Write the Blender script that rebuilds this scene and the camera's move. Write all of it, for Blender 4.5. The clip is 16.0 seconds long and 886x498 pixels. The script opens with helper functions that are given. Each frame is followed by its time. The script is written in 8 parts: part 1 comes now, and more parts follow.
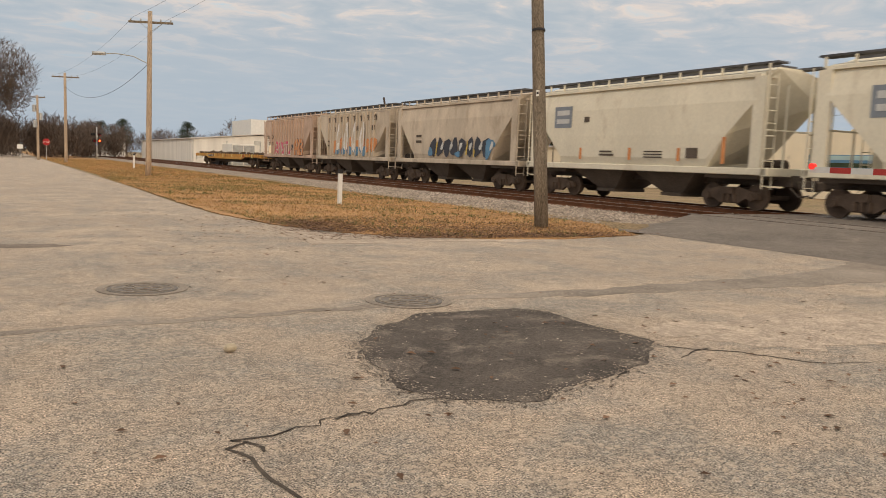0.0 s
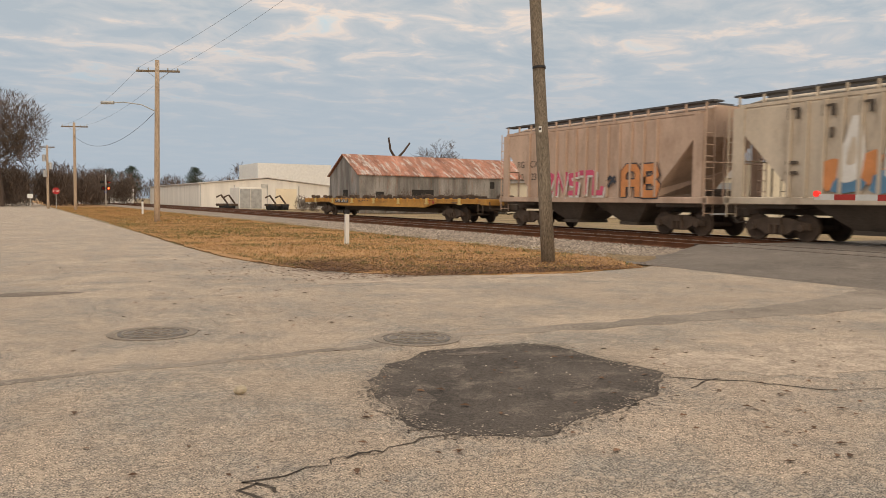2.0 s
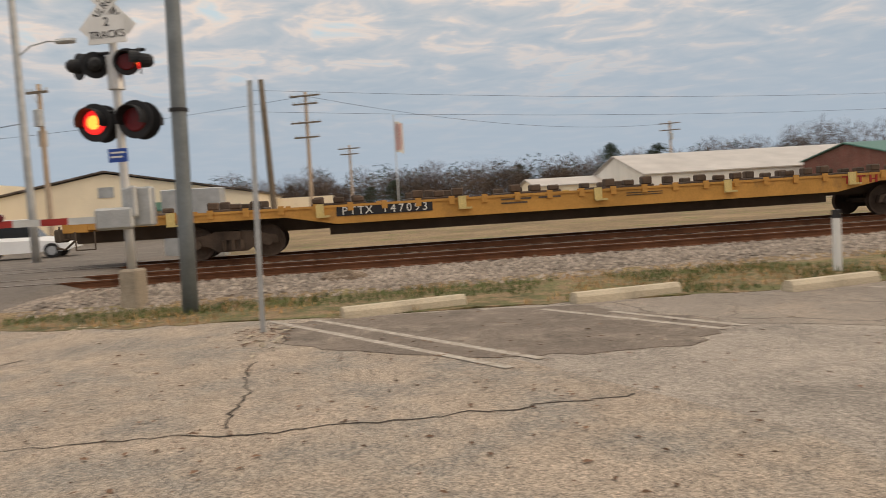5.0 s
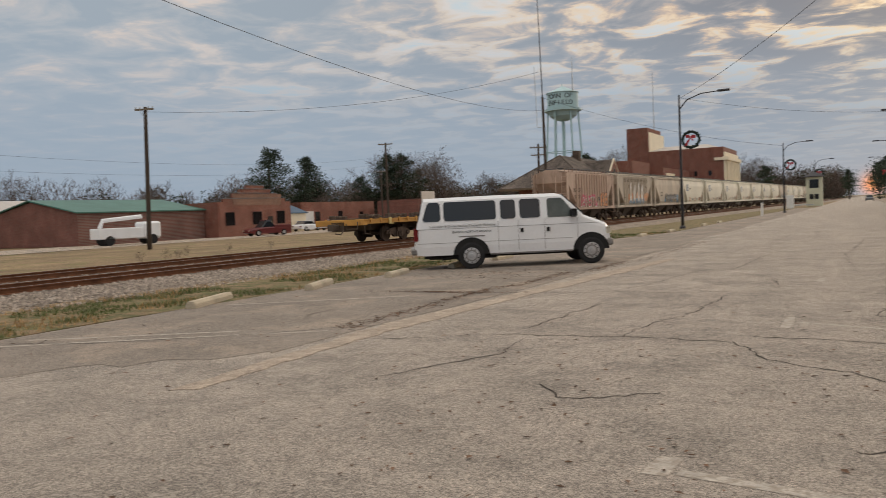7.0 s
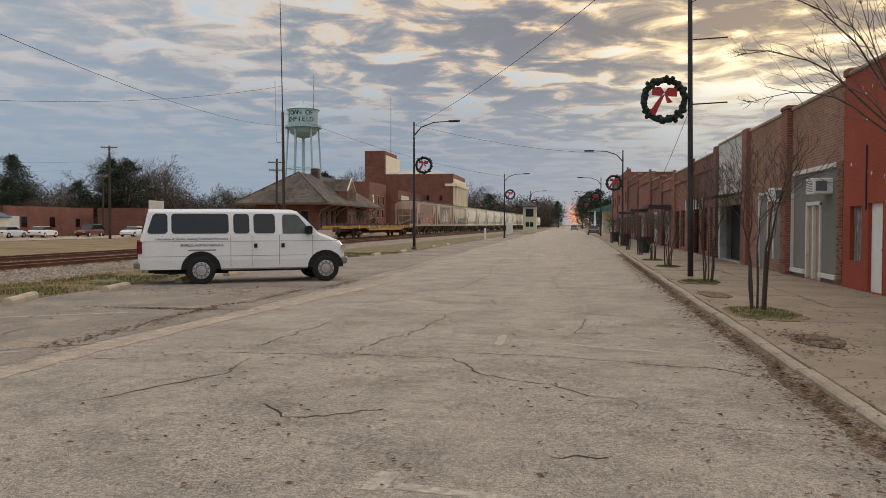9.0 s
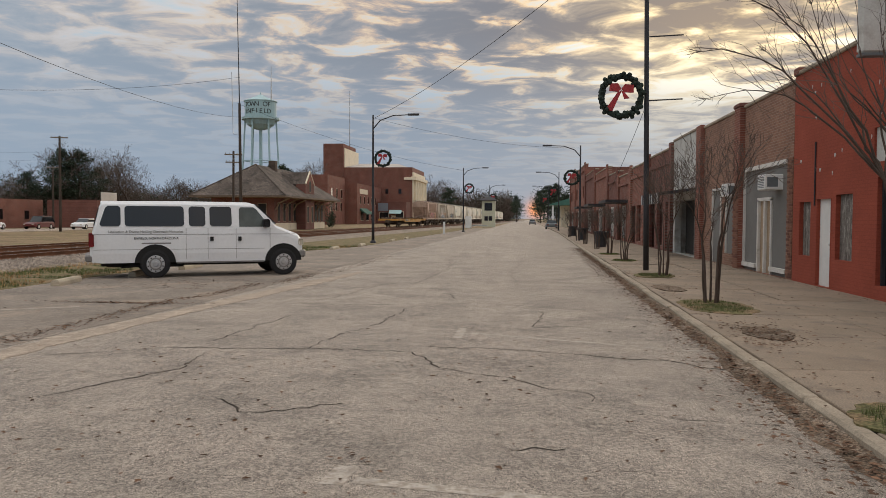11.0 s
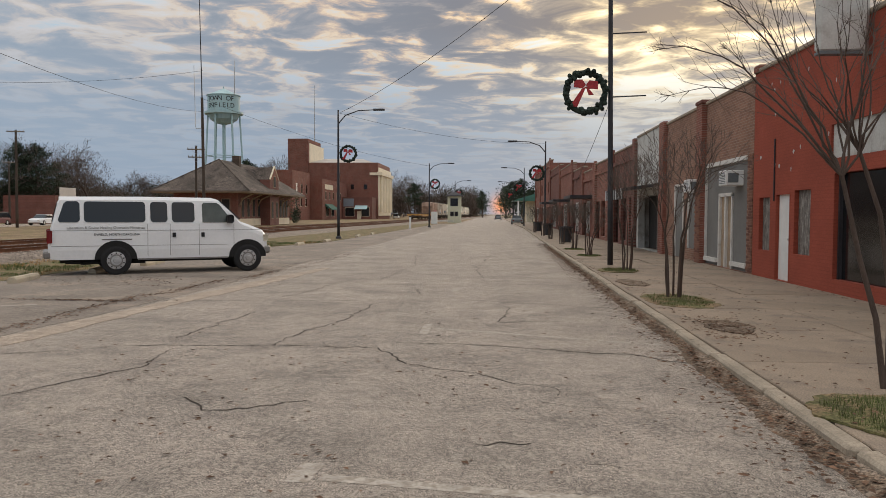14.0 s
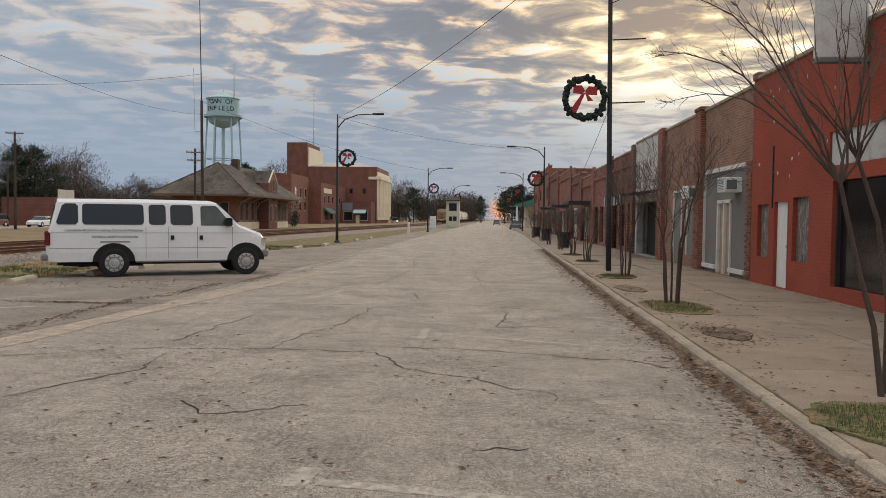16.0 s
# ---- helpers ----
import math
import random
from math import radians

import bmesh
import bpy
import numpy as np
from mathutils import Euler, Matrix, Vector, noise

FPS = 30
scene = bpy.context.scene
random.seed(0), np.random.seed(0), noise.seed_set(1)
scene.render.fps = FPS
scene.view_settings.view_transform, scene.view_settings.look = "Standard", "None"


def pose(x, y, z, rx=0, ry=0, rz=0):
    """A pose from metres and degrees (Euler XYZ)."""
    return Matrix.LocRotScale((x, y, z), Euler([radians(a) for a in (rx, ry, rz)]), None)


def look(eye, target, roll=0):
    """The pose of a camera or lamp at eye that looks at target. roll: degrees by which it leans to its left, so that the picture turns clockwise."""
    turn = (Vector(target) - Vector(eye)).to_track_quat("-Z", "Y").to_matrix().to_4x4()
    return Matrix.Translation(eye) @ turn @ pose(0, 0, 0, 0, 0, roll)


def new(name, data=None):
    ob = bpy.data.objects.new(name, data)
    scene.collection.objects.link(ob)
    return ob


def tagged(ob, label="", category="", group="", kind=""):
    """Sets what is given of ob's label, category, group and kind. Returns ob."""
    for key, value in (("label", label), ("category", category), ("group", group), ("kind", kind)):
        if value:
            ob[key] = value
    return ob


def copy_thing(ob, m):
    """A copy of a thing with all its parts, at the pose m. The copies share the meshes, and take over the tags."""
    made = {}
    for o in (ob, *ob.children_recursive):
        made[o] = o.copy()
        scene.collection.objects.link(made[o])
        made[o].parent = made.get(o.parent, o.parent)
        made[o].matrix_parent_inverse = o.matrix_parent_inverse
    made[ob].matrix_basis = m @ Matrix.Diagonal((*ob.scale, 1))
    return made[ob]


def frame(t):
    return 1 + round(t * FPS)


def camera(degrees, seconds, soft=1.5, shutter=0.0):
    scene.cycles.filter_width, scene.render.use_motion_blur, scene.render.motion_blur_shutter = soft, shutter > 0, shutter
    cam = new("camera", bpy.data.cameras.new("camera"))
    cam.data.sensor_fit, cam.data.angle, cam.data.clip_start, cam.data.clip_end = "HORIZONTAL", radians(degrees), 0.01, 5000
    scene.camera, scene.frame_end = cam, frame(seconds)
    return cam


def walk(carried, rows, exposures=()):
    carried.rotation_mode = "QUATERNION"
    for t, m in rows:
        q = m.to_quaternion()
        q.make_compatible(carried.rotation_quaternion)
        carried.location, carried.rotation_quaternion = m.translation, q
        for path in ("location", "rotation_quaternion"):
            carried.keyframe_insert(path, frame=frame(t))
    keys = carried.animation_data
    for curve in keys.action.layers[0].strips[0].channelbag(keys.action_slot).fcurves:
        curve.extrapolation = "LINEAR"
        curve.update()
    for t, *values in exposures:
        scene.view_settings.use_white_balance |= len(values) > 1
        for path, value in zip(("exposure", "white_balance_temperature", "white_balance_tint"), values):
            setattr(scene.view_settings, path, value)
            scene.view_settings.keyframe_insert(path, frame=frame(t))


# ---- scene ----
cam = camera(59.1, 16.0, soft=0.7, shutter=0.2)
PATH = [
    (0, (0.404, -0.162, 1.381), (-0.576, -1.892, 1.165), 2.3),
    (0.5, (0.388, -0.125, 1.383), (-0.636, -1.828, 1.164), 1.1),
    (1, (0.371, -0.121, 1.385), (-0.662, -1.823, 1.196), 0.2),
    (1.5, (0.395, -0.096, 1.383), (-0.605, -1.821, 1.236), 0.1),
    (2, (0.415, -0.111, 1.382), (-0.549, -1.859, 1.261), 0.7),
    (2.5, (0.418, -0.113, 1.385), (-0.547, -1.861, 1.282), 0.5),
    (3, (0.371, -0.068, 1.403), (-0.819, -1.674, 1.333), -0.8),
    (3.5, (0.25, 0.043, 1.386), (-1.309, -1.208, 1.326), -1.8),
    (4, (0.187, 0.189, 1.382), (-1.648, -0.6, 1.306), -1.5),
    (4.5, (0.175, 0.391, 1.394), (-1.799, 0.077, 1.31), -2.5),
    (5, (0.188, 0.341, 1.48), (-1.792, 0.6, 1.355), -3.5),
    (5.2, (0.30, 0.36, 1.49), (-1.63, 0.87, 1.365), -3.4),
    (7.3, (2.206, 0.534, 1.663), (1.421, 2.371, 1.572), -2.4),
    (7.5, (2.204, 0.531, 1.663), (1.516, 2.407, 1.572), -2.3),
    (8, (2.199, 0.53, 1.663), (1.681, 2.46, 1.581), -1.9),
    (8.5, (2.192, 0.537, 1.663), (1.79, 2.495, 1.597), -0.7),
    (9, (2.188, 0.541, 1.663), (1.872, 2.515, 1.6), -0.0),
    (11.5, (2.186, 0.54, 1.664), (1.987, 2.529, 1.579), 0.1),
    (12, (2.185, 0.543, 1.664), (2.006, 2.533, 1.573), -0.1),
    (12.5, (2.185, 0.544, 1.664), (2.022, 2.535, 1.571), -0.2),
    (13, (2.186, 0.546, 1.664), (2.035, 2.539, 1.581), 0.1),
    (13.5, (2.185, 0.547, 1.664), (2.05, 2.541, 1.582), 0.4),
    (14, (2.185, 0.549, 1.664), (2.06, 2.543, 1.574), 0.2),
    (14.5, (2.186, 0.547, 1.664), (2.054, 2.54, 1.565), 0.0),
    (15, (2.186, 0.548, 1.664), (2.052, 2.541, 1.561), 0.2),
    (15.5, (2.185, 0.551, 1.664), (2.062, 2.545, 1.568), 0.6),
    (16, (2.185, 0.551, 1.664), (2.064, 2.546, 1.586), 0.6),
]
walk(cam, [(t, look(eye, target, roll)) for t, eye, target, roll in PATH],
     [(0, 0.20, 6700, 11), (5.0, 0.14, 6550, 11), (8.0, -0.21, 6120, 10), (16, -0.12, 5940, 10)])

# ---- world, sun ----
SUN_YAW, SUN_EL = -13.5, 10.0
sun_dir = Vector((math.sin(radians(-SUN_YAW)) * math.cos(radians(SUN_EL)), math.cos(radians(SUN_YAW)) * math.cos(radians(SUN_EL)), math.sin(radians(SUN_EL))))
world = bpy.data.worlds.new("sky")
scene.world = world
world.use_nodes = True
wn, wl = world.node_tree.nodes, world.node_tree.links
wn.clear()


def wnode(kind, **values):
    n = wn.new(kind)
    for key, value in values.items():
        n.inputs[int(key[1:])].default_value = value
    return n


def wmath(op, a, b=None):
    n = wn.new("ShaderNodeMath")
    n.operation = op
    for i, v in enumerate((a, b)):
        if v is None:
            continue
        if isinstance(v, (int, float)):
            n.inputs[i].default_value = v
        else:
            wl.new(v, n.inputs[i])
    return n.outputs[0]


def wramp(fac, stops):
    n = wn.new("ShaderNodeValToRGB")
    el = n.color_ramp.elements
    while len(el) < len(stops):
        el.new(0.5)
    for e, (p, c) in zip(el, stops):
        e.position, e.color = p, (*c, 1)
    wl.new(fac, n.inputs[0])
    return n.outputs[0]


def wmix(fac, a, b, blend="MIX"):
    n = wn.new("ShaderNodeMix")
    n.data_type, n.blend_type = "RGBA", blend
    for sock, v in ((n.inputs[0], fac), (n.inputs[6], a), (n.inputs[7], b)):
        if isinstance(v, (int, float)):
            sock.default_value = v
        elif isinstance(v, tuple):
            sock.default_value = (*v, 1)
        else:
            wl.new(v, sock)
    return n.outputs[2]


coord = wn.new("ShaderNodeTexCoord").outputs["Generated"]
sep = wn.new("ShaderNodeSeparateXYZ")
wl.new(coord, sep.inputs[0])
up = wmath("MAXIMUM", sep.outputs[2], 0.0)
deep = wmath("ADD", up, 0.07)
# a cloud deck seen in perspective: rolls stretched along one bearing
turn = wn.new("ShaderNodeCombineXYZ")
flat_x, flat_y = wmath("DIVIDE", sep.outputs[0], deep), wmath("DIVIDE", sep.outputs[1], deep)
ROLL = radians(17)
wl.new(wmath("MULTIPLY", wmath("ADD", wmath("MULTIPLY", flat_x, math.cos(ROLL)), wmath("MULTIPLY", flat_y, math.sin(ROLL))), 0.98), turn.inputs[0])
wl.new(wmath("SUBTRACT", wmath("MULTIPLY", flat_y, math.cos(ROLL)), wmath("MULTIPLY", flat_x, math.sin(ROLL))), turn.inputs[1])


def wnoise(scale, detail, rough, distort):
    n = wn.new("ShaderNodeTexNoise")
    for key, value in (("Scale", scale), ("Detail", detail), ("Roughness", rough), ("Distortion", distort)):
        n.inputs[key].default_value = value
    wl.new(turn.outputs[0], n.inputs["Vector"])
    return n.outputs[0]


big, small = wnoise(0.6, 3, 0.5, 0.3), wnoise(3.3, 7, 0.57, 0.45)
cover = wmath("ADD", wmath("MULTIPLY", big, 0.35), wmath("MULTIPLY", small, 0.65))
crisp = wmath("ADD", wmath("MULTIPLY", cover, 1.6), -0.30)
dot = wn.new("ShaderNodeVectorMath")
dot.operation = "DOT_PRODUCT"
wl.new(coord, dot.inputs[0])
dot.inputs[1].default_value = sun_dir
near_sun = wmath("POWER", wmath("MAXIMUM", dot.outputs["Value"], 0.0), 5.0)
core = wmath("POWER", wmath("MAXIMUM", dot.outputs["Value"], 0.0), 70.0)
away = wramp(cover, [(0.41, (0.42, 0.50, 0.58)), (0.47, (0.49, 0.55, 0.61)), (0.52, (0.56, 0.59, 0.63)), (0.58, (0.80, 0.71, 0.65)), (0.66, (0.56, 0.69, 0.77))])
toward = wramp(crisp, [(0.41, (0.25, 0.245, 0.27)), (0.475, (0.40, 0.36, 0.35)), (0.515, (0.86, 0.60, 0.39)), (0.55, (1.25, 0.92, 0.53)), (0.62, (0.85, 0.95, 0.98))])
clouds = wmix(near_sun, away, toward)
clouds = wmix(wmath("MULTIPLY", core, 0.85), clouds, wramp(crisp, [(0.38, (0.50, 0.38, 0.27)), (0.46, (1.05, 0.78, 0.42)), (0.53, (1.9, 1.55, 0.88)), (0.64, (2.4, 2.1, 1.5))]))
# a smoother slate band low over the horizon
low = wramp(up, [(0.0, (1, 1, 1)), (0.08, (0.9, 0.9, 0.9)), (0.13, (0.72, 0.72, 0.72)), (0.18, (0.3, 0.3, 0.3)), (0.23, (0, 0, 0))])
band = wmix(near_sun, (0.40, 0.48, 0.57), (0.36, 0.42, 0.50))
clouds = wmix(low, clouds, band)
glow = wn.new("ShaderNodeVectorMath")
glow.operation = "DOT_PRODUCT"
wl.new(coord, glow.inputs[0])
glow.inputs[1].default_value = (0.012, 0.99987, 0.0115)
clouds = wmix(wmath("MULTIPLY", wmath("POWER", wmath("MAXIMUM", glow.outputs["Value"], 0.0), 16000.0), 0.9), clouds, (1.3, 0.45, 0.16))
# an overcast sky grows brighter towards the zenith
rise = wmath("ADD", 1.0, wmath("MULTIPLY", wmath("MAXIMUM", wmath("SUBTRACT", up, 0.28), 0.0), 2.3))
warm = wmix(wmath("MINIMUM", wmath("MULTIPLY", up, 1.2), 1.0), clouds, wmix(1.0, clouds, (1.16, 1.0, 0.82), "MULTIPLY"))
lift = wn.new("ShaderNodeVectorMath")
lift.operation = "SCALE"
wl.new(warm, lift.inputs[0])
wl.new(rise, lift.inputs["Scale"])
sky = wn.new("ShaderNodeTexSky")
sky.sky_type, sky.sun_disc, sky.sun_elevation, sky.sun_rotation = "NISHITA", False, radians(SUN_EL), radians(-SUN_YAW)
back, out = wn.new("ShaderNodeBackground"), wn.new("ShaderNodeOutputWorld")
# the clear sky shows through the thin cloud alone
through_cloud = wmix(0.97, wmix(0.1, (0.0, 0.0, 0.0), sky.outputs[0]), lift.outputs[0])
back.inputs[1].default_value = 0.9
wl.new(through_cloud, back.inputs[0])
wl.new(back.outputs[0], out.inputs[0])
sun = new("sun", bpy.data.lights.new("sun", "SUN"))
sun.data.energy, sun.data.angle, sun.data.color = 0.9, radians(25), (1.0, 0.80, 0.58)
sun.matrix_world = look(sun_dir * 100, (0, 0, 0))

# ---- materials ----
def material(name, color, rough=0.8, metal=0.0, vary=0.25, scale=3.0, grain=60.0, bump=0.2, stain=None, stain_at=(0.55, 0.7), glow=None, grain_vary=0.15, stretch=(1, 1, 1), spec=0.3, island=0.0, cracks=0.0):
    m = bpy.data.materials.new(name)
    m.use_nodes = True
    n, l = m.node_tree.nodes, m.node_tree.links
    b = n["Principled BSDF"]
    b.inputs["Roughness"].default_value, b.inputs["Metallic"].default_value = rough, metal
    b.inputs["Specular IOR Level"].default_value = spec
    tc, mp = n.new("ShaderNodeTexCoord"), n.new("ShaderNodeMapping")
    mp.inputs[3].default_value = stretch
    l.new(tc.outputs["Object"], mp.inputs[0])

    def noise_of(s, d=5, r=0.6):
        t = n.new("ShaderNodeTexNoise")
        t.inputs["Scale"].default_value, t.inputs["Detail"].default_value, t.inputs["Roughness"].default_value = s, d, r
        l.new(mp.outputs[0], t.inputs["Vector"])
        return t.outputs[0]

    def span(src, lo, hi, a=0.3, z=0.7):
        r = n.new("ShaderNodeMapRange")
        r.inputs[1].default_value, r.inputs[2].default_value, r.inputs[3].default_value, r.inputs[4].default_value = a, z, lo, hi
        l.new(src, r.inputs[0])
        return r.outputs[0]

    def scaled(col, fac):
        v = n.new("ShaderNodeVectorMath")
        v.operation = "SCALE"
        if isinstance(col, tuple):
            v.inputs[0].default_value = col
        else:
            l.new(col, v.inputs[0])
        l.new(fac, v.inputs["Scale"])
        return v.outputs[0]

    coarse, fine = noise_of(scale), noise_of(grain, 3)
    col = scaled(tuple(color), span(coarse, 1 - vary, 1 + vary))
    if stain:
        mix, ramp = n.new("ShaderNodeMix"), n.new("ShaderNodeMapRange")
        mix.data_type = "RGBA"
        ramp.inputs[1].default_value, ramp.inputs[2].default_value = stain_at
        l.new(noise_of(scale * 2.3, 8, 0.65), ramp.inputs[0])
        l.new(ramp.outputs[0], mix.inputs[0])
        l.new(col, mix.inputs[6])
        mix.inputs[7].default_value = (*stain, 1)
        col = mix.outputs[2]
    col = scaled(col, span(fine, 1 - grain_vary, 1 + grain_vary, 0.38, 0.62))
    if grain >= 70:
        col = scaled(col, span(noise_of(grain * 0.3, 4, 0.75), 1 - grain_vary * 0.5, 1 + grain_vary * 0.5, 0.36, 0.64))
        col = scaled(col, span(noise_of(grain * 0.05, 6, 0.75), 1 - grain_vary * 0.2, 1 + grain_vary * 0.2, 0.36, 0.64))
        specks, dots_, light = n.new("ShaderNodeTexVoronoi"), n.new("ShaderNodeMapRange"), n.new("ShaderNodeMix")
        specks.inputs["Scale"].default_value = grain * 0.36
        l.new(mp.outputs[0], specks.inputs["Vector"])
        tone = n.new("ShaderNodeSeparateColor")
        l.new(specks.outputs["Color"], tone.inputs[0])
        dots_.inputs[1].default_value, dots_.inputs[2].default_value, dots_.inputs[3].default_value, dots_.inputs[4].default_value = 0.72, 0.98, 0.0, 0.6
        l.new(tone.outputs[0], dots_.inputs[0])
        light.data_type = "RGBA"
        l.new(dots_.outputs[0], light.inputs[0])
        l.new(col, light.inputs[6])
        light.inputs[7].default_value = (*[min(0.75, c * 1.55) for c in color], 1)
        col = light.outputs[2]
    if island:
        g, r = n.new("ShaderNodeNewGeometry"), n.new("ShaderNodeMapRange")
        r.inputs[3].default_value, r.inputs[4].default_value = 1 - island, 1 + island
        l.new(g.outputs["Random Per Island"], r.inputs[0])
        col = scaled(col, r.outputs[0])
    if cracks:
        warp, shift, vor, lim, gate_, both_, dark = n.new("ShaderNodeTexNoise"), n.new("ShaderNodeVectorMath"), n.new("ShaderNodeTexVoronoi"), n.new("ShaderNodeMapRange"), n.new("ShaderNodeMapRange"), n.new("ShaderNodeMath"), n.new("ShaderNodeMix")
        warp.inputs["Scale"].default_value, warp.inputs["Detail"].default_value = 1.1, 6
        l.new(mp.outputs[0], warp.inputs["Vector"])
        shift.operation = "MULTIPLY_ADD"
        l.new(warp.outputs[1], shift.inputs[0])
        shift.inputs[1].default_value = (0.9, 0.9, 0)
        l.new(mp.outputs[0], shift.inputs[2])
        vor.feature = "DISTANCE_TO_EDGE"
        vor.inputs["Scale"].default_value = cracks
        l.new(shift.outputs[0], vor.inputs["Vector"])
        lim.inputs[1].default_value, lim.inputs[2].default_value, lim.inputs[3].default_value, lim.inputs[4].default_value = 0.002, 0.010, 1.0, 0.0
        l.new(vor.outputs[0], lim.inputs[0])
        gate_.inputs[1].default_value, gate_.inputs[2].default_value = 0.47, 0.60
        l.new(noise_of(0.35, 3), gate_.inputs[0])
        both_.operation = "MULTIPLY"
        l.new(lim.outputs[0], both_.inputs[0])
        l.new(gate_.outputs[0], both_.inputs[1])
        dark.data_type = "RGBA"
        l.new(both_.outputs[0], dark.inputs[0])
        l.new(col, dark.inputs[6])
        dark.inputs[7].default_value = (0.115, 0.095, 0.075, 1)
        col = dark.outputs[2]
    l.new(col, b.inputs["Base Color"])
    if bump:
        u = n.new("ShaderNodeBump")
        u.inputs["Strength"].default_value, u.inputs["Distance"].default_value = bump, 0.02
        l.new(fine, u.inputs["Height"])
        l.new(u.outputs[0], b.inputs["Normal"])
    if glow:
        b.inputs["Emission Color"].default_value, b.inputs["Emission Strength"].default_value = (*glow[0], 1), glow[1]
    return m


def brick_material(name, c1, c2, mortar, along="y", dirt=0.3):
    m = material(name, c1, 0.9, vary=dirt, scale=0.6, grain=30)
    n, l = m.node_tree.nodes, m.node_tree.links
    b = n["Principled BSDF"]
    tc, s, c = n.new("ShaderNodeTexCoord"), n.new("ShaderNodeSeparateXYZ"), n.new("ShaderNodeCombineXYZ")
    l.new(tc.outputs["Object"], s.inputs[0])
    l.new(s.outputs["XYZ".index(along.upper())], c.inputs[0])
    l.new(s.outputs[2], c.inputs[1])
    t = n.new("ShaderNodeTexBrick")
    t.inputs["Scale"].default_value = 1.0
    t.inputs["Brick Width"].default_value, t.inputs["Row Height"].default_value, t.inputs["Mortar Size"].default_value = 0.215, 0.075, 0.007
    t.inputs["Color1"].default_value, t.inputs["Color2"].default_value, t.inputs["Mortar"].default_value = (*c1, 1), (*c2, 1), (*mortar, 1)
    l.new(c.outputs[0], t.inputs["Vector"])
    mix = n.new("ShaderNodeMix")
    mix.data_type, mix.blend_type = "RGBA", "MULTIPLY"
    mix.inputs[0].default_value = 0.7
    old = b.inputs["Base Color"].links[0].from_socket
    gain = n.new("ShaderNodeVectorMath")
    gain.operation = "DIVIDE"
    l.new(old, gain.inputs[0])
    gain.inputs[1].default_value = tuple(c1)
    l.new(t.outputs[0], mix.inputs[6])
    l.new(gain.outputs[0], mix.inputs[7])
    l.new(mix.outputs[2], b.inputs["Base Color"])
    return m


M = {}
M["asphalt"] = material("old_asphalt", (0.375, 0.302, 0.232), 0.84, vary=0.2, scale=0.45, grain=105, bump=0.8, stain=(0.275, 0.243, 0.205), stain_at=(0.44, 0.60), grain_vary=0.84, spec=0.5)
M["street"] = material("grey_street_asphalt", (0.352, 0.302, 0.252), 0.82, vary=0.14, scale=0.4, grain=105, bump=0.8, stain=(0.245, 0.212, 0.178), stain_at=(0.46, 0.64), grain_vary=0.84, spec=0.5)
M["lot"] = material("lot_asphalt", (0.24, 0.205, 0.172), 0.92, cracks=0.55, vary=0.3, scale=0.35, grain=110, bump=0.5, stain=(0.33, 0.27, 0.215), stain_at=(0.5, 0.64), grain_vary=0.45)
M["crossing"] = material("crossing_asphalt", (0.150, 0.130, 0.112), 0.92, vary=0.25, scale=0.5, grain=90, bump=0.4, grain_vary=0.4, stain=(0.22, 0.19, 0.16), stain_at=(0.52, 0.72))
M["patch"] = material("fresh_asphalt_patch", (0.074, 0.062, 0.053), 0.92, vary=0.35, scale=1.3, grain=110, bump=0.5, stain=(0.21, 0.175, 0.145), stain_at=(0.52, 0.72), grain_vary=0.5)
M["worn"] = material("worn_patch_asphalt", (0.118, 0.098, 0.083), 0.92, vary=0.4, scale=3, grain=110, bump=0.5, grain_vary=0.6)
M["tyre_mark"] = material("tyre_darkened_asphalt", (0.238, 0.203, 0.168), 0.9, vary=0.3, scale=0.8, grain=110, bump=0.4, grain_vary=0.35)
M["oil"] = material("oil_darkened_asphalt", (0.16, 0.13, 0.105), 0.85, vary=0.3, scale=0.9, grain=110, bump=0.3, stain=(0.27, 0.225, 0.18), stain_at=(0.5, 0.68), grain_vary=0.5)
M["crack"] = material("crack_fill", (0.058, 0.047, 0.038), 0.95, vary=0.5, scale=3, stain=(0.2, 0.165, 0.135), stain_at=(0.6, 0.7))
M["sand"] = material("sandy_grit", (0.40, 0.33, 0.262), 0.95, vary=0.25, scale=2, grain=110, bump=0.4, stain=(0.31, 0.255, 0.205), stain_at=(0.45, 0.6), grain_vary=0.4)
M["paint"] = material("worn_white_paint", (0.44, 0.395, 0.34), 0.8, vary=0.25, scale=5, grain=60, stain=(0.31, 0.265, 0.215), stain_at=(0.45, 0.58))
M["earth"] = material("dry_winter_grass_ground", (0.235, 0.168, 0.095), 0.95, vary=0.35, scale=0.25, grain=14, bump=0.8, stain=(0.16, 0.16, 0.055), stain_at=(0.52, 0.68), grain_vary=0.4)
M["lawn"] = material("brown_lawn", (0.36, 0.205, 0.092), 0.95, vary=0.3, scale=0.5, grain=22, bump=1.0, stain=(0.15, 0.15, 0.05), stain_at=(0.56, 0.72), grain_vary=0.45)
M["green"] = material("green_grass_ground", (0.125, 0.12, 0.05), 0.95, vary=0.4, scale=0.9, grain=25, bump=1.0, stain=(0.25, 0.175, 0.10), stain_at=(0.44, 0.58), grain_vary=0.4)
M["blade"] = material("grass_blades_green", (0.105, 0.13, 0.042), 0.8, vary=0.3, scale=1.0, island=0.4)
M["straw"] = material("grass_blades_straw", (0.40, 0.245, 0.105), 0.85, vary=0.3, scale=1.0, island=0.4)
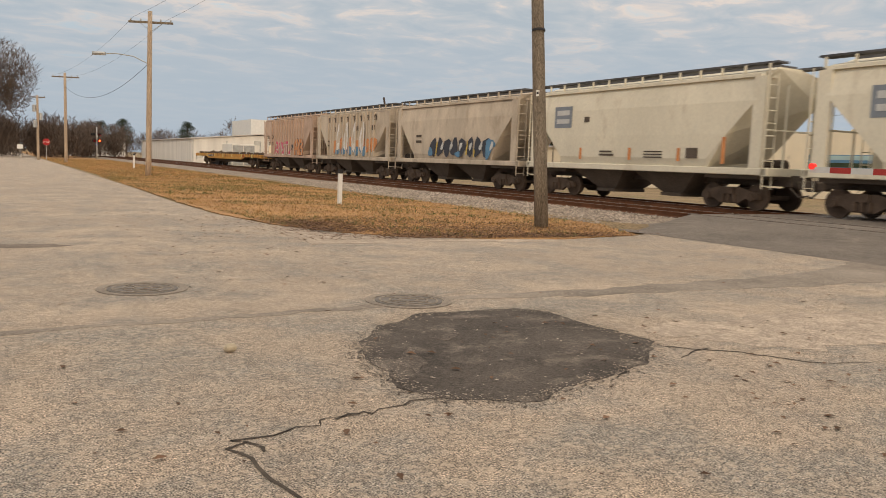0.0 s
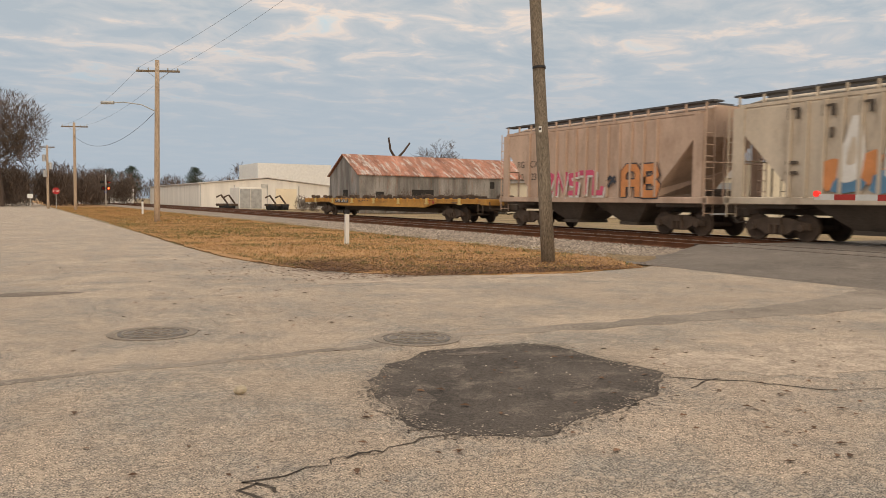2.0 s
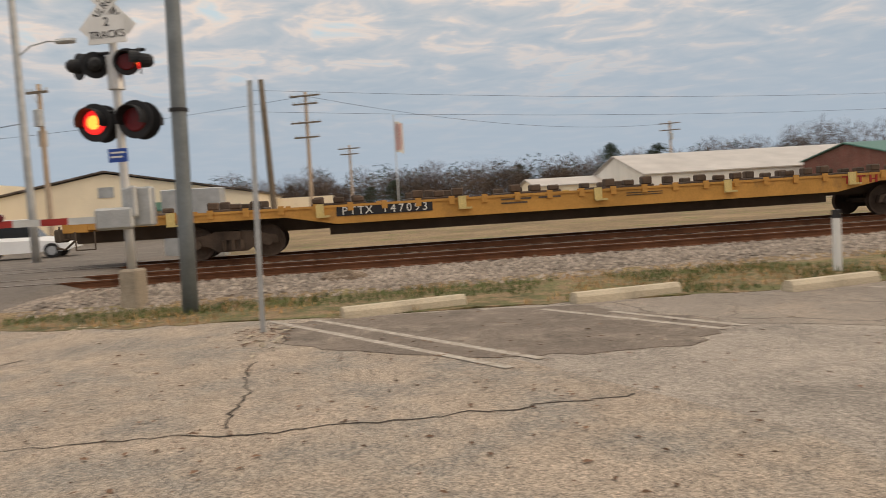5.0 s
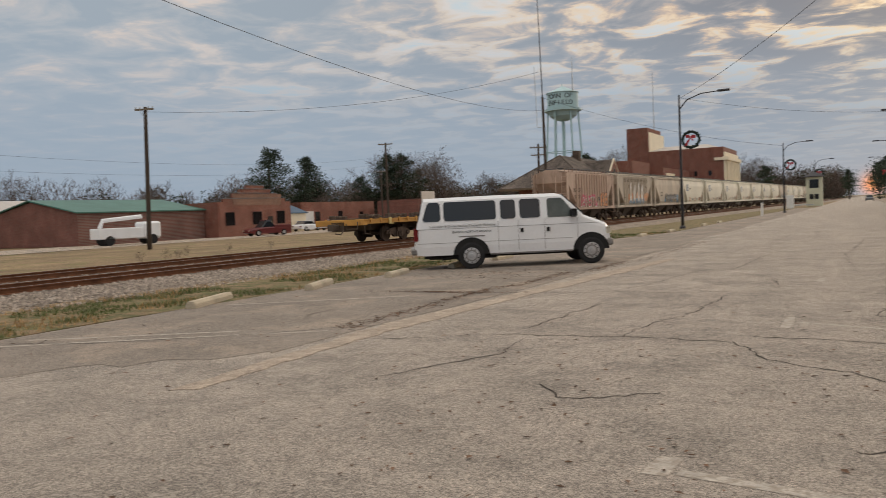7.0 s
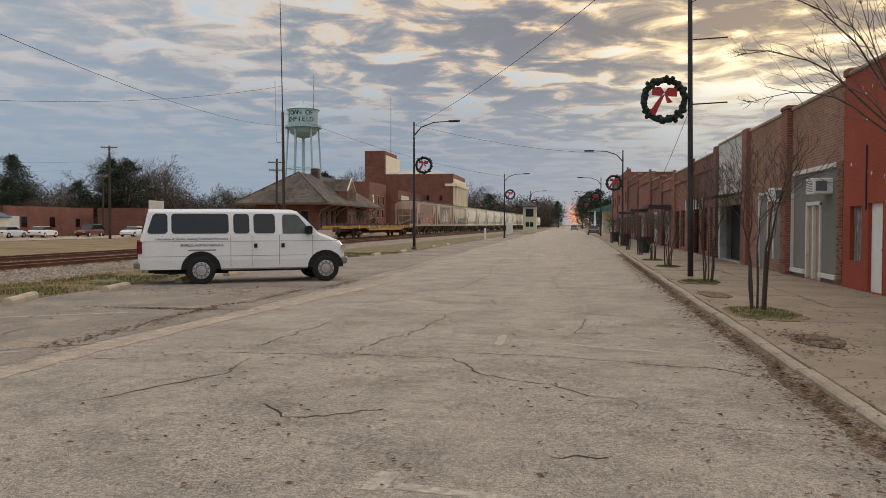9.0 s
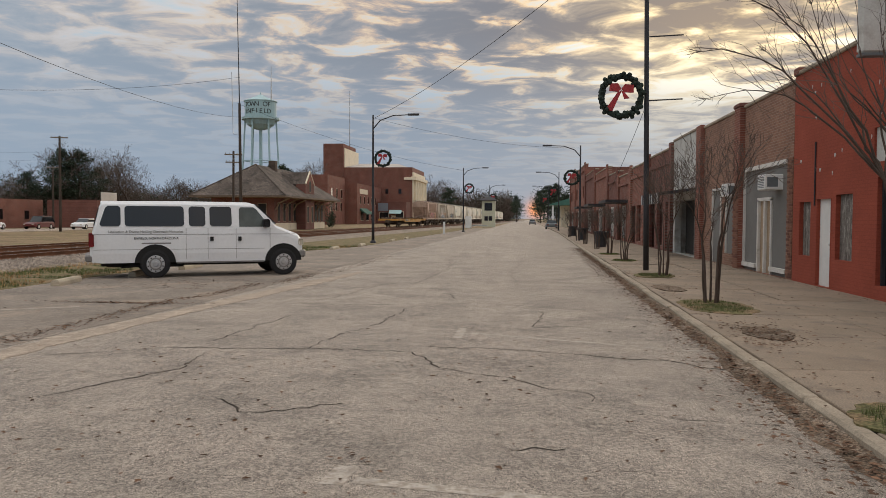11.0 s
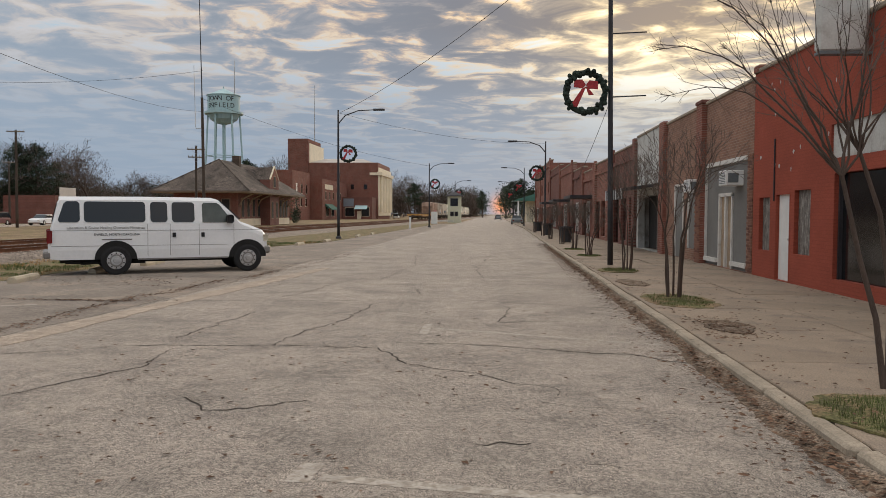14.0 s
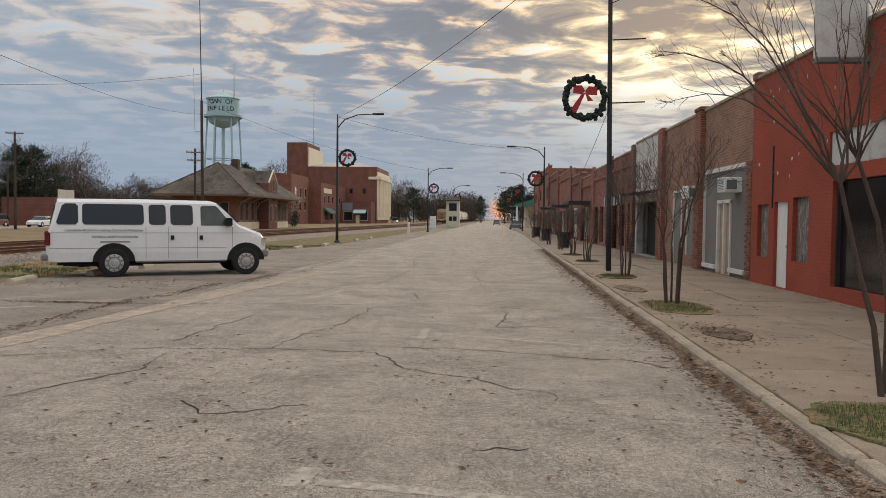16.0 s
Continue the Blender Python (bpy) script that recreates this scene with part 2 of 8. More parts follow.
M["ballast"] = material("ballast_bed", (0.25, 0.205, 0.165), 0.95, vary=0.25, scale=1.0, grain=16, bump=1.0, stain=(0.17, 0.115, 0.08), stain_at=(0.55, 0.8), grain_vary=0.5)
M["stone"] = material("ballast_stone", (0.31, 0.262, 0.218), 0.9, vary=0.2, scale=1.0, island=0.45)
M["rail"] = material("rusty_rail", (0.15, 0.066, 0.034), 0.85, 0.2, vary=0.35, scale=2, grain=40)
M["railtop"] = material("polished_rail_head", (0.42, 0.36, 0.32), 0.35, 0.9, vary=0.2, scale=2)
M["sleeper"] = material("creosoted_wood", (0.085, 0.055, 0.04), 0.9, vary=0.35, scale=1.5, grain=30, stretch=(0.3, 3, 3))
M["concrete"] = material("pavement_concrete", (0.30, 0.237, 0.175), 0.85, vary=0.28, scale=0.45, grain=60, bump=0.25, stain=(0.185, 0.152, 0.122), stain_at=(0.48, 0.68), grain_vary=0.22, spec=0.45)
M["kerb"] = material("kerb_concrete", (0.36, 0.305, 0.235), 0.9, vary=0.25, scale=1.2, grain=50, bump=0.4, stain=(0.24, 0.2, 0.15), stain_at=(0.5, 0.7))
M["wheelstop"] = material("wheel_stop_concrete", (0.50, 0.43, 0.32), 0.9, vary=0.2, scale=1.5, grain=40, bump=0.4)
M["leaf"] = material("dead_leaves", (0.15, 0.088, 0.055), 0.9, vary=0.3, scale=2, island=0.5)
M["debris"] = material("gutter_soil", (0.17, 0.125, 0.088), 0.95, vary=0.35, scale=2.5, grain=45, bump=1.0, stain=(0.28, 0.225, 0.175), stain_at=(0.5, 0.66), grain_vary=0.6)
M["pole"] = material("weathered_pole_wood", (0.20, 0.165, 0.125), 0.9, vary=0.3, scale=1.2, grain=18, bump=1.0, stretch=(6, 6, 0.35), grain_vary=0.45)
M["darkpole"] = material("dark_creosoted_pole", (0.075, 0.058, 0.046), 0.9, vary=0.3, scale=1.2, grain=18, bump=1.0, stretch=(6, 6, 0.35), grain_vary=0.3)
M["palepole"] = material("pale_pole_wood", (0.42, 0.33, 0.245), 0.9, vary=0.2, scale=1.2, grain=18, bump=0.6, stretch=(6, 6, 0.35), grain_vary=0.3)
M["steel"] = material("grey_painted_steel", (0.17, 0.19, 0.20), 0.55, 0.3, vary=0.2, scale=2, grain=30, grain_vary=0.05)
M["galv"] = material("galvanised_steel", (0.42, 0.43, 0.43), 0.5, 0.6, vary=0.2, scale=2, grain=30, grain_vary=0.05)
M["darkpost"] = material("dark_lamp_post", (0.045, 0.045, 0.05), 0.5, 0.3, vary=0.25, scale=2)
M["black"] = material("black_hood", (0.018, 0.018, 0.02), 0.6, vary=0.2, scale=3)
M["wire"] = material("cable", (0.03, 0.03, 0.032), 0.7, vary=0.2, scale=1)
M["silver"] = material("aluminium_mast", (0.55, 0.55, 0.54), 0.45, 0.5, vary=0.15, scale=2, grain_vary=0.02)
M["white"] = material("white_paint", (0.74, 0.74, 0.72), 0.5, vary=0.08, scale=2, stain=(0.5, 0.45, 0.38), stain_at=(0.65, 0.85), grain_vary=0.02)
M["redlens"] = material("dark_red_lens", (0.12, 0.008, 0.01), 0.25, vary=0.1, scale=2, grain_vary=0.05)
M["redlit"] = material("lit_red_lens", (0.5, 0.05, 0.02), 0.3, vary=0.02, scale=2, glow=((1.0, 0.015, 0.02), 0.9))
M["amberlit"] = material("lit_led_disc", (0.9, 0.4, 0.05), 0.3, vary=0.02, scale=2, glow=((1.0, 0.22, 0.03), 2.6))
M["redpaint"] = material("red_retroreflective", (0.34, 0.035, 0.03), 0.5, vary=0.15, scale=3)
M["greypaint"] = material("white_retroreflective", (0.55, 0.56, 0.55), 0.5, vary=0.1, scale=3, grain_vary=0.05)
M["bluesign"] = material("blue_sign", (0.03, 0.08, 0.35), 0.5, vary=0.1, scale=3)
M["letter"] = material("black_lettering", (0.025, 0.025, 0.028), 0.6, vary=0.1, scale=3)
M["wletter"] = material("white_lettering", (0.72, 0.72, 0.68), 0.6, vary=0.1, scale=3)
M["hop_grey"] = material("hopper_pale_grey", (0.70, 0.655, 0.53), 0.6, vary=0.1, scale=0.5, grain=20, stain=(0.42, 0.34, 0.24), stain_at=(0.58, 0.9), stretch=(1, 1, 0.45), grain_vary=0.05)
M["hop_tan"] = material("hopper_dusty_tan", (0.54, 0.465, 0.37), 0.75, vary=0.2, scale=0.6, grain=20, stain=(0.25, 0.18, 0.12), stain_at=(0.5, 0.85), stretch=(1, 1, 0.4), grain_vary=0.05)
M["hop_pink"] = material("hopper_pinkish_tan", (0.52, 0.385, 0.30), 0.75, vary=0.2, scale=0.6, grain=20, stain=(0.26, 0.17, 0.11), stain_at=(0.5, 0.85), stretch=(1, 1, 0.4), grain_vary=0.05)
M["hop_dark"] = material("hopper_underframe", (0.10, 0.080, 0.064), 0.85, vary=0.3, scale=1.0, grain=20)
M["hop_roof"] = material("hopper_roof_walk", (0.10, 0.10, 0.105), 0.7, 0.2, vary=0.3, scale=1.0)
M["truck"] = material("rail_truck_iron", (0.10, 0.072, 0.054), 0.85, 0.1, vary=0.35, scale=2)
M["yellow"] = material("flatcar_yellow", (0.52, 0.27, 0.065), 0.7, vary=0.2, scale=0.8, grain=20, stain=(0.28, 0.15, 0.06), stain_at=(0.55, 0.8), grain_vary=0.05)
M["paleyellow"] = material("stake_yellow", (0.60, 0.48, 0.20), 0.7, vary=0.2, scale=2)
M["deck"] = material("flatcar_deck", (0.10, 0.075, 0.055), 0.9, vary=0.3, scale=1.0)
M["graf_white"] = material("spray_paint_white", (0.72, 0.70, 0.66), 0.6, vary=0.1, scale=2)
M["graf_pink"] = material("spray_paint_pink", (0.62, 0.10, 0.19), 0.6, vary=0.15, scale=2)
M["graf_orange"] = material("spray_paint_orange", (0.62, 0.26, 0.10), 0.6, vary=0.15, scale=2)
M["graf_blue"] = material("spray_paint_blue", (0.11, 0.24, 0.38), 0.6, vary=0.15, scale=2)
M["graf_dark"] = material("spray_paint_black", (0.045, 0.05, 0.065), 0.6, vary=0.15, scale=2)
M["graf_yellow"] = material("spray_paint_yellow", (0.62, 0.45, 0.10), 0.6, vary=0.15, scale=2)
M["placard"] = material("grey_placard", (0.22, 0.25, 0.29), 0.6, vary=0.1, scale=2, grain_vary=0.05)
M["cream"] = material("cream_painted_wall", (0.84, 0.74, 0.56), 0.85, vary=0.08, scale=0.4, grain=20, stain=(0.42, 0.34, 0.23), stain_at=(0.6, 0.85), grain_vary=0.05)
M["palewall"] = material("pale_metal_siding", (0.76, 0.735, 0.68), 0.7, vary=0.1, scale=0.3, grain=15, stretch=(3, 3, 0.3), grain_vary=0.05)
M["tin"] = material("grey_corrugated_tin", (0.25, 0.235, 0.22), 0.7, 0.2, vary=0.55, scale=0.4, grain=12, stain=(0.28, 0.13, 0.075), stain_at=(0.55, 0.75), stretch=(2, 2, 0.4))
M["rustroof"] = material("rusty_tin_roof", (0.33, 0.15, 0.10), 0.75, 0.1, vary=0.45, scale=0.5, grain=8, grain_vary=0.3, stain=(0.46, 0.40, 0.36), stain_at=(0.50, 0.62), stretch=(1.6, 0.3, 0.5))
M["metalroof"] = material("pale_metal_roof", (0.50, 0.46, 0.42), 0.5, 0.3, vary=0.12, scale=0.4, grain_vary=0.05)
M["greenroof"] = material("green_metal_roof", (0.07, 0.17, 0.135), 0.5, 0.2, vary=0.15, scale=0.5, grain_vary=0.05)
M["blueroof"] = material("blue_metal_roof", (0.07, 0.12, 0.185), 0.5, 0.2, vary=0.15, scale=0.5)
M["shingle"] = material("brown_shingles", (0.115, 0.093, 0.078), 0.9, vary=0.45, scale=0.5, grain=7, bump=0.8, stain=(0.055, 0.046, 0.04), stain_at=(0.52, 0.62), grain_vary=0.4)
M["brick"] = brick_material("red_brick", (0.265, 0.098, 0.068), (0.195, 0.075, 0.055), (0.30, 0.21, 0.165))
# red_brick laid along x, darkened: shadow on the walls put into the colour
M["brick_x"] = brick_material("red_brick_cross_shaded", (0.225, 0.078, 0.053), (0.165, 0.06, 0.044), (0.26, 0.18, 0.14), "x")
M["tanbrick"] = brick_material("worn_tan_brick", (0.285, 0.155, 0.105), (0.205, 0.11, 0.078), (0.30, 0.22, 0.17))
M["redwall"] = brick_material("red_painted_brick", (0.31, 0.072, 0.042), (0.29, 0.066, 0.039), (0.265, 0.060, 0.036), dirt=0.22)
M["darkbrick"] = brick_material("dark_brick", (0.205, 0.08, 0.06), (0.15, 0.062, 0.05), (0.21, 0.145, 0.12))
M["brickface"] = material("weathered_brick", (0.24, 0.12, 0.08), 0.9, vary=0.25, scale=4, grain=40, island=0.0)
M["brickdark"] = material("dark_fired_brick", (0.16, 0.075, 0.055), 0.9, vary=0.25, scale=4, grain=40)
M["greywall"] = material("grey_stucco", (0.19, 0.185, 0.175), 0.85, vary=0.12, scale=0.8, grain=40, grain_vary=0.05)
M["whitewall"] = material("peeling_white_wall", (0.55, 0.55, 0.52), 0.85, vary=0.15, scale=0.8, grain=25, stain=(0.33, 0.30, 0.27), stain_at=(0.5, 0.7), grain_vary=0.05)
M["trimwhite"] = material("white_trim", (0.66, 0.64, 0.60), 0.7, vary=0.12, scale=2, stain=(0.4, 0.36, 0.3), stain_at=(0.6, 0.75), grain_vary=0.05)
M["board"] = material("weathered_plywood", (0.15, 0.135, 0.12), 0.9, vary=0.45, scale=2.5, grain=20, grain_vary=0.3, stain=(0.34, 0.32, 0.29), stain_at=(0.5, 0.62), stretch=(1, 4, 0.6))
M["darkglass"] = material("dark_shop_glass", (0.012, 0.012, 0.013), 0.12, vary=0.1, scale=1, bump=0, spec=0.5, grain_vary=0.02)
# near-black: the shade inside rooms and openings is put into this colour
M["interior"] = material("shaded_interior", (0.03, 0.027, 0.025), 0.8, vary=0.2, scale=1)
M["tanwood"] = material("tan_door_wood", (0.36, 0.27, 0.18), 0.7, vary=0.2, scale=2)
M["shopwood"] = material("dull_brown_sash", (0.16, 0.12, 0.085), 0.8, vary=0.2, scale=2)
M["vanwhite"] = material("van_white_paint", (0.80, 0.81, 0.82), 0.3, vary=0.05, scale=0.8, grain=15, bump=0, stain=(0.55, 0.53, 0.5), stain_at=(0.65, 0.9), spec=0.5, grain_vary=0.02)
M["vanglass"] = material("tinted_van_glass", (0.016, 0.02, 0.026), 0.08, vary=0.05, scale=1, bump=0, spec=0.5, grain_vary=0.02)
M["clearglass"] = material("front_door_glass", (0.07, 0.085, 0.08), 0.08, vary=0.3, scale=2, bump=0, spec=0.5, grain_vary=0.02)
M["rubber"] = material("tyre_rubber", (0.022, 0.022, 0.023), 0.85, vary=0.2, scale=5)
M["chrome"] = material("brushed_wheel_cover", (0.50, 0.50, 0.50), 0.35, 0.8, vary=0.15, scale=5, grain_vary=0.05)
M["bumper"] = material("dull_bumper", (0.23, 0.22, 0.21), 0.5, 0.3, vary=0.15, scale=3, grain_vary=0.05)
M["taillight"] = material("tail_lamp_red", (0.16, 0.012, 0.012), 0.25, vary=0.1, scale=3, grain_vary=0.05)
M["headlight"] = material("headlamp_lens", (0.55, 0.50, 0.40), 0.2, vary=0.1, scale=3, grain_vary=0.05)
# near-black: underbody metal, also shade painted into wheel arches, rim slots, load bed
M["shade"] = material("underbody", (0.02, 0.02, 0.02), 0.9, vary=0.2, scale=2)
M["carred"] = material("dark_red_car_paint", (0.12, 0.02, 0.02), 0.3, vary=0.05, scale=2, bump=0, spec=0.5, grain_vary=0.02)
M["tank"] = material("pale_blue_tank_paint", (0.42, 0.58, 0.60), 0.6, vary=0.1, scale=0.15, grain=3, stain=(0.36, 0.42, 0.40), stain_at=(0.6, 0.8), grain_vary=0.02)
M["bark"] = material("bare_bark", (0.085, 0.062, 0.05), 0.9, vary=0.3, scale=3, stretch=(3, 3, 0.6))
M["twig"] = material("bare_twigs", (0.12, 0.094, 0.078), 0.9, vary=0.3, scale=0.4)
M["pine"] = material("pine_foliage", (0.040, 0.056, 0.034), 0.9, vary=0.3, scale=0.4, island=0.4)
M["scrub"] = material("bare_brown_scrub", (0.125, 0.095, 0.078), 0.9, vary=0.3, scale=0.2, island=0.35)
M["wreath"] = material("wreath_green", (0.022, 0.034, 0.026), 0.8, vary=0.3, scale=6, island=0.4)
M["ribbon"] = material("red_ribbon", (0.36, 0.035, 0.04), 0.5, vary=0.15, scale=5)
M["stop"] = material("stop_sign_red", (0.42, 0.03, 0.035), 0.5, vary=0.1, scale=3)
M["flagred"] = material("flag_red", (0.42, 0.10, 0.12), 0.8, vary=0.1, scale=3)
M["boxwall"] = material("pale_green_cream_wall", (0.55, 0.55, 0.42), 0.8, vary=0.08, scale=0.6, grain_vary=0.05)
M["iron"] = material("cast_iron_cover", (0.16, 0.145, 0.13), 0.7, 0.4, vary=0.3, scale=6)


# ---- building kit ----
class Kit:
    """Vertices and faces for one mesh, with a material slot for each face."""

    def __init__(self):
        self.v, self.f, self.s = [], [], []

    def add(self, verts, faces, slot=0):
        o = len(self.v)
        self.v += [tuple(p) for p in verts]
        self.f += [tuple(o + i for i in f) for f in faces]
        self.s += [slot] * len(faces)
        return self

    def box(self, x0, x1, y0, y1, z0, z1, slot=0, bevel=0.0):
        if bevel:
            b = min(bevel, abs(x1 - x0) / 3, abs(y1 - y0) / 3, abs(z1 - z0) / 3)
            v = []
            for z, i in ((z0, b), (z0 + b, 0), (z1 - b, 0), (z1, b)):
                v += [(x0 + i + b * (i == 0), y0 + i, z), (x1 - i - b * (i == 0), y0 + i, z), (x1 - i, y0 + i + b * (i == 0), z), (x1 - i, y1 - i - b * (i == 0), z),
                      (x1 - i - b * (i == 0), y1 - i, z), (x0 + i + b * (i == 0), y1 - i, z), (x0 + i, y1 - i - b * (i == 0), z), (x0 + i, y0 + i + b * (i == 0), z)]
            f = [tuple(range(7, -1, -1)), tuple(range(24, 32))]
            for r in range(3):
                f += [(r * 8 + i, r * 8 + (i + 1) % 8, r * 8 + 8 + (i + 1) % 8, r * 8 + 8 + i) for i in range(8)]
            return self.add(v, f, slot)
        return self.add([(x0, y0, z0), (x1, y0, z0), (x1, y1, z0), (x0, y1, z0), (x0, y0, z1), (x1, y0, z1), (x1, y1, z1), (x0, y1, z1)],
                        [(3, 2, 1, 0), (4, 5, 6, 7), (0, 1, 5, 4), (1, 2, 6, 5), (2, 3, 7, 6), (3, 0, 4, 7)], slot)

    def tube(self, points, radii, seg=8, slot=0, caps=True):
        pts = [Vector(p) for p in points]
        if isinstance(radii, (int, float)):
            radii = [radii] * len(pts)
        v, f, side = [], [], None
        for i, p in enumerate(pts):
            d = (pts[min(i + 1, len(pts) - 1)] - pts[max(i - 1, 0)]).normalized()
            if side is None:
                side = d.orthogonal().normalized()
            side = (side - d * side.dot(d)).normalized()
            o = d.cross(side)
            v += [p + (side * math.cos(2 * math.pi * k / seg) + o * math.sin(2 * math.pi * k / seg)) * radii[i] for k in range(seg)]
        for i in range(len(pts) - 1):
            f += [(i * seg + k, i * seg + (k + 1) % seg, (i + 1) * seg + (k + 1) % seg, (i + 1) * seg + k) for k in range(seg)]
        if caps:
            f += [tuple(range(seg - 1, -1, -1)), tuple(range((len(pts) - 1) * seg, len(pts) * seg))]
        return self.add(v, f, slot)

    def loft(self, rings, slot=0, caps=True, closed=True):
        n = len(rings[0])
        v = [p for r in rings for p in r]
        f = []
        for i in range(len(rings) - 1):
            f += [(i * n + k, i * n + (k + 1) % n, (i + 1) * n + (k + 1) % n, (i + 1) * n + k) for k in range(n if closed else n - 1)]
        if caps:
            f += [tuple(range(n - 1, -1, -1)), tuple(range((len(rings) - 1) * n, len(rings) * n))]
        return self.add(v, f, slot)

    def prism(self, outline, lift, slot=0):
        """An outline of 3D points pushed along the vector lift."""
        return self.loft([outline, [tuple(Vector(p) + Vector(lift)) for p in outline]], slot)

    def ball(self, c, r, slot=0, seg=8, rings=5):
        v, f = [], []
        rx, ry, rz = (r, r, r) if isinstance(r, (int, float)) else r
        for i in range(1, rings):
            a = math.pi * i / rings
            v += [(c[0] + rx * math.sin(a) * math.cos(2 * math.pi * k / seg), c[1] + ry * math.sin(a) * math.sin(2 * math.pi * k / seg), c[2] - rz * math.cos(a)) for k in range(seg)]
        for i in range(rings - 2):
            f += [(i * seg + k, i * seg + (k + 1) % seg, (i + 1) * seg + (k + 1) % seg, (i + 1) * seg + k) for k in range(seg)]
        v += [(c[0], c[1], c[2] - rz), (c[0], c[1], c[2] + rz)]
        b, t = len(v) - 2, len(v) - 1
        f += [(b, (k + 1) % seg, k) for k in range(seg)] + [(t, (rings - 2) * seg + k, (rings - 2) * seg + (k + 1) % seg) for k in range(seg)]
        return self.add(v, f, slot)

    def mesh(self, name, mats, smooth=False):
        me = bpy.data.meshes.new(name)
        me.from_pydata(self.v, [], self.f)
        for m in mats if isinstance(mats, (list, tuple)) else [mats]:
            me.materials.append(m)
        me.polygons.foreach_set("material_index", self.s)
        if smooth:
            me.polygons.foreach_set("use_smooth", [True] * len(self.f))
        me.update()
        return me


def part(name, kit, mats, parent=None, label="", smooth=False, at=None):
    me = kit if isinstance(kit, bpy.types.Mesh) else kit.mesh(name, mats, smooth)
    ob = new(name, me)
    if parent:
        ob.parent = parent
    if at is not None:
        ob.matrix_local = at
    return tagged(ob, label)


def thing(name, m, label, category, group="", kind=""):
    ob = new(name)
    ob.empty_display_size = 0.2
    ob.matrix_world = m
    return tagged(ob, label, category, group, kind)


def setting(name, kit, mats, label, category, smooth=False, kind="structure"):
    return tagged(part(name, kit, mats, None, "", smooth), label, category, "", kind)


def lettering(text, size, mat, parent, at, name="lettering", depth=0.004):
    cu = bpy.data.curves.new(name, "FONT")
    cu.body, cu.size, cu.align_x, cu.align_y, cu.extrude = text, size, "CENTER", "CENTER", depth
    tmp = bpy.data.objects.new(name, cu)
    scene.collection.objects.link(tmp)
    bpy.context.view_layer.update()
    me = bpy.data.meshes.new_from_object(tmp.evaluated_get(bpy.context.evaluated_depsgraph_get()))
    bpy.data.objects.remove(tmp)
    me.materials.clear()
    me.materials.append(mat)
    return part(name, me, None, parent, "", at=at)


def fan(points, z, thick=0.0):
    """A flat sheet from a 2D outline, its top at z."""
    k = Kit()
    if thick:
        return k.prism([(x, y, z - thick) for x, y in points], (0, 0, thick))
    return k.add([(x, y, z) for x, y in points], [tuple(range(len(points)))])


rnd = random.Random(7)

# ---- ground, roads, track ----
RAIL = 0.30          # top of rails
NEAR_TRACK, FAR_TRACK = -16.92, -21.2


def lean(y):
    """The track's slope to the street: it closes in slowly past the parking strip."""
    return float(np.interp(y, [15, 55, 260, 330], [0.0, 0.034, 0.034, 0.012]))


BEND_Y = list(range(0, 905, 5))
BEND_X = [0.0]
for y in BEND_Y[1:]:
    BEND_X.append(BEND_X[-1] + 5 * lean(y - 2.5))


def bend(y):
    return float(np.interp(y, BEND_Y, BEND_X))


def kerb_x(y):
    """The kerb's street face, which opens a little away from the street's line."""
    return 4.60 + 0.0145 * (y - 6)


k = Kit()
xs = [-2500, -600, -120, -60, -30, -26.5, -25, -13.4, -12.6, 60, 600, 2500]
zs = [-0.03, -0.03, -0.03, -0.03, -0.03, -0.03, 0.05, 0.05, -0.03, -0.03, -0.03, -0.03]
ys = [-2500, -600, -150, -40, 0, 60, 200, 600, 2500]
k.add([(x, y, z) for y in ys for x, z in zip(xs, zs)], [(j * 12 + i, j * 12 + i + 1, j * 12 + 13 + i, j * 12 + 12 + i) for j in range(len(ys) - 1) for i in range(11)])
setting("ground", k, M["earth"], "flat ground of dry brown winter grass", "ground")
setting("road", fan([(-4.0, -400), (5.4, -400), (5.4, -20), (30, -20), (30, 3.2), (4.7, 3.8), (0.5, 3.4), (-4.0, 3), (-10.3, 0.3), (-10.9, -2.2), (-12.6, -5.0), (-13.6, -6.0), (-16.0, -6.2),
        (-16.0, -14.9), (-14.9, -14.8), (-11.7, -12.9), (-9.25, -12.35), (-7.6, -12.44), (-6.15, -13.1), (-5.2, -14.1), (-4.4, -16.0), (-3.95, -19), (-3.87, -24), (-4.0, -32)], 0.0),
        M["asphalt"], "worn pale asphalt street with cracks and grit", "road")
setting("street", fan([(4.7, 3.8), (5.0, 5.5), (6.4, 95), (7.0, 140), (7.0, 900), (-4.0, 900), (-4.0, 3), (0.5, 3.4)], 0.0), M["street"], "grey worn asphalt street running along the railway", "road")
setting("parking_lot", fan([(-10.3, 0.3), (-4.0, 3), (-4.0, 130), (-6.6, 130), (-7.3, 45), (-9.7, 34), (-9.6, 6), (-10.0, 3)], 0.0), M["street"], "pale worn asphalt under the parking strip", "parking lot")
k = Kit()
prof = [(-12.2, 0.004), (-14.2, 0.13), (-16.0, RAIL - 0.005), (-16.1, RAIL - 0.005), (-25.2, RAIL - 0.005), (-28, 0.05), (-34, 0.01), (-140, 0.005)]
y0s = [-13.4, -14.6, -15.4, -15.4, -15.6, -15.8, -16, -16]
y1s = [-6.0, -5.6, -5.3, -5.3, -5.3, -5.3, -5.3, -5.3]
k.add([(x, b, z) for (x, z), b in zip(prof, y1s)] + [(x, b + 1.1, -0.02) for (x, z), b in zip(prof, y1s)], [(i, i + 1, i + 9, i + 8) for i in range(7)])
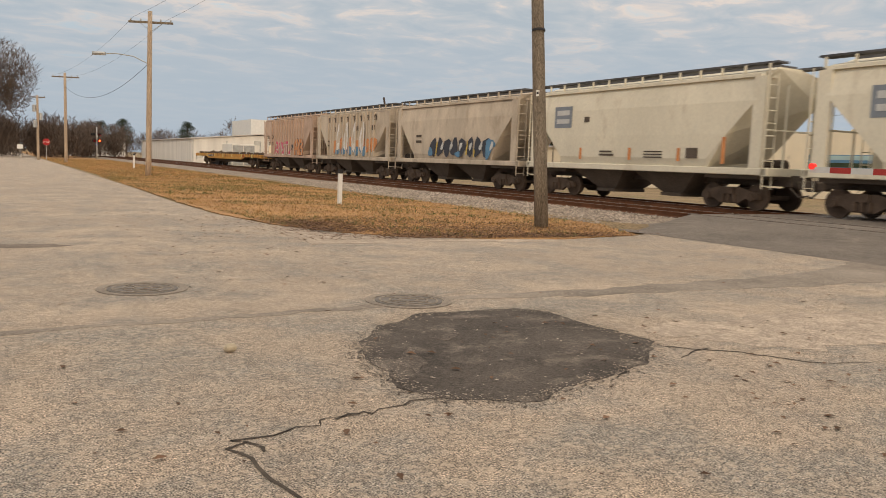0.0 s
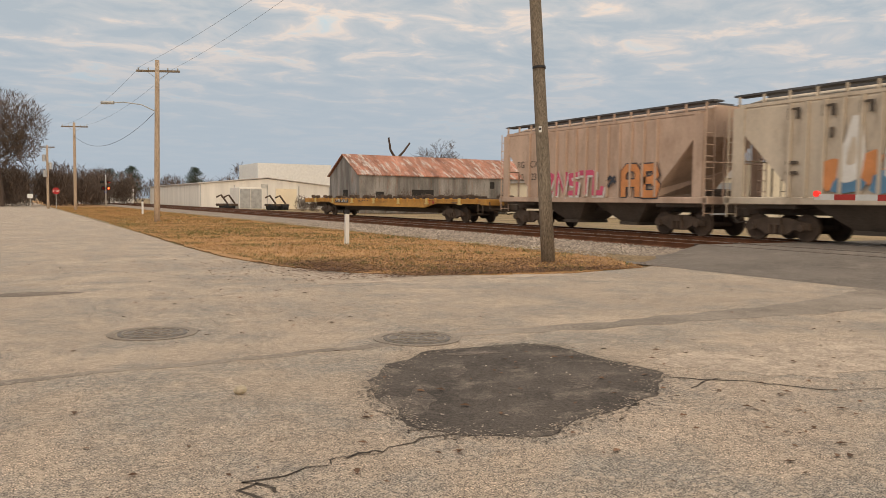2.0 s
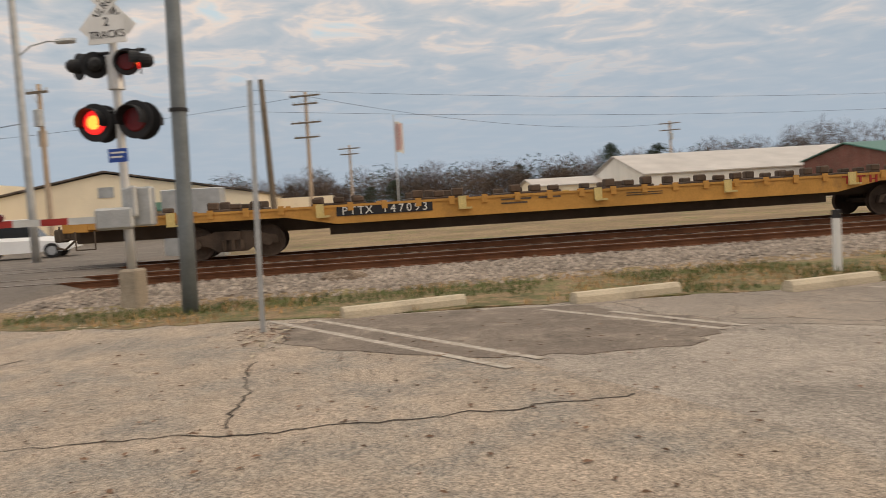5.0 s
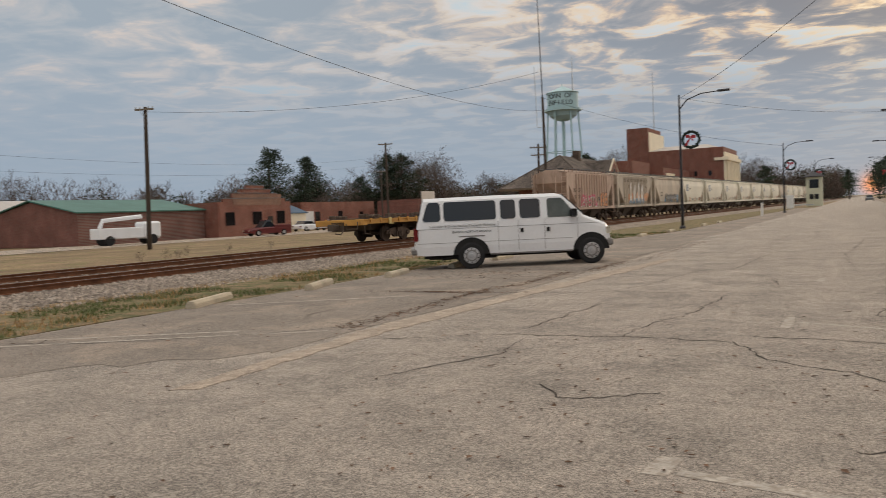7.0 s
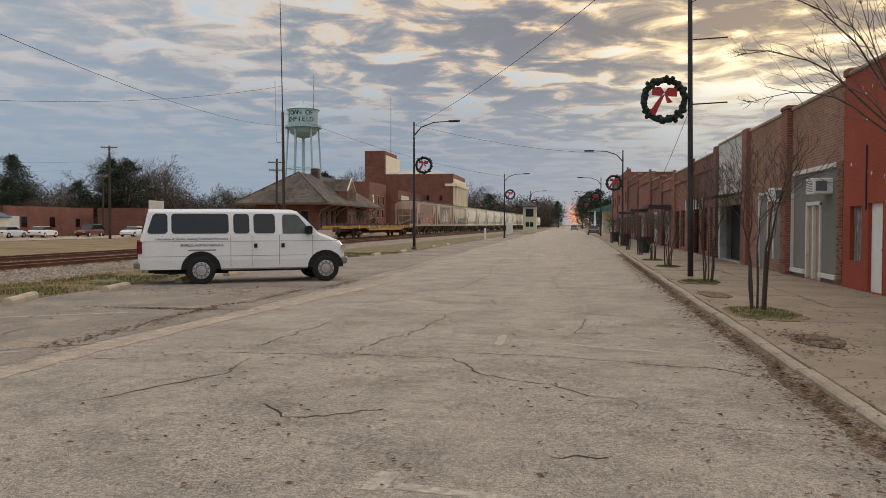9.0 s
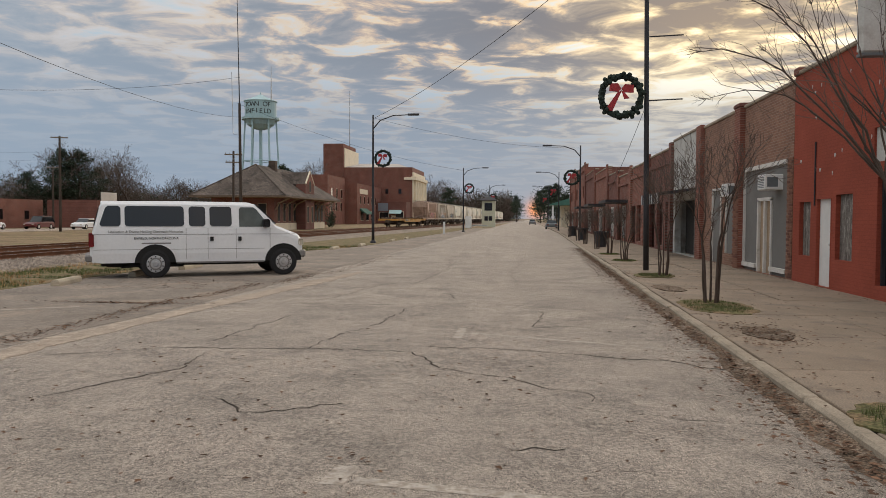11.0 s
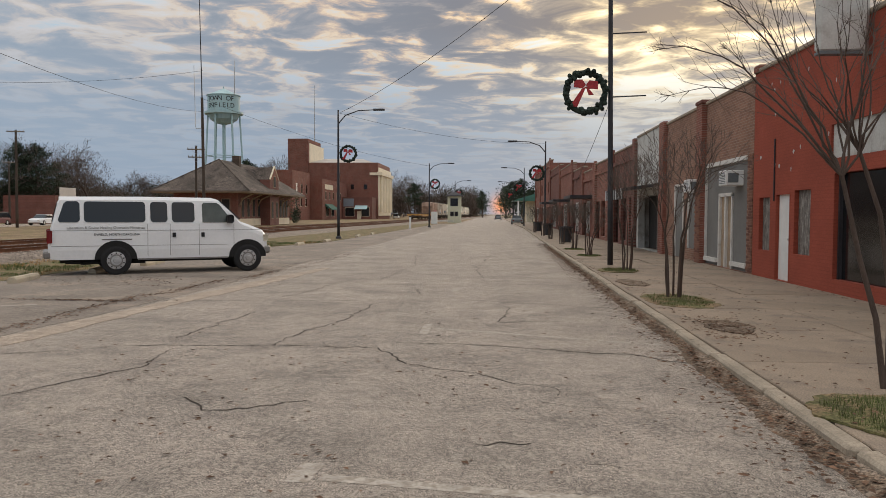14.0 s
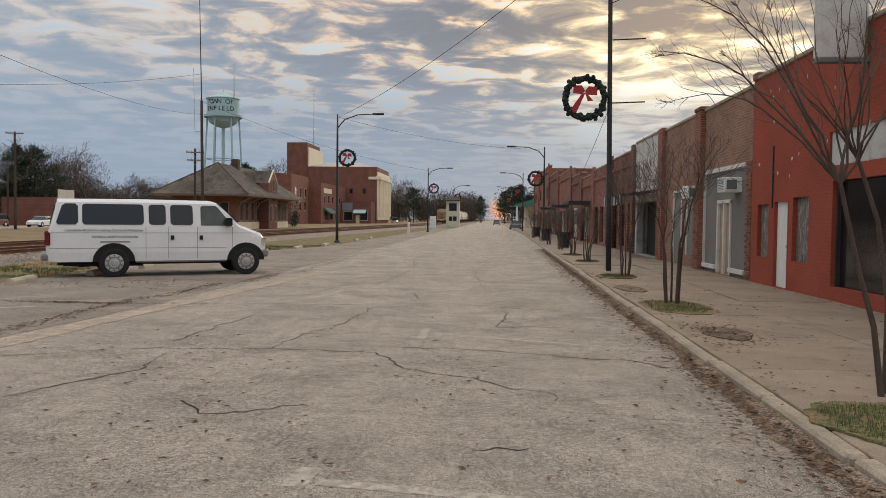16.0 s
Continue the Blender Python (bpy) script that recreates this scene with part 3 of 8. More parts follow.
k.add([(x, b, z) for (x, z), b in zip(prof, y0s)] + [(x, b - 1.1, -0.02) for (x, z), b in zip(prof, y0s)], [(i, i + 1, i + 9, i + 8) for i in range(7)])
v = [(x, y, z) for (x, z), a, b in zip(prof, y0s, y1s) for y in (a, b)]
k.add(v, [(2 * i, 2 * i + 1, 2 * i + 3, 2 * i + 2) for i in range(7)])
setting("crossing_road", k, M["crossing"], "darker asphalt ramp over the level crossing", "road")
# ballast bank with its shoulders
k = Kit()
cross = [(-12.9, -0.02), (-13.9, 0.10), (-15.4, 0.14), (-23.4, 0.14), (-24.8, 0.06), (-25.8, -0.02)]
for a, b in ((-700, -15.6), (-5.2, 900)):
    rows = [(a + (b - a) * (i / 60) ** (2 if a > -100 else 1), 0.0) for i in range(61)]
    rows = rows + [(b + 0.45, -0.05), (b + 1.3, -0.2)] if a < -100 else [(a - 1.3, -0.2), (a - 0.45, -0.05)] + rows
    k.add([(x + 0.12 * math.sin(y * 1.7) + bend(y), y, z + dz) for y, dz in rows for x, z in cross], [(j * 6 + i, j * 6 + i + 1, j * 6 + 7 + i, j * 6 + 6 + i) for j in range(62) for i in range(5)])
setting("ballast_bed", k, M["ballast"], "grey crushed stone ballast under two tracks", "ballast")
k = Kit()
r = random.Random(3)
for i in range(26000):
    near = i < 20000
    x = r.uniform(-15.9, -12.9) if i % 5 else r.uniform(-20.5, -15.9)
    y = r.uniform(-4.9, 26) if i % 2 else r.uniform(-42, -15.8)
    if not near:
        y = r.uniform(26, 60)
    z = float(np.interp(-x, [12.9, 13.9, 15.4, 23], [-0.01, 0.10, 0.14, 0.14]))
    s = r.uniform(0.025, 0.065)
    a = r.uniform(0, 6.3)
    c, d = math.cos(a) * s, math.sin(a) * s
    q = r.uniform(0.6, 1.0)
    k.add([(x + c, y + d, z), (x - d, y + c, z + s * 0.2), (x - c * q, y - d * q, z), (x + d, y - c, z + s * 0.1), (x + c * 0.2, y + d * 0.2, z + s * q)], [(0, 1, 4), (1, 2, 4), (2, 3, 4), (3, 0, 4)])
setting("ballast_stones", k, M["stone"], "loose grey ballast stones along the track shoulder", "ballast", kind="stuff")


def rail_track(cx, name):
    for side, x in (("a", cx + 0.755), ("b", cx - 0.755)):
        k = Kit()
        outline = [(-0.07, 0), (0.07, 0), (0.07, 0.015), (0.012, 0.03), (0.012, 0.115), (0.036, 0.125), (0.036, 0.155), (-0.036, 0.155), (-0.036, 0.125), (-0.012, 0.115), (-0.012, 0.03), (-0.07, 0.015)]
        run = [-700.0, 10.0] + [20.0 + 10 * i for i in range(36)] + [500.0, 900.0]
        k.loft([[(x + a + bend(y), y, RAIL - 0.155 + b) for a, b in outline] for y in run])
        ob = setting("rail", k, M["rail"], "rusty steel rail with a worn bright head", "rail")
        t = Kit().loft([[(x + a + bend(y), y, RAIL + b) for a, b in ((-0.028, -0.001), (0.028, -0.001), (0.028, 0.003), (-0.028, 0.003))] for y in run])
        part("rail_head", t, M["railtop"], ob, "bright worn rail head")
    wood = Kit().box(-1.3, 1.3, -0.115, 0.115, -0.1, 0, bevel=0.012).mesh("sleeper", [M["sleeper"]])
    bed = thing("sleeper_row", pose(cx, 0, 0), "dark creosoted wooden sleepers under the rails", "sleepers", kind="structure")
    j = 0
    y = -40.0
    while y < 62:
        if not -15.8 < y < -5.0:
            part("sleeper", wood, None, bed, at=pose(rnd.uniform(-0.04, 0.04) + bend(y), y, RAIL - 0.15, 0, 0, rnd.uniform(-1, 1)))
        y += 0.53
    return bed


rail_track(NEAR_TRACK, "near")
rail_track(FAR_TRACK, "far")
k = Kit()
for x in (NEAR_TRACK, FAR_TRACK):
    for s in (-1, 1):
        k.box(x + s * 0.755 - 0.13 * 1, x + s * 0.755 - 0.04, -15.6, -5.2, 0.2, RAIL - 0.001)
        k.box(x + s * 0.755 + 0.04, x + s * 0.755 + 0.13, -15.6, -5.2, 0.2, RAIL - 0.001)
setting("crossing_strips", k, M["patch"], "black rubber strips beside the rails in the crossing", "crossing panel")

# lawns
LAWN = ([(-12.9, -300), (-12.9, -15.4), (-11.7, -13.0), (-9.25, -12.45), (-7.6, -12.55), (-6.15, -13.2), (-5.25, -14.2), (-4.5, -16.0), (-4.05, -19), (-3.97, -24), (-4.1, -32), (-4.4, -48), (-4.1, -300)])
STRIP = ([(-12.95, -4.9), (-12.0, -5.2), (-10.9, -3.0), (-10.35, 0.25), (-10.05, 3), (-9.65, 6), (-9.75, 34), (-7.4, 45), (-6.7, 130), (-12.95, 130)])


def tufts(name, boxes, count, mat, label, h=(0.03, 0.09), seed=1, wide=0.006, clump=0.0):
    k = Kit()
    r = random.Random(seed)
    areas = [abs((b[1] - b[0]) * (b[3] - b[2])) * b[4] for b in boxes]
    for _ in range(count):
        b = r.choices(boxes, areas)[0]
        x, y = r.uniform(b[0], b[1]), r.uniform(b[2], b[3])
        if clump and noise.noise((x * clump, y * clump, seed)) < 0.0:
            continue
        if len(b) > 5 and not b[5](x, y):
            continue
        for _ in range(3):
            a, hh, lean = r.uniform(0, 6.3), r.uniform(*h), r.uniform(0.01, 0.06)
            dx, dy = math.cos(a), math.sin(a)
            px, py = x + r.uniform(-0.03, 0.03), y + r.uniform(-0.03, 0.03)
            k.add([(px - dy * wide, py + dx * wide, 0.01), (px + dy * wide, py - dx * wide, 0.01), (px + dx * lean, py + dy * lean, 0.01 + hh)], [(0, 1, 2)])
    return setting(name, k, mat, label, "grass", kind="stuff")


corner = lambda x, y: y < np.interp(-x, [3.97, 4.5, 5.25, 6.15, 7.6, 9.25, 11.7, 12.9], [-24, -16, -14.2, -13.2, -12.55, -12.45, -13, -15.4])
tufts("straw_tufts", [(-12.9, -4.0, -45, -12.5, 1, corner)], 26000, M["straw"], "short straw-coloured dormant grass", seed=2, h=(0.02, 0.06))
tufts("far_straw_tufts", [(-12.9, -4.2, -120, -45, 1)], 15000, M["straw"], "dormant grass further along the track", seed=9, h=(0.03, 0.08), wide=0.02)
tufts("far_green_tufts", [(-12.9, -4.2, -120, -24, 1)], 9000, M["blade"], "green patches in the dormant grass", seed=10, h=(0.03, 0.08), wide=0.014, clump=0.22)
tufts("green_tufts", [(-12.9, -4.0, -45, -12.5, 1, corner)], 13000, M["blade"], "scattered green winter grass", seed=4, h=(0.02, 0.07), clump=0.5)
strip = lambda x, y: x < np.interp(y, [-5.2, -3, 0.25, 3, 6, 34, 45], [-12.0, -10.9, -10.35, -10.05, -9.65, -9.75, -7.4])
tufts("strip_tufts", [(-12.9, -7.4, -5, 45, 1, strip)], 34000, M["blade"], "green grass blades beside the ballast", seed=5, h=(0.03, 0.11), clump=0.6)
tufts("strip_straw", [(-13.2, -7.4, -5, 45, 1, strip)], 12000, M["straw"], "straw grass blades beside the ballast", seed=6, h=(0.03, 0.12), clump=0.4)


def litter(name, spots, count, mat, label, size=(0.015, 0.04), seed=1, z=0.012):
    k = Kit()
    r = random.Random(seed)
    for _ in range(count):
        b = r.choice(spots)
        x, y = r.gauss(b[0], b[2]), r.uniform(b[1], b[3])
        s, a = r.uniform(*size), r.uniform(0, 6.3)
        c, d = math.cos(a) * s, math.sin(a) * s
        zz = z + r.uniform(0, 0.012)
        k.add([(x + c, y + d, zz), (x - d * 0.5, y + c * 0.5, zz + s * 0.3), (x - c, y - d, zz + 0.004), (x + d * 0.5, y - c * 0.5, zz + s * 0.15)], [(0, 1, 2), (0, 2, 3)])
    return setting(name, k, mat, label, "leaves" if mat == M["leaf"] else "grit", kind="stuff")


litter("leaf_litter", [(kerb_x(y) - o, y - 1.0, d, y + 1.0) for y in range(5, 44, 2) for o, d in ((0.12, 0.07), (0.2, 0.12), (0.3, 0.2))], 5200, M["leaf"], "dead brown leaves drifted along the kerb", seed=2, size=(0.014, 0.045), z=0.03)
litter("pavement_leaves", [(6.2, 5, 0.9, 20), (7.2, 8, 1.2, 30), (5.1, 5, 0.12, 34), (5.4, 10.4, 0.25, 12.6), (8.8, 6, 0.1, 30)], 1500, M["leaf"], "scattered dead leaves on the pavement", seed=3, z=0.112)
litter("lawn_leaves", [(-6.3, -17.5, 1.6, -13.6), (-8.5, -18, 1.8, -12.8), (-9.8, -16, 1.2, -12.9), (-5.6, -17, 0.5, -14.0), (-7.5, -15, 1.6, -12.7), (-7.2, -13.6, 1.3, -12.6), (-5.2, -16.5, 0.35, -14.2), (-9.6, -13.4, 1.0, -12.6)], 15000, M["leaf"], "brown leaves on the dormant lawn", seed=4, z=0.02)
litter("road_leaves", [(-3, -12, 4, 3), (1, 2, 3, 14), (-2.5, -20, 1.2, -8), (-7.5, 1, 1.5, 14), (-5, -6, 2.5, 2), (-6, -4, 2.2, 3), (0.5, 4.5, 2.5, 10)], 1700, M["leaf"], "small dark leaf scraps on the asphalt", seed=5, z=0.003, size=(0.012, 0.042))
litter("post_litter", [(-9.3, -0.9, 0.35, -0.2), (-8.6, -0.7, 0.3, -0.4), (-11.2, -3.4, 0.4, -2.4)], 60, M["wheelstop"], "pale stones and scraps round the sign post", seed=15, z=0.008, size=(0.02, 0.06))
litter("post_weeds", [(-9.0, -0.9, 0.35, -0.3), (-9.6, -1.0, 0.2, -0.5)], 90, M["leaf"], "dead weeds round the sign post", seed=16, z=0.012, size=(0.015, 0.045))
litter("road_grit", [(-3, -10, 3.5, 3), (1, 2, 3, 14), (-5, -10, 3, -2)], 4200, M["stone"], "pale grit on the asphalt", seed=6, z=0.001, size=(0.006, 0.019))
litter("seam_weeds", [(-4.7, 10, 0.12, 13), (-4.8, 13, 0.10, 16), (-4.5, 16, 0.12, 19.5), (-4.0, 19.5, 0.15, 23), (-5.6, 14.7, 0.7, 14.9), (-3.6, 23, 0.15, 34), (-6.4, 17.6, 1.2, 20.5)], 2600, M["leaf"], "dead weeds and leaves along the parking seam", seed=8, z=0.008, size=(0.012, 0.04))


# debris washed against the kerb
k = Kit()
rows = [4.3 + i * 0.12 for i in range(300)]
for y in rows:
    w = 0.16 + 0.16 * (0.5 + noise.noise((y * 0.5, 3, 0))) + 0.07 * noise.noise((y * 3.1, 1, 0))
    hh = 0.05 + 0.03 * noise.noise((y * 0.9, 7, 0))
    kx = kerb_x(y) + 0.02
    k.v += [(kx - w, y, -0.004), (kx - w * 0.5, y, hh * 0.5), (kx, y, hh)]
k.f += [(3 * i + j, 3 * i + j + 1, 3 * i + j + 4, 3 * i + j + 3) for i in range(299) for j in (0, 1)]
k.s += [0] * (299 * 2)
setting("gutter_debris", k, M["debris"], "brown soil and leaf debris banked in the gutter", "debris")


# patches, cracks and lines on the road
def blob(points, z, mat, name, label, jag=0.05, seed=1, cat="road patch"):
    r = random.Random(seed)
    out = []
    for i, (x, y) in enumerate(points):
        nx, ny = points[(i + 1) % len(points)]
        steps = int(min(60, max(6, math.hypot(nx - x, ny - y) / 0.07))) if jag < 0.05 else 8
        for j in range(steps):
            u = j / steps
            px, py = x + (nx - x) * u, y + (ny - y) * u
            if jag < 0.05:
                wob = [noise.noise((px * f, py * f, seed + s)) * jag * g for s in (0, 7) for f, g in ((2.2, 2.2), (9.0, 1.0))]
                out.append((px + wob[0] + wob[1] + r.uniform(-0.006, 0.006), py + wob[2] + wob[3] + r.uniform(-0.006, 0.006)))
            else:
                out.append((px + r.uniform(-jag, jag), py + r.uniform(-jag, jag)))
    k = fan(out, z)
    n = len(out)
    k.add([(x, y, z) for x, y in out] + [(x, y, z - 0.02) for x, y in out], [(i, (i + 1) % n, n + (i + 1) % n, n + i) for i in range(n)])
    return setting(name, k, mat, label, cat)


blob(LAWN, 0.007, M["lawn"], "lawn_corner", "brown dormant lawn with leaf litter at the corner", 0.07, 21, "grass")
blob(STRIP, 0.007, M["green"], "grass_strip", "patchy green and straw grass strip beside the ballast", 0.14, 22, "grass")
for spot in (((-3.9, -5.0), (-3.5, -4.75), (-3.2, -4.72), (-3.45, -4.95), (-3.8, -5.15)), ((-2.2, -5.3), (-1.95, -4.9), (-2.0, -4.6), (-2.2, -4.9)), ((-3.6, -6.2), (-3.0, -6.25), (-3.1, -6.1), (-3.5, -6.05)), ((-2.9, -5.6), (-2.5, -5.5), (-2.6, -5.42), (-2.9, -5.5))):
    blob(list(spot), 0.0045, M["worn"], "worn_spot", "paler worn spot in the black repair patch", 0.045, 31)
blob([(-1.95, -5.55), (-2.34, -6.07), (-3.05, -6.47), (-3.91, -6.38), (-4.21, -6.14), (-4.17, -5.39), (-4.21, -4.75), (-3.68, -4.31), (-3.21, -4.08), (-2.7, -3.93), (-2.29, -3.82), (-1.89, -4.03), (-1.73, -4.31), (-1.77, -4.71), (-1.81, -5.18)],
     0.0025, M["patch"], "asphalt_patch", "black asphalt repair patch with a ragged edge", 0.04)
rim = [(-1.95, -5.55), (-2.34, -6.07), (-3.05, -6.47), (-3.91, -6.38), (-4.21, -6.14), (-4.17, -5.39), (-4.21, -4.75), (-3.68, -4.31), (-3.21, -4.08), (-2.7, -3.93), (-2.29, -3.82), (-1.89, -4.03), (-1.73, -4.31), (-1.77, -4.71), (-1.81, -5.18)]
r = random.Random(41)
dark, pale = Kit(), Kit()
for i in range(2600):
    j = r.randrange(len(rim))
    (ax, ay), (bx, by), u = rim[j], rim[(j + 1) % len(rim)], r.random()
    off = abs(r.gauss(0, 0.075)) * (1 if i % 2 else -1)
    cx, cy = ax + (bx - ax) * u, ay + (by - ay) * u
    out = Vector((cx + 3.0, cy + 5.1)).normalized() * off
    x, y, q, a = cx + out.x, cy + out.y, r.uniform(0.004, 0.013), r.uniform(0, 6.28)
    pts = [(x + q * r.uniform(0.5, 1) * math.cos(a + t), y + q * r.uniform(0.5, 1) * math.sin(a + t), 0.0052) for t in (0, 1.26, 2.5, 3.8, 5.0)]
    (dark if off > 0 else pale).add(pts, [(0, 1, 2, 3, 4)])
setting("patch_crumbs", dark, M["patch"], "dark asphalt crumbs round the repair patch", "road patch", kind="stuff")
setting("patch_wear", pale, M["asphalt"], "pale worn chips along the patch edge", "road patch", kind="stuff")
blob([(-13.5, -7.6), (-11.1, -6.6), (-8.7, -6.5), (-6.65, -6.7), (-5.0, -6.8), (-3.4, -6.98), (-2.5, -6.8), (-1.25, -6.72), (-0.35, -6.7), (1.4, -6.6), (1.4, -6.72), (-0.35, -6.84), (-1.25, -6.87), (-2.5, -6.97), (-3.4, -7.2), (-5.0, -7.15), (-6.65, -7.2), (-8.7, -7.3), (-11.1, -7.8), (-13.5, -8.8)], 0.003, M["tyre_mark"], "tyre_track_band", "darker band worn by turning tyres", 0.049, 2)
blob([(-10.1, -0.5), (-8.4, -0.3), (-6.8, 1.6), (-6.6, 3.4), (-7.6, 4.4), (-9.6, 3.4), (-10.1, 1.5)], 0.007, M["oil"], "oil_stain", "dark oily stain on the parking asphalt", 0.1, 3)
blob([(-4.0, 6), (-3.75, 6.2), (-3.85, 9.8), (-3.55, 14.2), (-3.0, 19.5), (-2.7, 24), (-2.95, 24), (-3.45, 20.5), (-3.9, 15.2), (-4.3, 10.5)], 0.007, M["sand"], "sand_drift", "pale sandy seam along the parking strip", 0.04, 4)
blob([(-10.0, 3.2), (-8.0, 3.4), (-6.2, 6.5), (-4.3, 8.2), (-4.0, 20), (-4.1, 45), (-4.1, 128), (-6.6, 128), (-7.2, 45), (-9.6, 34), (-9.5, 6)], 0.005, M["lot"], "lot_surface", "darker patched asphalt of the parking strip", 0.16, 9, "parking lot")
blob([(-4.5, -5.2), (-5.0, -4.2), (-7.5, -3.6), (-9.6, -3.6), (-8.6, -4.6), (-6.5, -5.4)], 0.003, M["sand"], "sand_drift", "pale sandy wash across the asphalt", 0.15, 5)
blob([(-4.0, -12.2), (-6.5, -12.3), (-9.0, -11.9), (-9.0, -12.3), (-6.2, -13.0), (-5.0, -13.9), (-4.1, -16)], 0.004, M["sand"], "sand_drift", "pale sand along the lawn's edge", 0.1, 6)

blob([(-5.72, -3.72), (-6.0, -3.66), (-6.06, -3.12), (-5.8, -3.06)], 0.005, M["kerb"], "concrete_patch", "small pale concrete patch in the asphalt", 0.03, 7)
blob([(0.75, -12.35), (-0.1, -12.35), (-0.5, -12.55), (-0.2, -12.75), (0.5, -12.85)], 0.003, M["oil"], "oil_stain", "dark reddish oily stain on the street", 0.04, 8)



def crack(points, width=0.02, seed=1):
    r = random.Random(seed)
    pts = []
    for (x, y), (nx, ny) in zip(points, points[1:]):
        steps = max(2, int(math.hypot(nx - x, ny - y) / 0.09))
        pts += [(x + (nx - x) * i / steps + r.gauss(0, 0.022), y + (ny - y) * i / steps + r.gauss(0, 0.022)) for i in range(steps)]
    drift = [(noise.noise((x * 1.6, y * 1.6, seed)) * 0.11, noise.noise((x * 1.6, y * 1.6, seed + 9)) * 0.11) for x, y in pts]
    pts = [(x + a, y + b) for (x, y), (a, b) in zip(pts, drift)]
    k = Kit()
    v = []
    for i, (x, y) in enumerate(pts):
        a, b = pts[max(i - 1, 0)], pts[min(i + 1, len(pts) - 1)]
        d = Vector((b[0] - a[0], b[1] - a[1])).normalized()
        w = width * r.uniform(0.45, 1.0) * max(0.4, min(1.0, 1.1 + 2.0 * noise.noise((x * 0.9, y * 0.9, seed + 4))))
        zz = 0.0085 if x < -3.9 and y > 2.8 else 0.0035
        v += [(x - d.y * w, y + d.x * w, zz), (x + d.y * w, y - d.x * w, zz)]
    k.add(v, [(2 * i, 2 * i + 1, 2 * i + 3, 2 * i + 2) for i in range(len(pts) - 1)])
    return setting("crack", k, M["crack"], "thin dark crack in the asphalt", "crack")


CRACKS = ["-1.98,-4.06 -1.68,-4.06 -1.36,-3.99 -1.09,-3.90 -0.81,-3.89 -0.60,-3.84 -0.52,-3.79 -0.58,-3.57 -0.61,-3.24 -0.63,-3.0", "-1.38,-4.03 -1.24,-4.02 -1.13,-4.00 -1.09,-3.92", "-0.63,-3.81 -0.69,-3.67 -0.61,-3.59", "-4.09,-4.28 -4.56,-4.52",
          "-4.2,-4.6 -4.63,-4.29 -4.78,-4.05 -4.96,-3.74 -5.41,-3.67 -6.2,-3.4", "-5.05,-2.33 -5.24,-2.25 -5.29,-1.50 -5.10,-0.56 -5.06,0.41 -5.08,1.35 -5.14,2.44", "-5.24,-2.25 -4.57,-2.17 -3.75,-1.94", "-7.61,-0.59 -6.30,-0.51 -5.21,-0.51", "-8.87,-3.25 -7.75,-3.43 -6.6,-3.2",
          "2.66,7.45 2.85,7.30 3.33,7.29 3.73,7.18 4.34,6.96", "0.03,10.17 0.83,10.06 1.14,9.24 1.79,8.80 2.38,8.28 2.80,7.95 2.80,7.61", "0.98,10.50 1.57,10.49 2.43,10.29 3.11,10.05 3.76,9.90 4.19,9.46 4.47,9.33",
          "-3.59,9.40 -2.96,9.52 -2.48,9.94 -1.81,10.07 -0.56,10.22 0.03,10.17", "-2.3,7.2 -1.89,8.16 -1.61,8.69 -1.73,9.87", "-2.03,10.58 -1.95,11.36 -1.85,12.27 -1.78,13.48", "-0.56,10.22 -0.59,10.86 -0.37,11.57 -0.09,12.71 -0.07,13.57 0.09,15.14",
          "-1.91,15.74 -1.70,17.30 -1.46,19.20 -1.11,20.45", "-6.43,14.80 -5.77,14.81 -4.82,14.66 -3.85,14.91 -1.77,15.24 -0.68,15.22 1.23,15.82 2.54,15.24 3.55,14.76 4.60,14.41", "-0.62,7.36 -0.37,7.17 -0.26,6.94 0.13,7.08 0.38,7.25 0.67,7.32",
          "2.53,14.61 2.31,12.52 3.35,12.66", "2.01,6.10 2.62,6.13", "2.78,5.74 3.14,5.68", "0.48,17.67 0.77,16.50", "-3.9,18.5 -2.2,18.9 0.4,18.6 2.3,19.2 4.7,18.6", "-3.2,23.5 -1.0,23.2 1.4,23.9 4.6,23.3", "-0.6,20.0 -0.3,26 -0.9,32 -0.6,40", "2.0,20.0 1.7,24 2.2,33",
          "-4.1,30 -6.2,29.5 -8,30", "-8.4,23.5 -6.0,23.8 -4.2,23.2 -2.6,24.0", "-3.9,27 -1,26.6 2,27.2 4.7,26.8", "-9.3,7.5 -7.5,8.0 -5.6,9.3 -4.2,10.6", "-4.3,24 -4.0,33 -3.4,50 -2.4,72", "0.2,30 0.5,36 0.1,44 0.6,52"]
for i, text in enumerate(CRACKS):
    crack([tuple(float(c) for c in p.split(",")) for p in text.split()], (0.015 if i > 8 else 0.014), i)


def stripe(a, b, w, z=0.003, name="parking_line"):
    d = (Vector(b) - Vector(a)).normalized() * w / 2
    k = Kit().add([(a[0] - d.y, a[1] + d.x, z), (a[0] + d.y, a[1] - d.x, z), (b[0] + d.y, b[1] - d.x, z), (b[0] - d.y, b[1] + d.x, z)], [(0, 1, 2, 3)])
    return setting(name, k, M["paint"], "faded white painted parking line", "road marking")


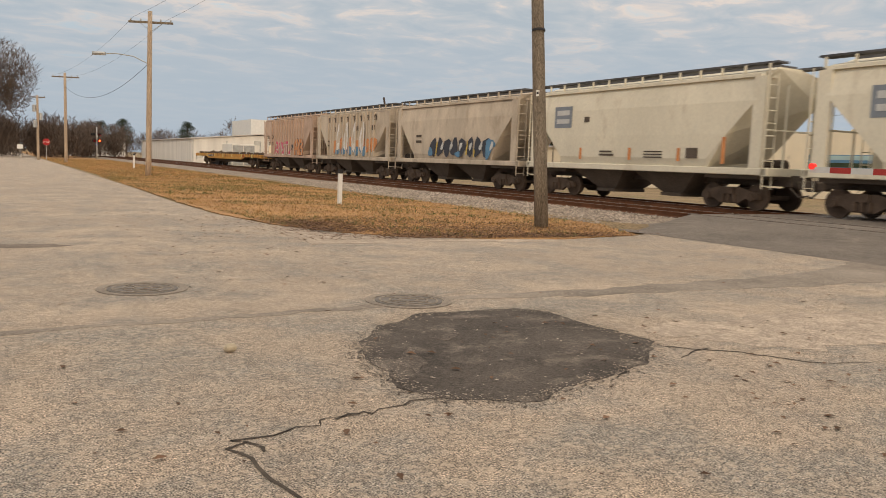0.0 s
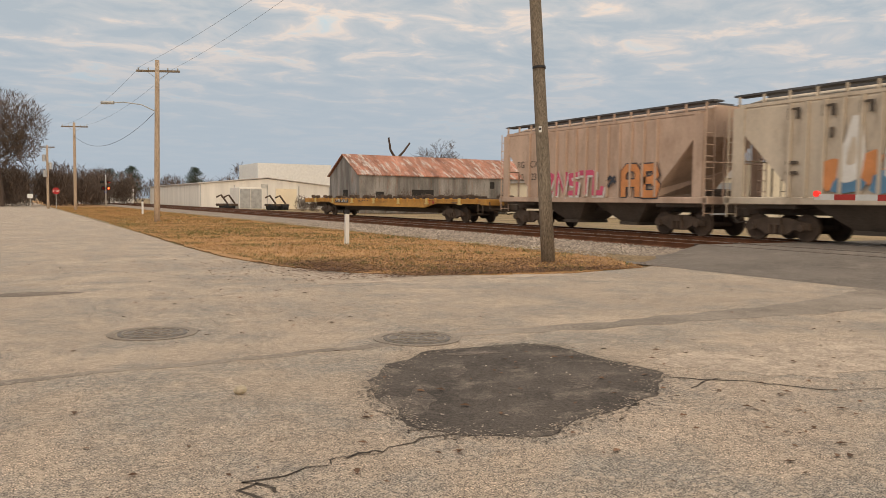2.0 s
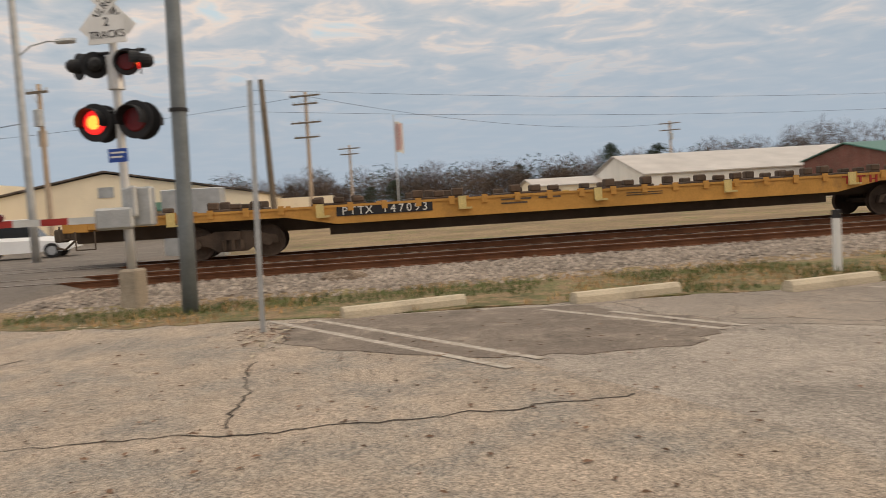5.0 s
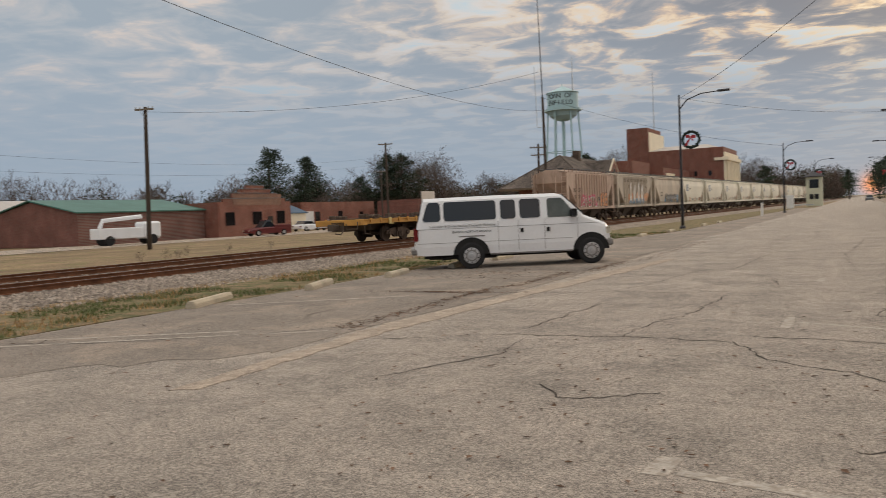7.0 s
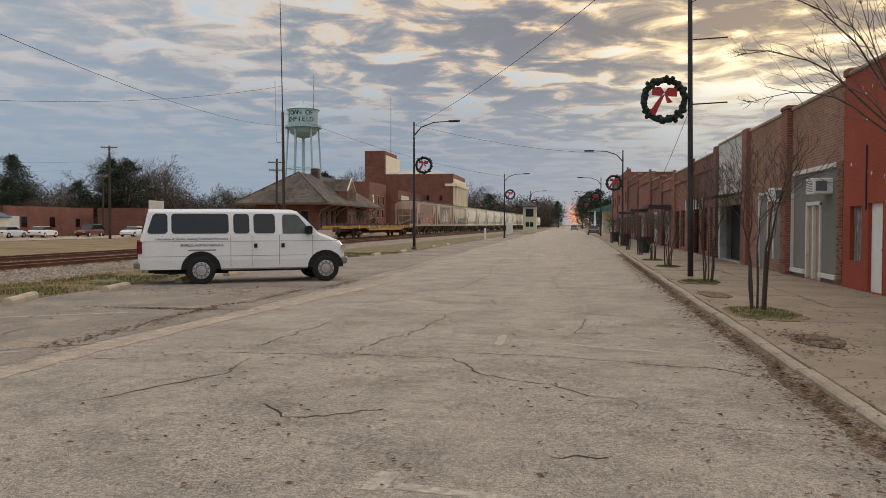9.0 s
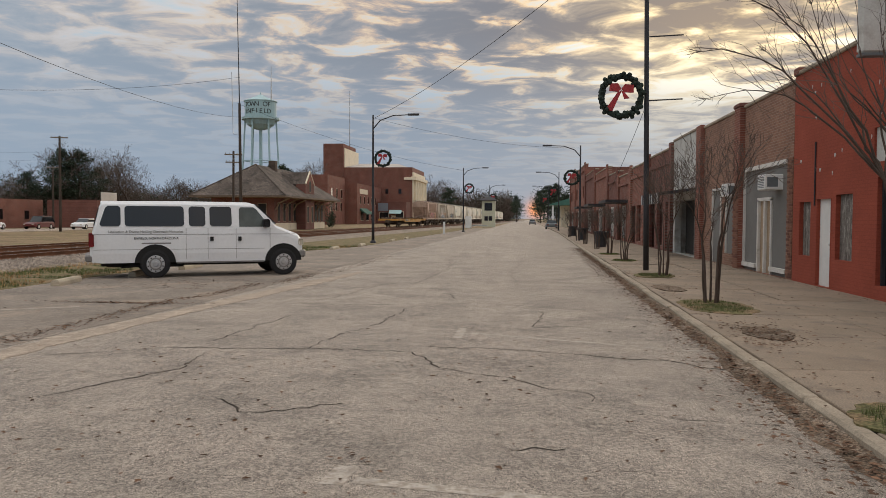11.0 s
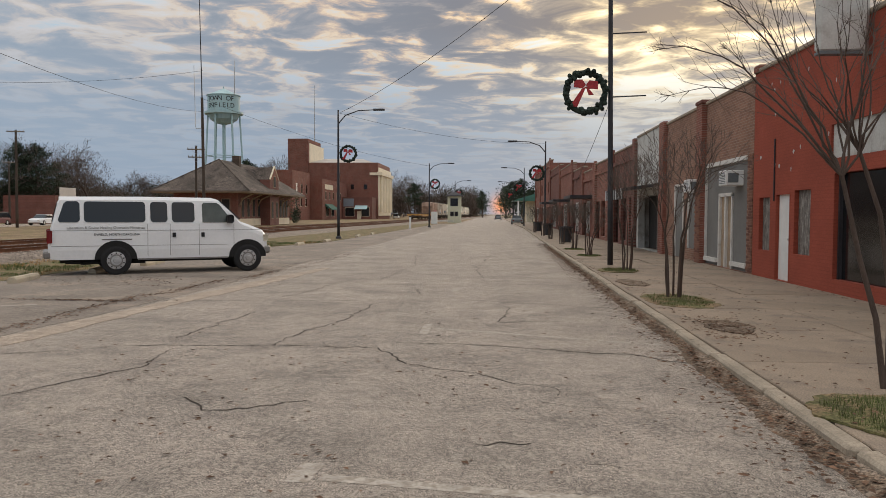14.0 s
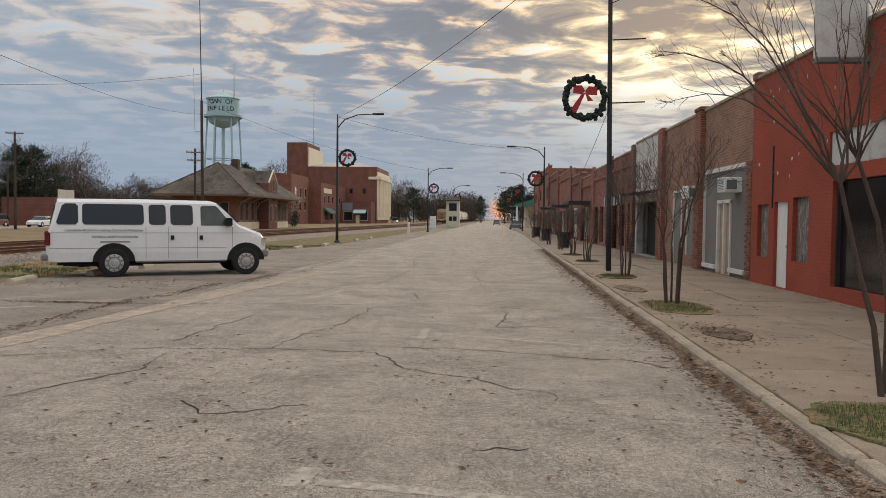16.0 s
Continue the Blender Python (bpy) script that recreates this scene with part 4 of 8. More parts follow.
for a, b, w in (((-10.38, -0.64), (-6.34, 1.72), 0.1), ((-10.22, -0.08), (-6.59, 2.07), 0.1), ((-9.54, 2.85), (-7.22, 4.15), 0.1), ((-8.92, 3.54), (-7.31, 4.41), 0.1), ((-9.2, 7.2), (-4.8, 9.75), 0.1), ((-9.0, 7.9), (-6.2, 9.4), 0.1),
                ((-9.1, 12.2), (-6.0, 14.1), 0.1), ((1.36, 11.8), (4.38, 10.62), 0.1), ((1.24, 11.25), (1.24, 12.25), 0.12), ((1.11, 5.35), (3.6, 4.95), 0.12), ((0.98, 5.25), (1.01, 5.62), 0.16), ((2.0, 17.9), (4.29, 16.52), 0.1), ((1.4, 17.2), (1.41, 18.0), 0.12), ((1.3, 22.6), (4.6, 22.1), 0.1)):
    stripe(a, b, w, 0.0075 if a[0] < -4 else 0.0024)

# kerb and pavement
curb = thing("kerb", pose(0, 0, 0), "worn pale concrete kerb stones along the pavement", "kerb", kind="structure")
stone_mesh = Kit().box(4.86, 5.02, 0.006, 1.794, -0.03, 0.135, bevel=0.025).mesh("kerb_stone", [M["kerb"]])
for i in range(48):
    part("kerb_stone", stone_mesh, None, curb, at=pose(kerb_x(4.2 + i * 1.8) - 4.86 + rnd.uniform(-0.012, 0.012), 4.2 + i * 1.8, rnd.uniform(-0.05, -0.03), rnd.uniform(-0.3, 0.3), 0, -0.83 + rnd.uniform(-0.5, 0.5)))
setting("kerb_far", Kit().box(5.82, 5.98, 90.7, 400, -0.03, 0.1), M["kerb"], "far stretch of pale concrete kerb", "kerb")
pave = thing("pavement", pose(0, 0, 0), "stained concrete slab pavement in front of the shops", "pavement", kind="structure")
slabs = [Kit().box(0, w - 0.012, 0.012, 2.388, -0.12, 0, bevel=0.008).mesh("slab", [M["concrete"]]) for w in (2.19, 2.24)]
for i in range(29):
    for j in range(2):
        part("slab", slabs[j], None, pave, at=pose(kerb_x(4.2 + i * 2.4) + 0.175 + j * 2.2, 4.2 + i * 2.4, 0.1 + rnd.uniform(-0.008, 0.008), rnd.uniform(-0.15, 0.15), rnd.uniform(-0.1, 0.1), -0.83))
setting("pavement_far", Kit().box(6.0, 9.0, 73.9, 400, -0.1, 0.095), M["concrete"], "far stretch of concrete pavement", "pavement")
setting("pavement_near", Kit().box(4.75, 9.0, -2.0, 4.15, -0.1, 0.095), M["concrete"], "near stretch of concrete pavement", "pavement")
for x, y, w, d in ((5.35, 6.75, 0.6, 0.75), (5.55, 14.9, 0.62, 1.25), (5.75, 22.6, 0.55, 0.9), (5.5, 11.6, 0.3, 0.7), (5.4, 18.6, 0.3, 0.9), (5.85, 30.4, 0.5, 0.8), (5.85, 35.8, 0.5, 0.7)):
    edge = [(x + w * math.cos(a * 0.524) * (1 + 0.25 * noise.noise((a * 1.7, y, 0))), y + d * math.sin(a * 0.524) * (1 + 0.25 * noise.noise((a * 1.7, y, 5)))) for a in range(12)]
    blob(edge, 0.113, M["green"] if w > 0.4 else M["debris"], "tree_pit", "weedy tree pit worn into the pavement" if w > 0.4 else "soil and leaves lying on the broken pavement", 0.045, int(y), "tree pit")
    if w > 0.4:
        tufts("tree_pit_grass", [(x - 0.8 * w, x + 0.8 * w, y - 0.8 * d, y + 0.8 * d, 1, lambda px, py, x=x, y=y, w=w, d=d: ((px - x) / w) ** 2 + ((py - y) / d) ** 2 < 0.75)], 900, M["blade"], "green weeds in the tree pit", seed=int(y), h=(0.12, 0.16), wide=0.009)

# ---- the train ----
def wheel_truck(parent, y):
    """A two-axle truck: side frames, bolster, springs and four wheels."""
    for s in (-1, 1):
        k = Kit()
        x = s * 1.0
        k.prism([(x - 0.07, y - 1.15, 0.36), (x - 0.07, y - 0.62, 0.36), (x - 0.07, y - 0.35, 0.2), (x - 0.07, y + 0.35, 0.2), (x - 0.07, y + 0.62, 0.36), (x - 0.07, y + 1.15, 0.36), (x - 0.07, y + 1.1, 0.56), (x - 0.07, y + 0.4, 0.72), (x - 0.07, y - 0.4, 0.72), (x - 0.07, y - 1.1, 0.56)], (0.14, 0, 0))
        for q in (-0.22, 0, 0.22):
            k.tube([(x + s * 0.09, y + q, 0.24), (x + s * 0.09, y + q, 0.5)], 0.07, 6)
        part("side_frame", k, M["truck"], parent)
    part("bolster", Kit().box(-1.15, 1.15, y - 0.2, y + 0.2, 0.5, 0.72), M["truck"], parent)
    for dy in (-0.88, 0.88):
        w = Kit()
        for s in (-1, 1):
            w.tube([(s * 0.70, y + dy, 0.42), (s * 0.84, y + dy, 0.42)], 0.42, 20)
            w.tube([(s * 0.84, y + dy, 0.42), (s * 0.90, y + dy, 0.42)], [0.36, 0.12], 16)
            w.tube([(s * 1.02, y + dy, 0.42), (s * 1.14, y + dy, 0.42)], 0.12, 8)
        w.tube([(-1, y + dy, 0.42), (1, y + dy, 0.42)], 0.08, 8)
        part("wheelset", w, M["truck"], parent)


def coupler(k, y, s):
    k.box(-0.12, 0.12, min(y, y + s * 0.55), max(y, y + s * 0.55), 0.72, 0.98, bevel=0.03)
    k.box(-0.2, 0.2, min(y + s * 0.35, y + s * 0.62), max(y + s * 0.35, y + s * 0.62), 0.68, 1.02, bevel=0.04)
    k.tube([(0.4, y, 0.75), (0.4, y + s * 0.3, 0.5), (0.25, y + s * 0.55, 0.55)], 0.03, 6)


def hopper_car(L, skin, ribs=0, marks=None, label=""):
    """A covered hopper, its middle at the origin, its rails at z 0, lying along y."""
    car = thing("hopper_car", pose(0, 0, 0), label, "freight car", "cars of the train")
    h, w = L / 2, 1.5
    # body: curved or flat sides under a low roof
    k = Kit()
    side = [(-1.42, 1.32), (-1.5, 1.6), (-1.52, 2.4), (-1.5, 3.4), (-1.42, 4.0), (-1.25, 4.28), (-0.6, 4.42), (0.6, 4.42), (1.25, 4.28), (1.42, 4.0), (1.5, 3.4), (1.52, 2.4), (1.5, 1.6), (1.42, 1.32)]
    if ribs:
        side = [(-1.46, 1.32), (-1.46, 1.6), (-1.46, 2.4), (-1.46, 3.4), (-1.46, 4.05), (-1.4, 4.2), (-0.6, 4.42), (0.6, 4.42), (1.4, 4.2), (1.46, 4.05), (1.46, 3.4), (1.46, 2.4), (1.46, 1.6), (1.46, 1.32)]
    e = h - 0.55

    def cut(z, s):   # the end slope sheet runs in under the roof
        return s * (e - max(0.0, min(1.0, (3.5 - z) / 1.9)) * 1.9) if z < 3.5 else s * e
    k.loft([[(x, cut(z, -1), z) for x, z in side], [(x, cut(z, 1), z) for x, z in side]])
    part("body", k, skin, car, smooth=False)
    for s in (-1, 1):
        part("side_sill", Kit().box(s * 1.40 - 0.08, s * 1.40 + 0.10, -h + 0.1, h - 0.1, 1.12, 1.34, 0, bevel=0.02), skin, car)
        part("eave_rail", Kit().box(s * 1.40 - 0.04, s * 1.40 + 0.07, -e, e, 4.12, 4.22, 0), skin, car)
        for y in (-h + 0.35, h - 0.75):
            part("corner_post", Kit().box(s * 1.44 - 0.05, s * 1.44 + 0.05, y, y + 0.42, 1.34, 4.12, 0), skin, car)
    for y in (-h + 0.05, h - 0.3):
        part("end_sill", Kit().box(-1.5, 1.5, y, y + 0.25, 1.1, 1.36, 0, bevel=0.02), skin, car)
    rib = Kit().box(-0.06, 0.06, -0.05, 0.05, 1.34, 4.1).mesh("rib", [skin])
    for i in range(ribs):
        y = -e + 1.9 + (2 * e - 3.8) * i / (ribs - 1)
        for s in (-1, 1):
            part("rib", rib, None, car, at=pose(s * 1.50, y, 0))
    for s in (-1, 1):
        for y in (-h + 0.2, h - 0.2):
            k = Kit()
            for dx in (0.0, -0.42):
                k.tube([(s * (1.5 + dx), y, 0.7), (s * (1.5 + dx), y, 4.2)], 0.022, 6)
            for j in range(9):
                k.tube([(s * 1.5, y, 0.8 + j * 0.38), (s * 1.08, y, 0.8 + j * 0.38)], 0.018, 5)
            part("end_ladder", k, skin, car)
    for y in (-h + 0.25, h - 0.25):
        part("end_bar", Kit().tube([(-1.4, y, 2.5), (1.4, y, 2.5)], 0.03, 6), skin, car)
        for x in (-0.55, 0.55):
            part("end_post", Kit().tube([(x, y, 1.3), (x, y, 3.9)], 0.035, 6), skin, car)
    # hopper chutes and centre sill
    bays = 3 if L > 14 else 2
    for i in range(bays):
        y = (i - (bays - 1) / 2) * (L - 5.6) / bays
        q = (L - 5.6) / bays * 0.5
        chute = part("chute", Kit().loft([[(-1.42, y - q, 1.32), (1.42, y - q, 1.32), (1.42, y + q, 1.32), (-1.42, y + q, 1.32)], [(-0.7, y - 0.45, 0.38), (0.7, y - 0.45, 0.38), (0.7, y + 0.45, 0.38), (-0.7, y + 0.45, 0.38)]]), M["hop_dark"], car, "dark dirty hopper chute")
        part("gate", Kit().box(-0.8, 0.8, y - 0.5, y + 0.5, 0.28, 0.4), M["hop_dark"], chute)
    part("centre_sill", Kit().box(-0.35, 0.35, -h, h, 0.8, 1.15), M["hop_dark"], car)
    for y in (-h + 0.5, h - 2.6):
        part("bolster_plate", Kit().box(-1.3, 1.3, y, y + 2.1, 1.0, 1.11), M["hop_dark"], car)
    for s in (-1, 1):
        k = Kit()
        coupler(k, s * h, s)
        part("coupler", k, M["hop_dark"], car)
    part("brake_cylinder", Kit().tube([(-0.6, h - 1.9, 1.45), (-0.6, h - 1.0, 1.45)], 0.2, 8), M["hop_dark"], car)
    part("roof_crown", Kit().prism([(-1.36, -e + 0.1, 4.12), (1.36, -e + 0.1, 4.12), (0.5, -e + 0.1, 4.49), (-0.5, -e + 0.1, 4.49)], (0, 2 * e - 0.2, 0)), skin, car)
    part("hatch_cover", Kit().box(-0.42, 0.42, -e + 0.2, e - 0.2, 4.44, 4.58), M["hop_roof"], car, "dark trough hatch")
    bracket = Kit().box(-0.03, 0.03, -0.025, 0.025, 4.2, 4.515).mesh("roof_bracket", [skin])
    for s in (-1, 1):
        part("running_board", Kit().box(s * 1.0 - 0.25, s * 1.0 + 0.25, -h + 0.15, h - 0.15, 4.52, 4.58), M["hop_roof"], car, "dark roof walk")
        for i in range(14):
            part("roof_bracket", bracket, None, car, at=pose(s * 1.28, -h + 0.4 + (L - 0.8) * i / 13, 0))
    wheel_truck(car, -h + 1.75)
    wheel_truck(car, h - 1.75)
    if marks:
        marks(car, h)
    return car


def spray(car, name, mat, shapes, x=1.535):
    """Painted shapes on the side: each a centre y, z, width, height and lean."""
    for y, z, w, hh, lean in shapes:
        n = 10
        ring = []
        for i in range(n):
            a = 2 * math.pi * i / n
            q = 1 + 0.18 * math.sin(3 * a + y * 5)
            ring.append((x, y + w / 2 * math.cos(a) * q + lean * math.sin(a) * hh / 2, z + hh / 2 * math.sin(a) * q))
        part(name, Kit().prism(ring, (0.006, 0, 0)), mat, car, "sprayed graffiti paint")


def bars(car, name, mat, rows, x=1.54):
    for y0, y1, z0, z1 in rows:
        part(name, Kit().box(x - 0.01, x + 0.006, y0, y1, z0, z1), mat, car, "painted marking")


def strokes(car, mat, lines, width, x):
    """Sprayed strokes: each a run of (y, z) corners."""
    for line in lines:
        k = Kit()
        d = [(Vector(b) - Vector(a)).normalized() * width / 2 for a, b in zip(line, line[1:])]
        left, right = [], []
        for i, (y, z) in enumerate(line):
            a, b = d[max(i - 1, 0)], d[min(i, len(d) - 1)]
            m = (a + b).normalized() * width / 2 / max(0.6, (a + b).length / width)
            e = b * (-0.6 if i == 0 else 0.6 if i == len(line) - 1 else 0)
            left.append((x, y + e.x - m.y, z + e.y + m.x))
            right.append((x, y + e.x + m.y, z + e.y - m.x))
        n = len(line)
        k.add(left + right, [(i, i + 1, n + i + 1, n + i) for i in range(n - 1)])
        part("graffiti", k, mat, car, "sprayed graffiti stroke")
        x += 0.0006


def marks_pink(car, h):
    r = random.Random(5)
    scrawl = [[(-2.9, 1.45), (-2.6, 2.35), (-2.1, 2.2), (-2.3, 1.85), (-2.8, 1.8), (-2.2, 1.5)], [(-1.9, 1.45), (-1.75, 2.3), (-1.35, 1.5), (-1.2, 2.3)], [(-0.5, 2.25), (-0.95, 2.2), (-0.9, 1.9), (-0.5, 1.85), (-0.55, 1.5), (-1.0, 1.5)],
              [(-0.3, 2.3), (0.45, 2.3)], [(0.05, 2.25), (0.0, 1.5)], [(0.6, 2.3), (0.55, 1.5), (1.0, 1.5), (1.05, 1.7)]]
    strokes(car, M["graf_white"], [[(y + 0.05, z - 0.05) for y, z in s] for s in scrawl], 0.27, 1.523)
    strokes(car, M["graf_pink"], scrawl, 0.2, 1.532)
    strokes(car, M["graf_dark"], [[(1.25, 1.95), (1.5, 2.1), (1.8, 1.9)], [(1.4, 1.75), (1.75, 2.1)]], 0.13, 1.53)
    blocks = [[(2.25, 1.42), (2.25, 2.25), (2.45, 2.42), (2.85, 2.42), (3.0, 2.25), (3.0, 1.42)], [(2.3, 1.85), (2.95, 1.85)], [(3.3, 1.45), (3.3, 2.4), (3.85, 2.4), (3.95, 2.15), (3.75, 1.95), (3.35, 1.93)], [(3.75, 1.95), (4.0, 1.75), (3.9, 1.45), (3.3, 1.45)]]
    strokes(car, M["graf_dark"], blocks, 0.36, 1.523)
    strokes(car, M["graf_orange"], blocks, 0.27, 1.532)
    for text, y, z in (("RG", -4.45, 2.75), ("CX", -3.45, 2.75), ("10", -4.45, 2.2), ("23", -3.45, 2.2)):
        lettering(text, 0.42, M["hop_dark"], car, Matrix(((0, 0, 1, 1.57), (1, 0, 0, y), (0, 1, 0, z), (0, 0, 0, 1))), "car_letter")


def marks_pale(car, h):
    r = random.Random(6)
    spray(car, "graffiti", M["graf_orange"], [(-2.4 + 0.9 * i, 2.0 + 0.15 * (i % 2), 1.0, 0.9, 0.2) for i in range(8)], 1.523)
    spray(car, "graffiti", M["graf_blue"], [(-2.0 + 1.1 * i, 1.72, 1.0, 0.62, 0.2) for i in range(5)], 1.53)
    spray(car, "graffiti", M["graf_white"], [(-1.9 + 1.35 * i, 2.55, 0.75, 1.9, 0.12) for i in range(4)], 1.537)
    spray(car, "graffiti", M["hop_tan"], [(-1.9 + 1.35 * i, 2.55, 0.28, 0.8, 0.12) for i in range(4)], 1.544)
    bars(car, "marking", M["hop_dark"], [(-4.0 + 1.12 * i + s, -3.88 + 1.12 * i + s, 3.62, 3.95) for i in range(8) for s in (0, 0.3)] + [(-4.0 + 1.12 * i, -3.6 + 1.12 * i, 3.88, 3.95) for i in range(8)], 1.52)
    bars(car, "marking", M["hop_dark"], [(-2.6, -2.5, 3.0, 3.3), (-2.3, -2.2, 3.0, 3.3), (1.2, 1.32, 3.0, 3.3), (1.5, 1.62, 3.0, 3.3), (3.6, 3.72, 3.0, 3.3), (3.9, 4.0, 3.0, 3.3), (-4.0, -3.6, 2.3, 2.4), (-4.0, -3.6, 2.0, 2.1)], 1.52)


def marks_blue(car, h):
    r = random.Random(7)
    spray(car, "graffiti", M["graf_dark"], [(-1.6 + 0.75 * i, 1.95, 0.72, 0.95, 0.15) for i in range(8)], 1.535)
    spray(car, "graffiti", M["graf_blue"], [(-1.9, 1.7, 0.5, 0.5, 0), (3.9, 1.9, 0.6, 1.0, 0.2), (1.0, 1.6, 0.5, 0.3, 0), (4.2, 2.1, 0.5, 0.4, 0)], 1.541)
    spray(car, "graffiti", M["graf_yellow"], [(-1.2, 1.9, 0.12, 0.8, 0.2), (1.9, 1.9, 0.12, 0.8, 0.2), (2.6, 1.7, 0.1, 0.4, 0)], 1.547)
    spray(car, "graffiti", M["greypaint"], [(-0.6 + 0.95 * i, 2.0, 0.25, 0.42, 0.4) for i in range(6)], 1.55)
    bars(car, "marking", M["hop_dark"], [(-3.6, -3.0, 2.5, 2.62), (-3.6, -3.0, 2.2, 2.32)], 1.54)


def marks_square(car, h):
    bars(car, "placard", M["placard"], [(-4.3, -3.2, 2.75, 3.6)], 1.52)
    bars(car, "marking", M["greypaint"], [(-4.15, -3.35, 3.25, 3.45), (-4.15, -3.35, 2.92, 3.1)], 1.53)
    bars(car, "marking", M["graf_orange"], [(-2.6, -2.48, 1.5, 1.95), (0.2, 0.32, 1.5, 1.95), (2.6, 2.72, 1.5, 1.95), (4.5, 4.64, 1.45, 2.3)], 1.53)
    bars(car, "marking", M["hop_dark"], [(3.0, 3.5, 1.6, 1.95), (-1.4, -0.6, 1.65, 1.72), (-1.4, -0.7, 1.78, 1.84), (1.0, 1.9, 1.6, 1.64), (1.0, 1.9, 1.7, 1.74), (1.0, 1.9, 1.8, 1.84), (-2.4, -2.1, 2.95, 3.15)], 1.53)


def flat_car():
    L = 26.9
    h = L / 2
    car = thing("flat_car", pose(0, 0, 0), "long yellow flat car with empty loading brackets on its deck", "freight car", "cars of the train")
    for s in (-1, 1):
        x = s * 1.36
        k = Kit()
        out = [(x - 0.06, -h + 0.6, 0.98), (x - 0.06, -h + 5.3, 0.98), (x - 0.06, -h + 6.6, 0.74), (x - 0.06, h - 6.6, 0.74), (x - 0.06, h - 5.3, 0.98), (x - 0.06, h - 0.6, 0.98), (x - 0.06, h - 0.6, 1.2), (x - 0.06, -h + 0.6, 1.2)]
        k.prism(out, (0.12, 0, 0))
        k.box(x - 0.09, x + 0.09, -h + 0.3, h - 0.3, 1.16, 1.22)
        part("side_sill", k, M["yellow"], car, "scuffed yellow side sill")
        part("end_beam", Kit().box(-1.42, 1.42, min(s * (h - 0.6), s * h), max(s * (h - 0.6), s * h), 0.92, 1.22, bevel=0.02), M["yellow"], car)
        k = Kit()
        coupler(k, s * h, s)
        part("coupler", k, M["deck"], car)
    part("deck", Kit().box(-1.3, 1.3, -h + 0.3, h - 0.3, 1.1, 1.2), M["deck"], car, "dark dirty deck")
    part("centre_sill", Kit().box(-0.4, 0.4, -h, h, 0.62, 1.1), M["deck"], car)
    part("belly_girder", Kit().box(-0.6, 0.6, -h + 6.4, h - 6.4, 0.45, 0.7), M["deck"], car)
    n = 30
    pocket = Kit().box(-0.03, 0.03, -0.07, 0.07, 1.06, 1.27).mesh("stake_pocket", [M["yellow"]])
    hook = Kit().box(-0.03, 0.03, -0.1, 0.1, 0.95, 1.26).box(-0.03, 0.07, -0.1, 0.24, 0.92, 0.97).mesh("tie_down", [M["paleyellow"]])
    for s in (-1, 1):
        for i in range(n):
            part("stake_pocket", pocket, None, car, at=pose(s * 1.44, -h + 0.9 + (L - 1.8) * i / (n - 1), 0))
        for i in range(7):
            part("tie_down", hook, None, car, "pale yellow tie-down bracket", at=pose(s * 1.48, (i - 3) * 3.63, 0))
    r = random.Random(9)
    for i in range(10):
        y = -h + 1.5 + (L - 3.6) * i / 9
        k = Kit()
        k.box(-1.15, 1.15, y - 0.7, y + 0.7, 1.2, 1.28, bevel=0.02)
        for s in (-1, 1):
            for q in (-0.55, 0, 0.5):
                k.box(s * 1.05 - 0.12, s * 1.05 + 0.12, y + q - 0.14, y + q + 0.14, 1.27, 1.40 + r.uniform(0, 0.1), bevel=0.03)
        part("loading_bracket", k, M["truck"], car, "dark rusty loading bracket")
    for s in (-1, 1):
        part("grab_iron", Kit().tube([(1.3, s * (h + 0.1), 1.1), (1.3, s * (h + 0.1), 0.75), (0.6, s * (h + 0.1), 0.75), (0.6, s * (h + 0.1), 1.0)], 0.025, 6), M["deck"], car)
        part("step", Kit().tube([(1.45, s * (h - 0.3), 0.95), (1.45, s * (h - 0.3), 0.5), (1.45, s * (h - 0.75), 0.5), (1.45, s * (h - 0.75), 0.95)], 0.022, 6), M["deck"], car)
    # board with the car's number, facing the street
    part("number_board", Kit().box(1.425, 1.44, -6.85, -4.4, 0.93, 1.16), M["letter"], car, "black number board")
    for i, ch in enumerate("PTTX 147093"):
        if ch != " ":
            lettering(ch, 0.285, M["wletter"], car, Matrix(((0, 0, 1, 1.443), (1, 0, 0, -5.62 + (i - 5) * 0.205), (0, 1, 0, 1.045), (0, 0, 0, 1))), "letter")
    bars(car, "marking", M["redpaint"], [(7.0, 7.3, 1.12, 1.16), (7.12, 7.18, 0.95, 1.12), (7.4, 7.7, 1.12, 1.16), (7.52, 7.58, 0.95, 1.12), (7.82, 7.88, 0.95, 1.16), (8.0, 8.06, 0.95, 1.16), (7.82, 8.06, 1.03, 1.07)], 1.43)
    bars(car, "marking", M["hop_dark"], [(-2.6, -1.8, 1.08, 1.12), (-2.6, -1.9, 0.98, 1.02), (-1.6, -1.0, 1.08, 1.12), (0.8, 1.8, 1.06, 1.08), (0.8, 1.8, 1.0, 1.02), (10.0, 10.6, 1.0, 1.05)], 1.43)
    wheel_truck(car, -h + 3.95)
    wheel_truck(car, h - 3.95)
    return car


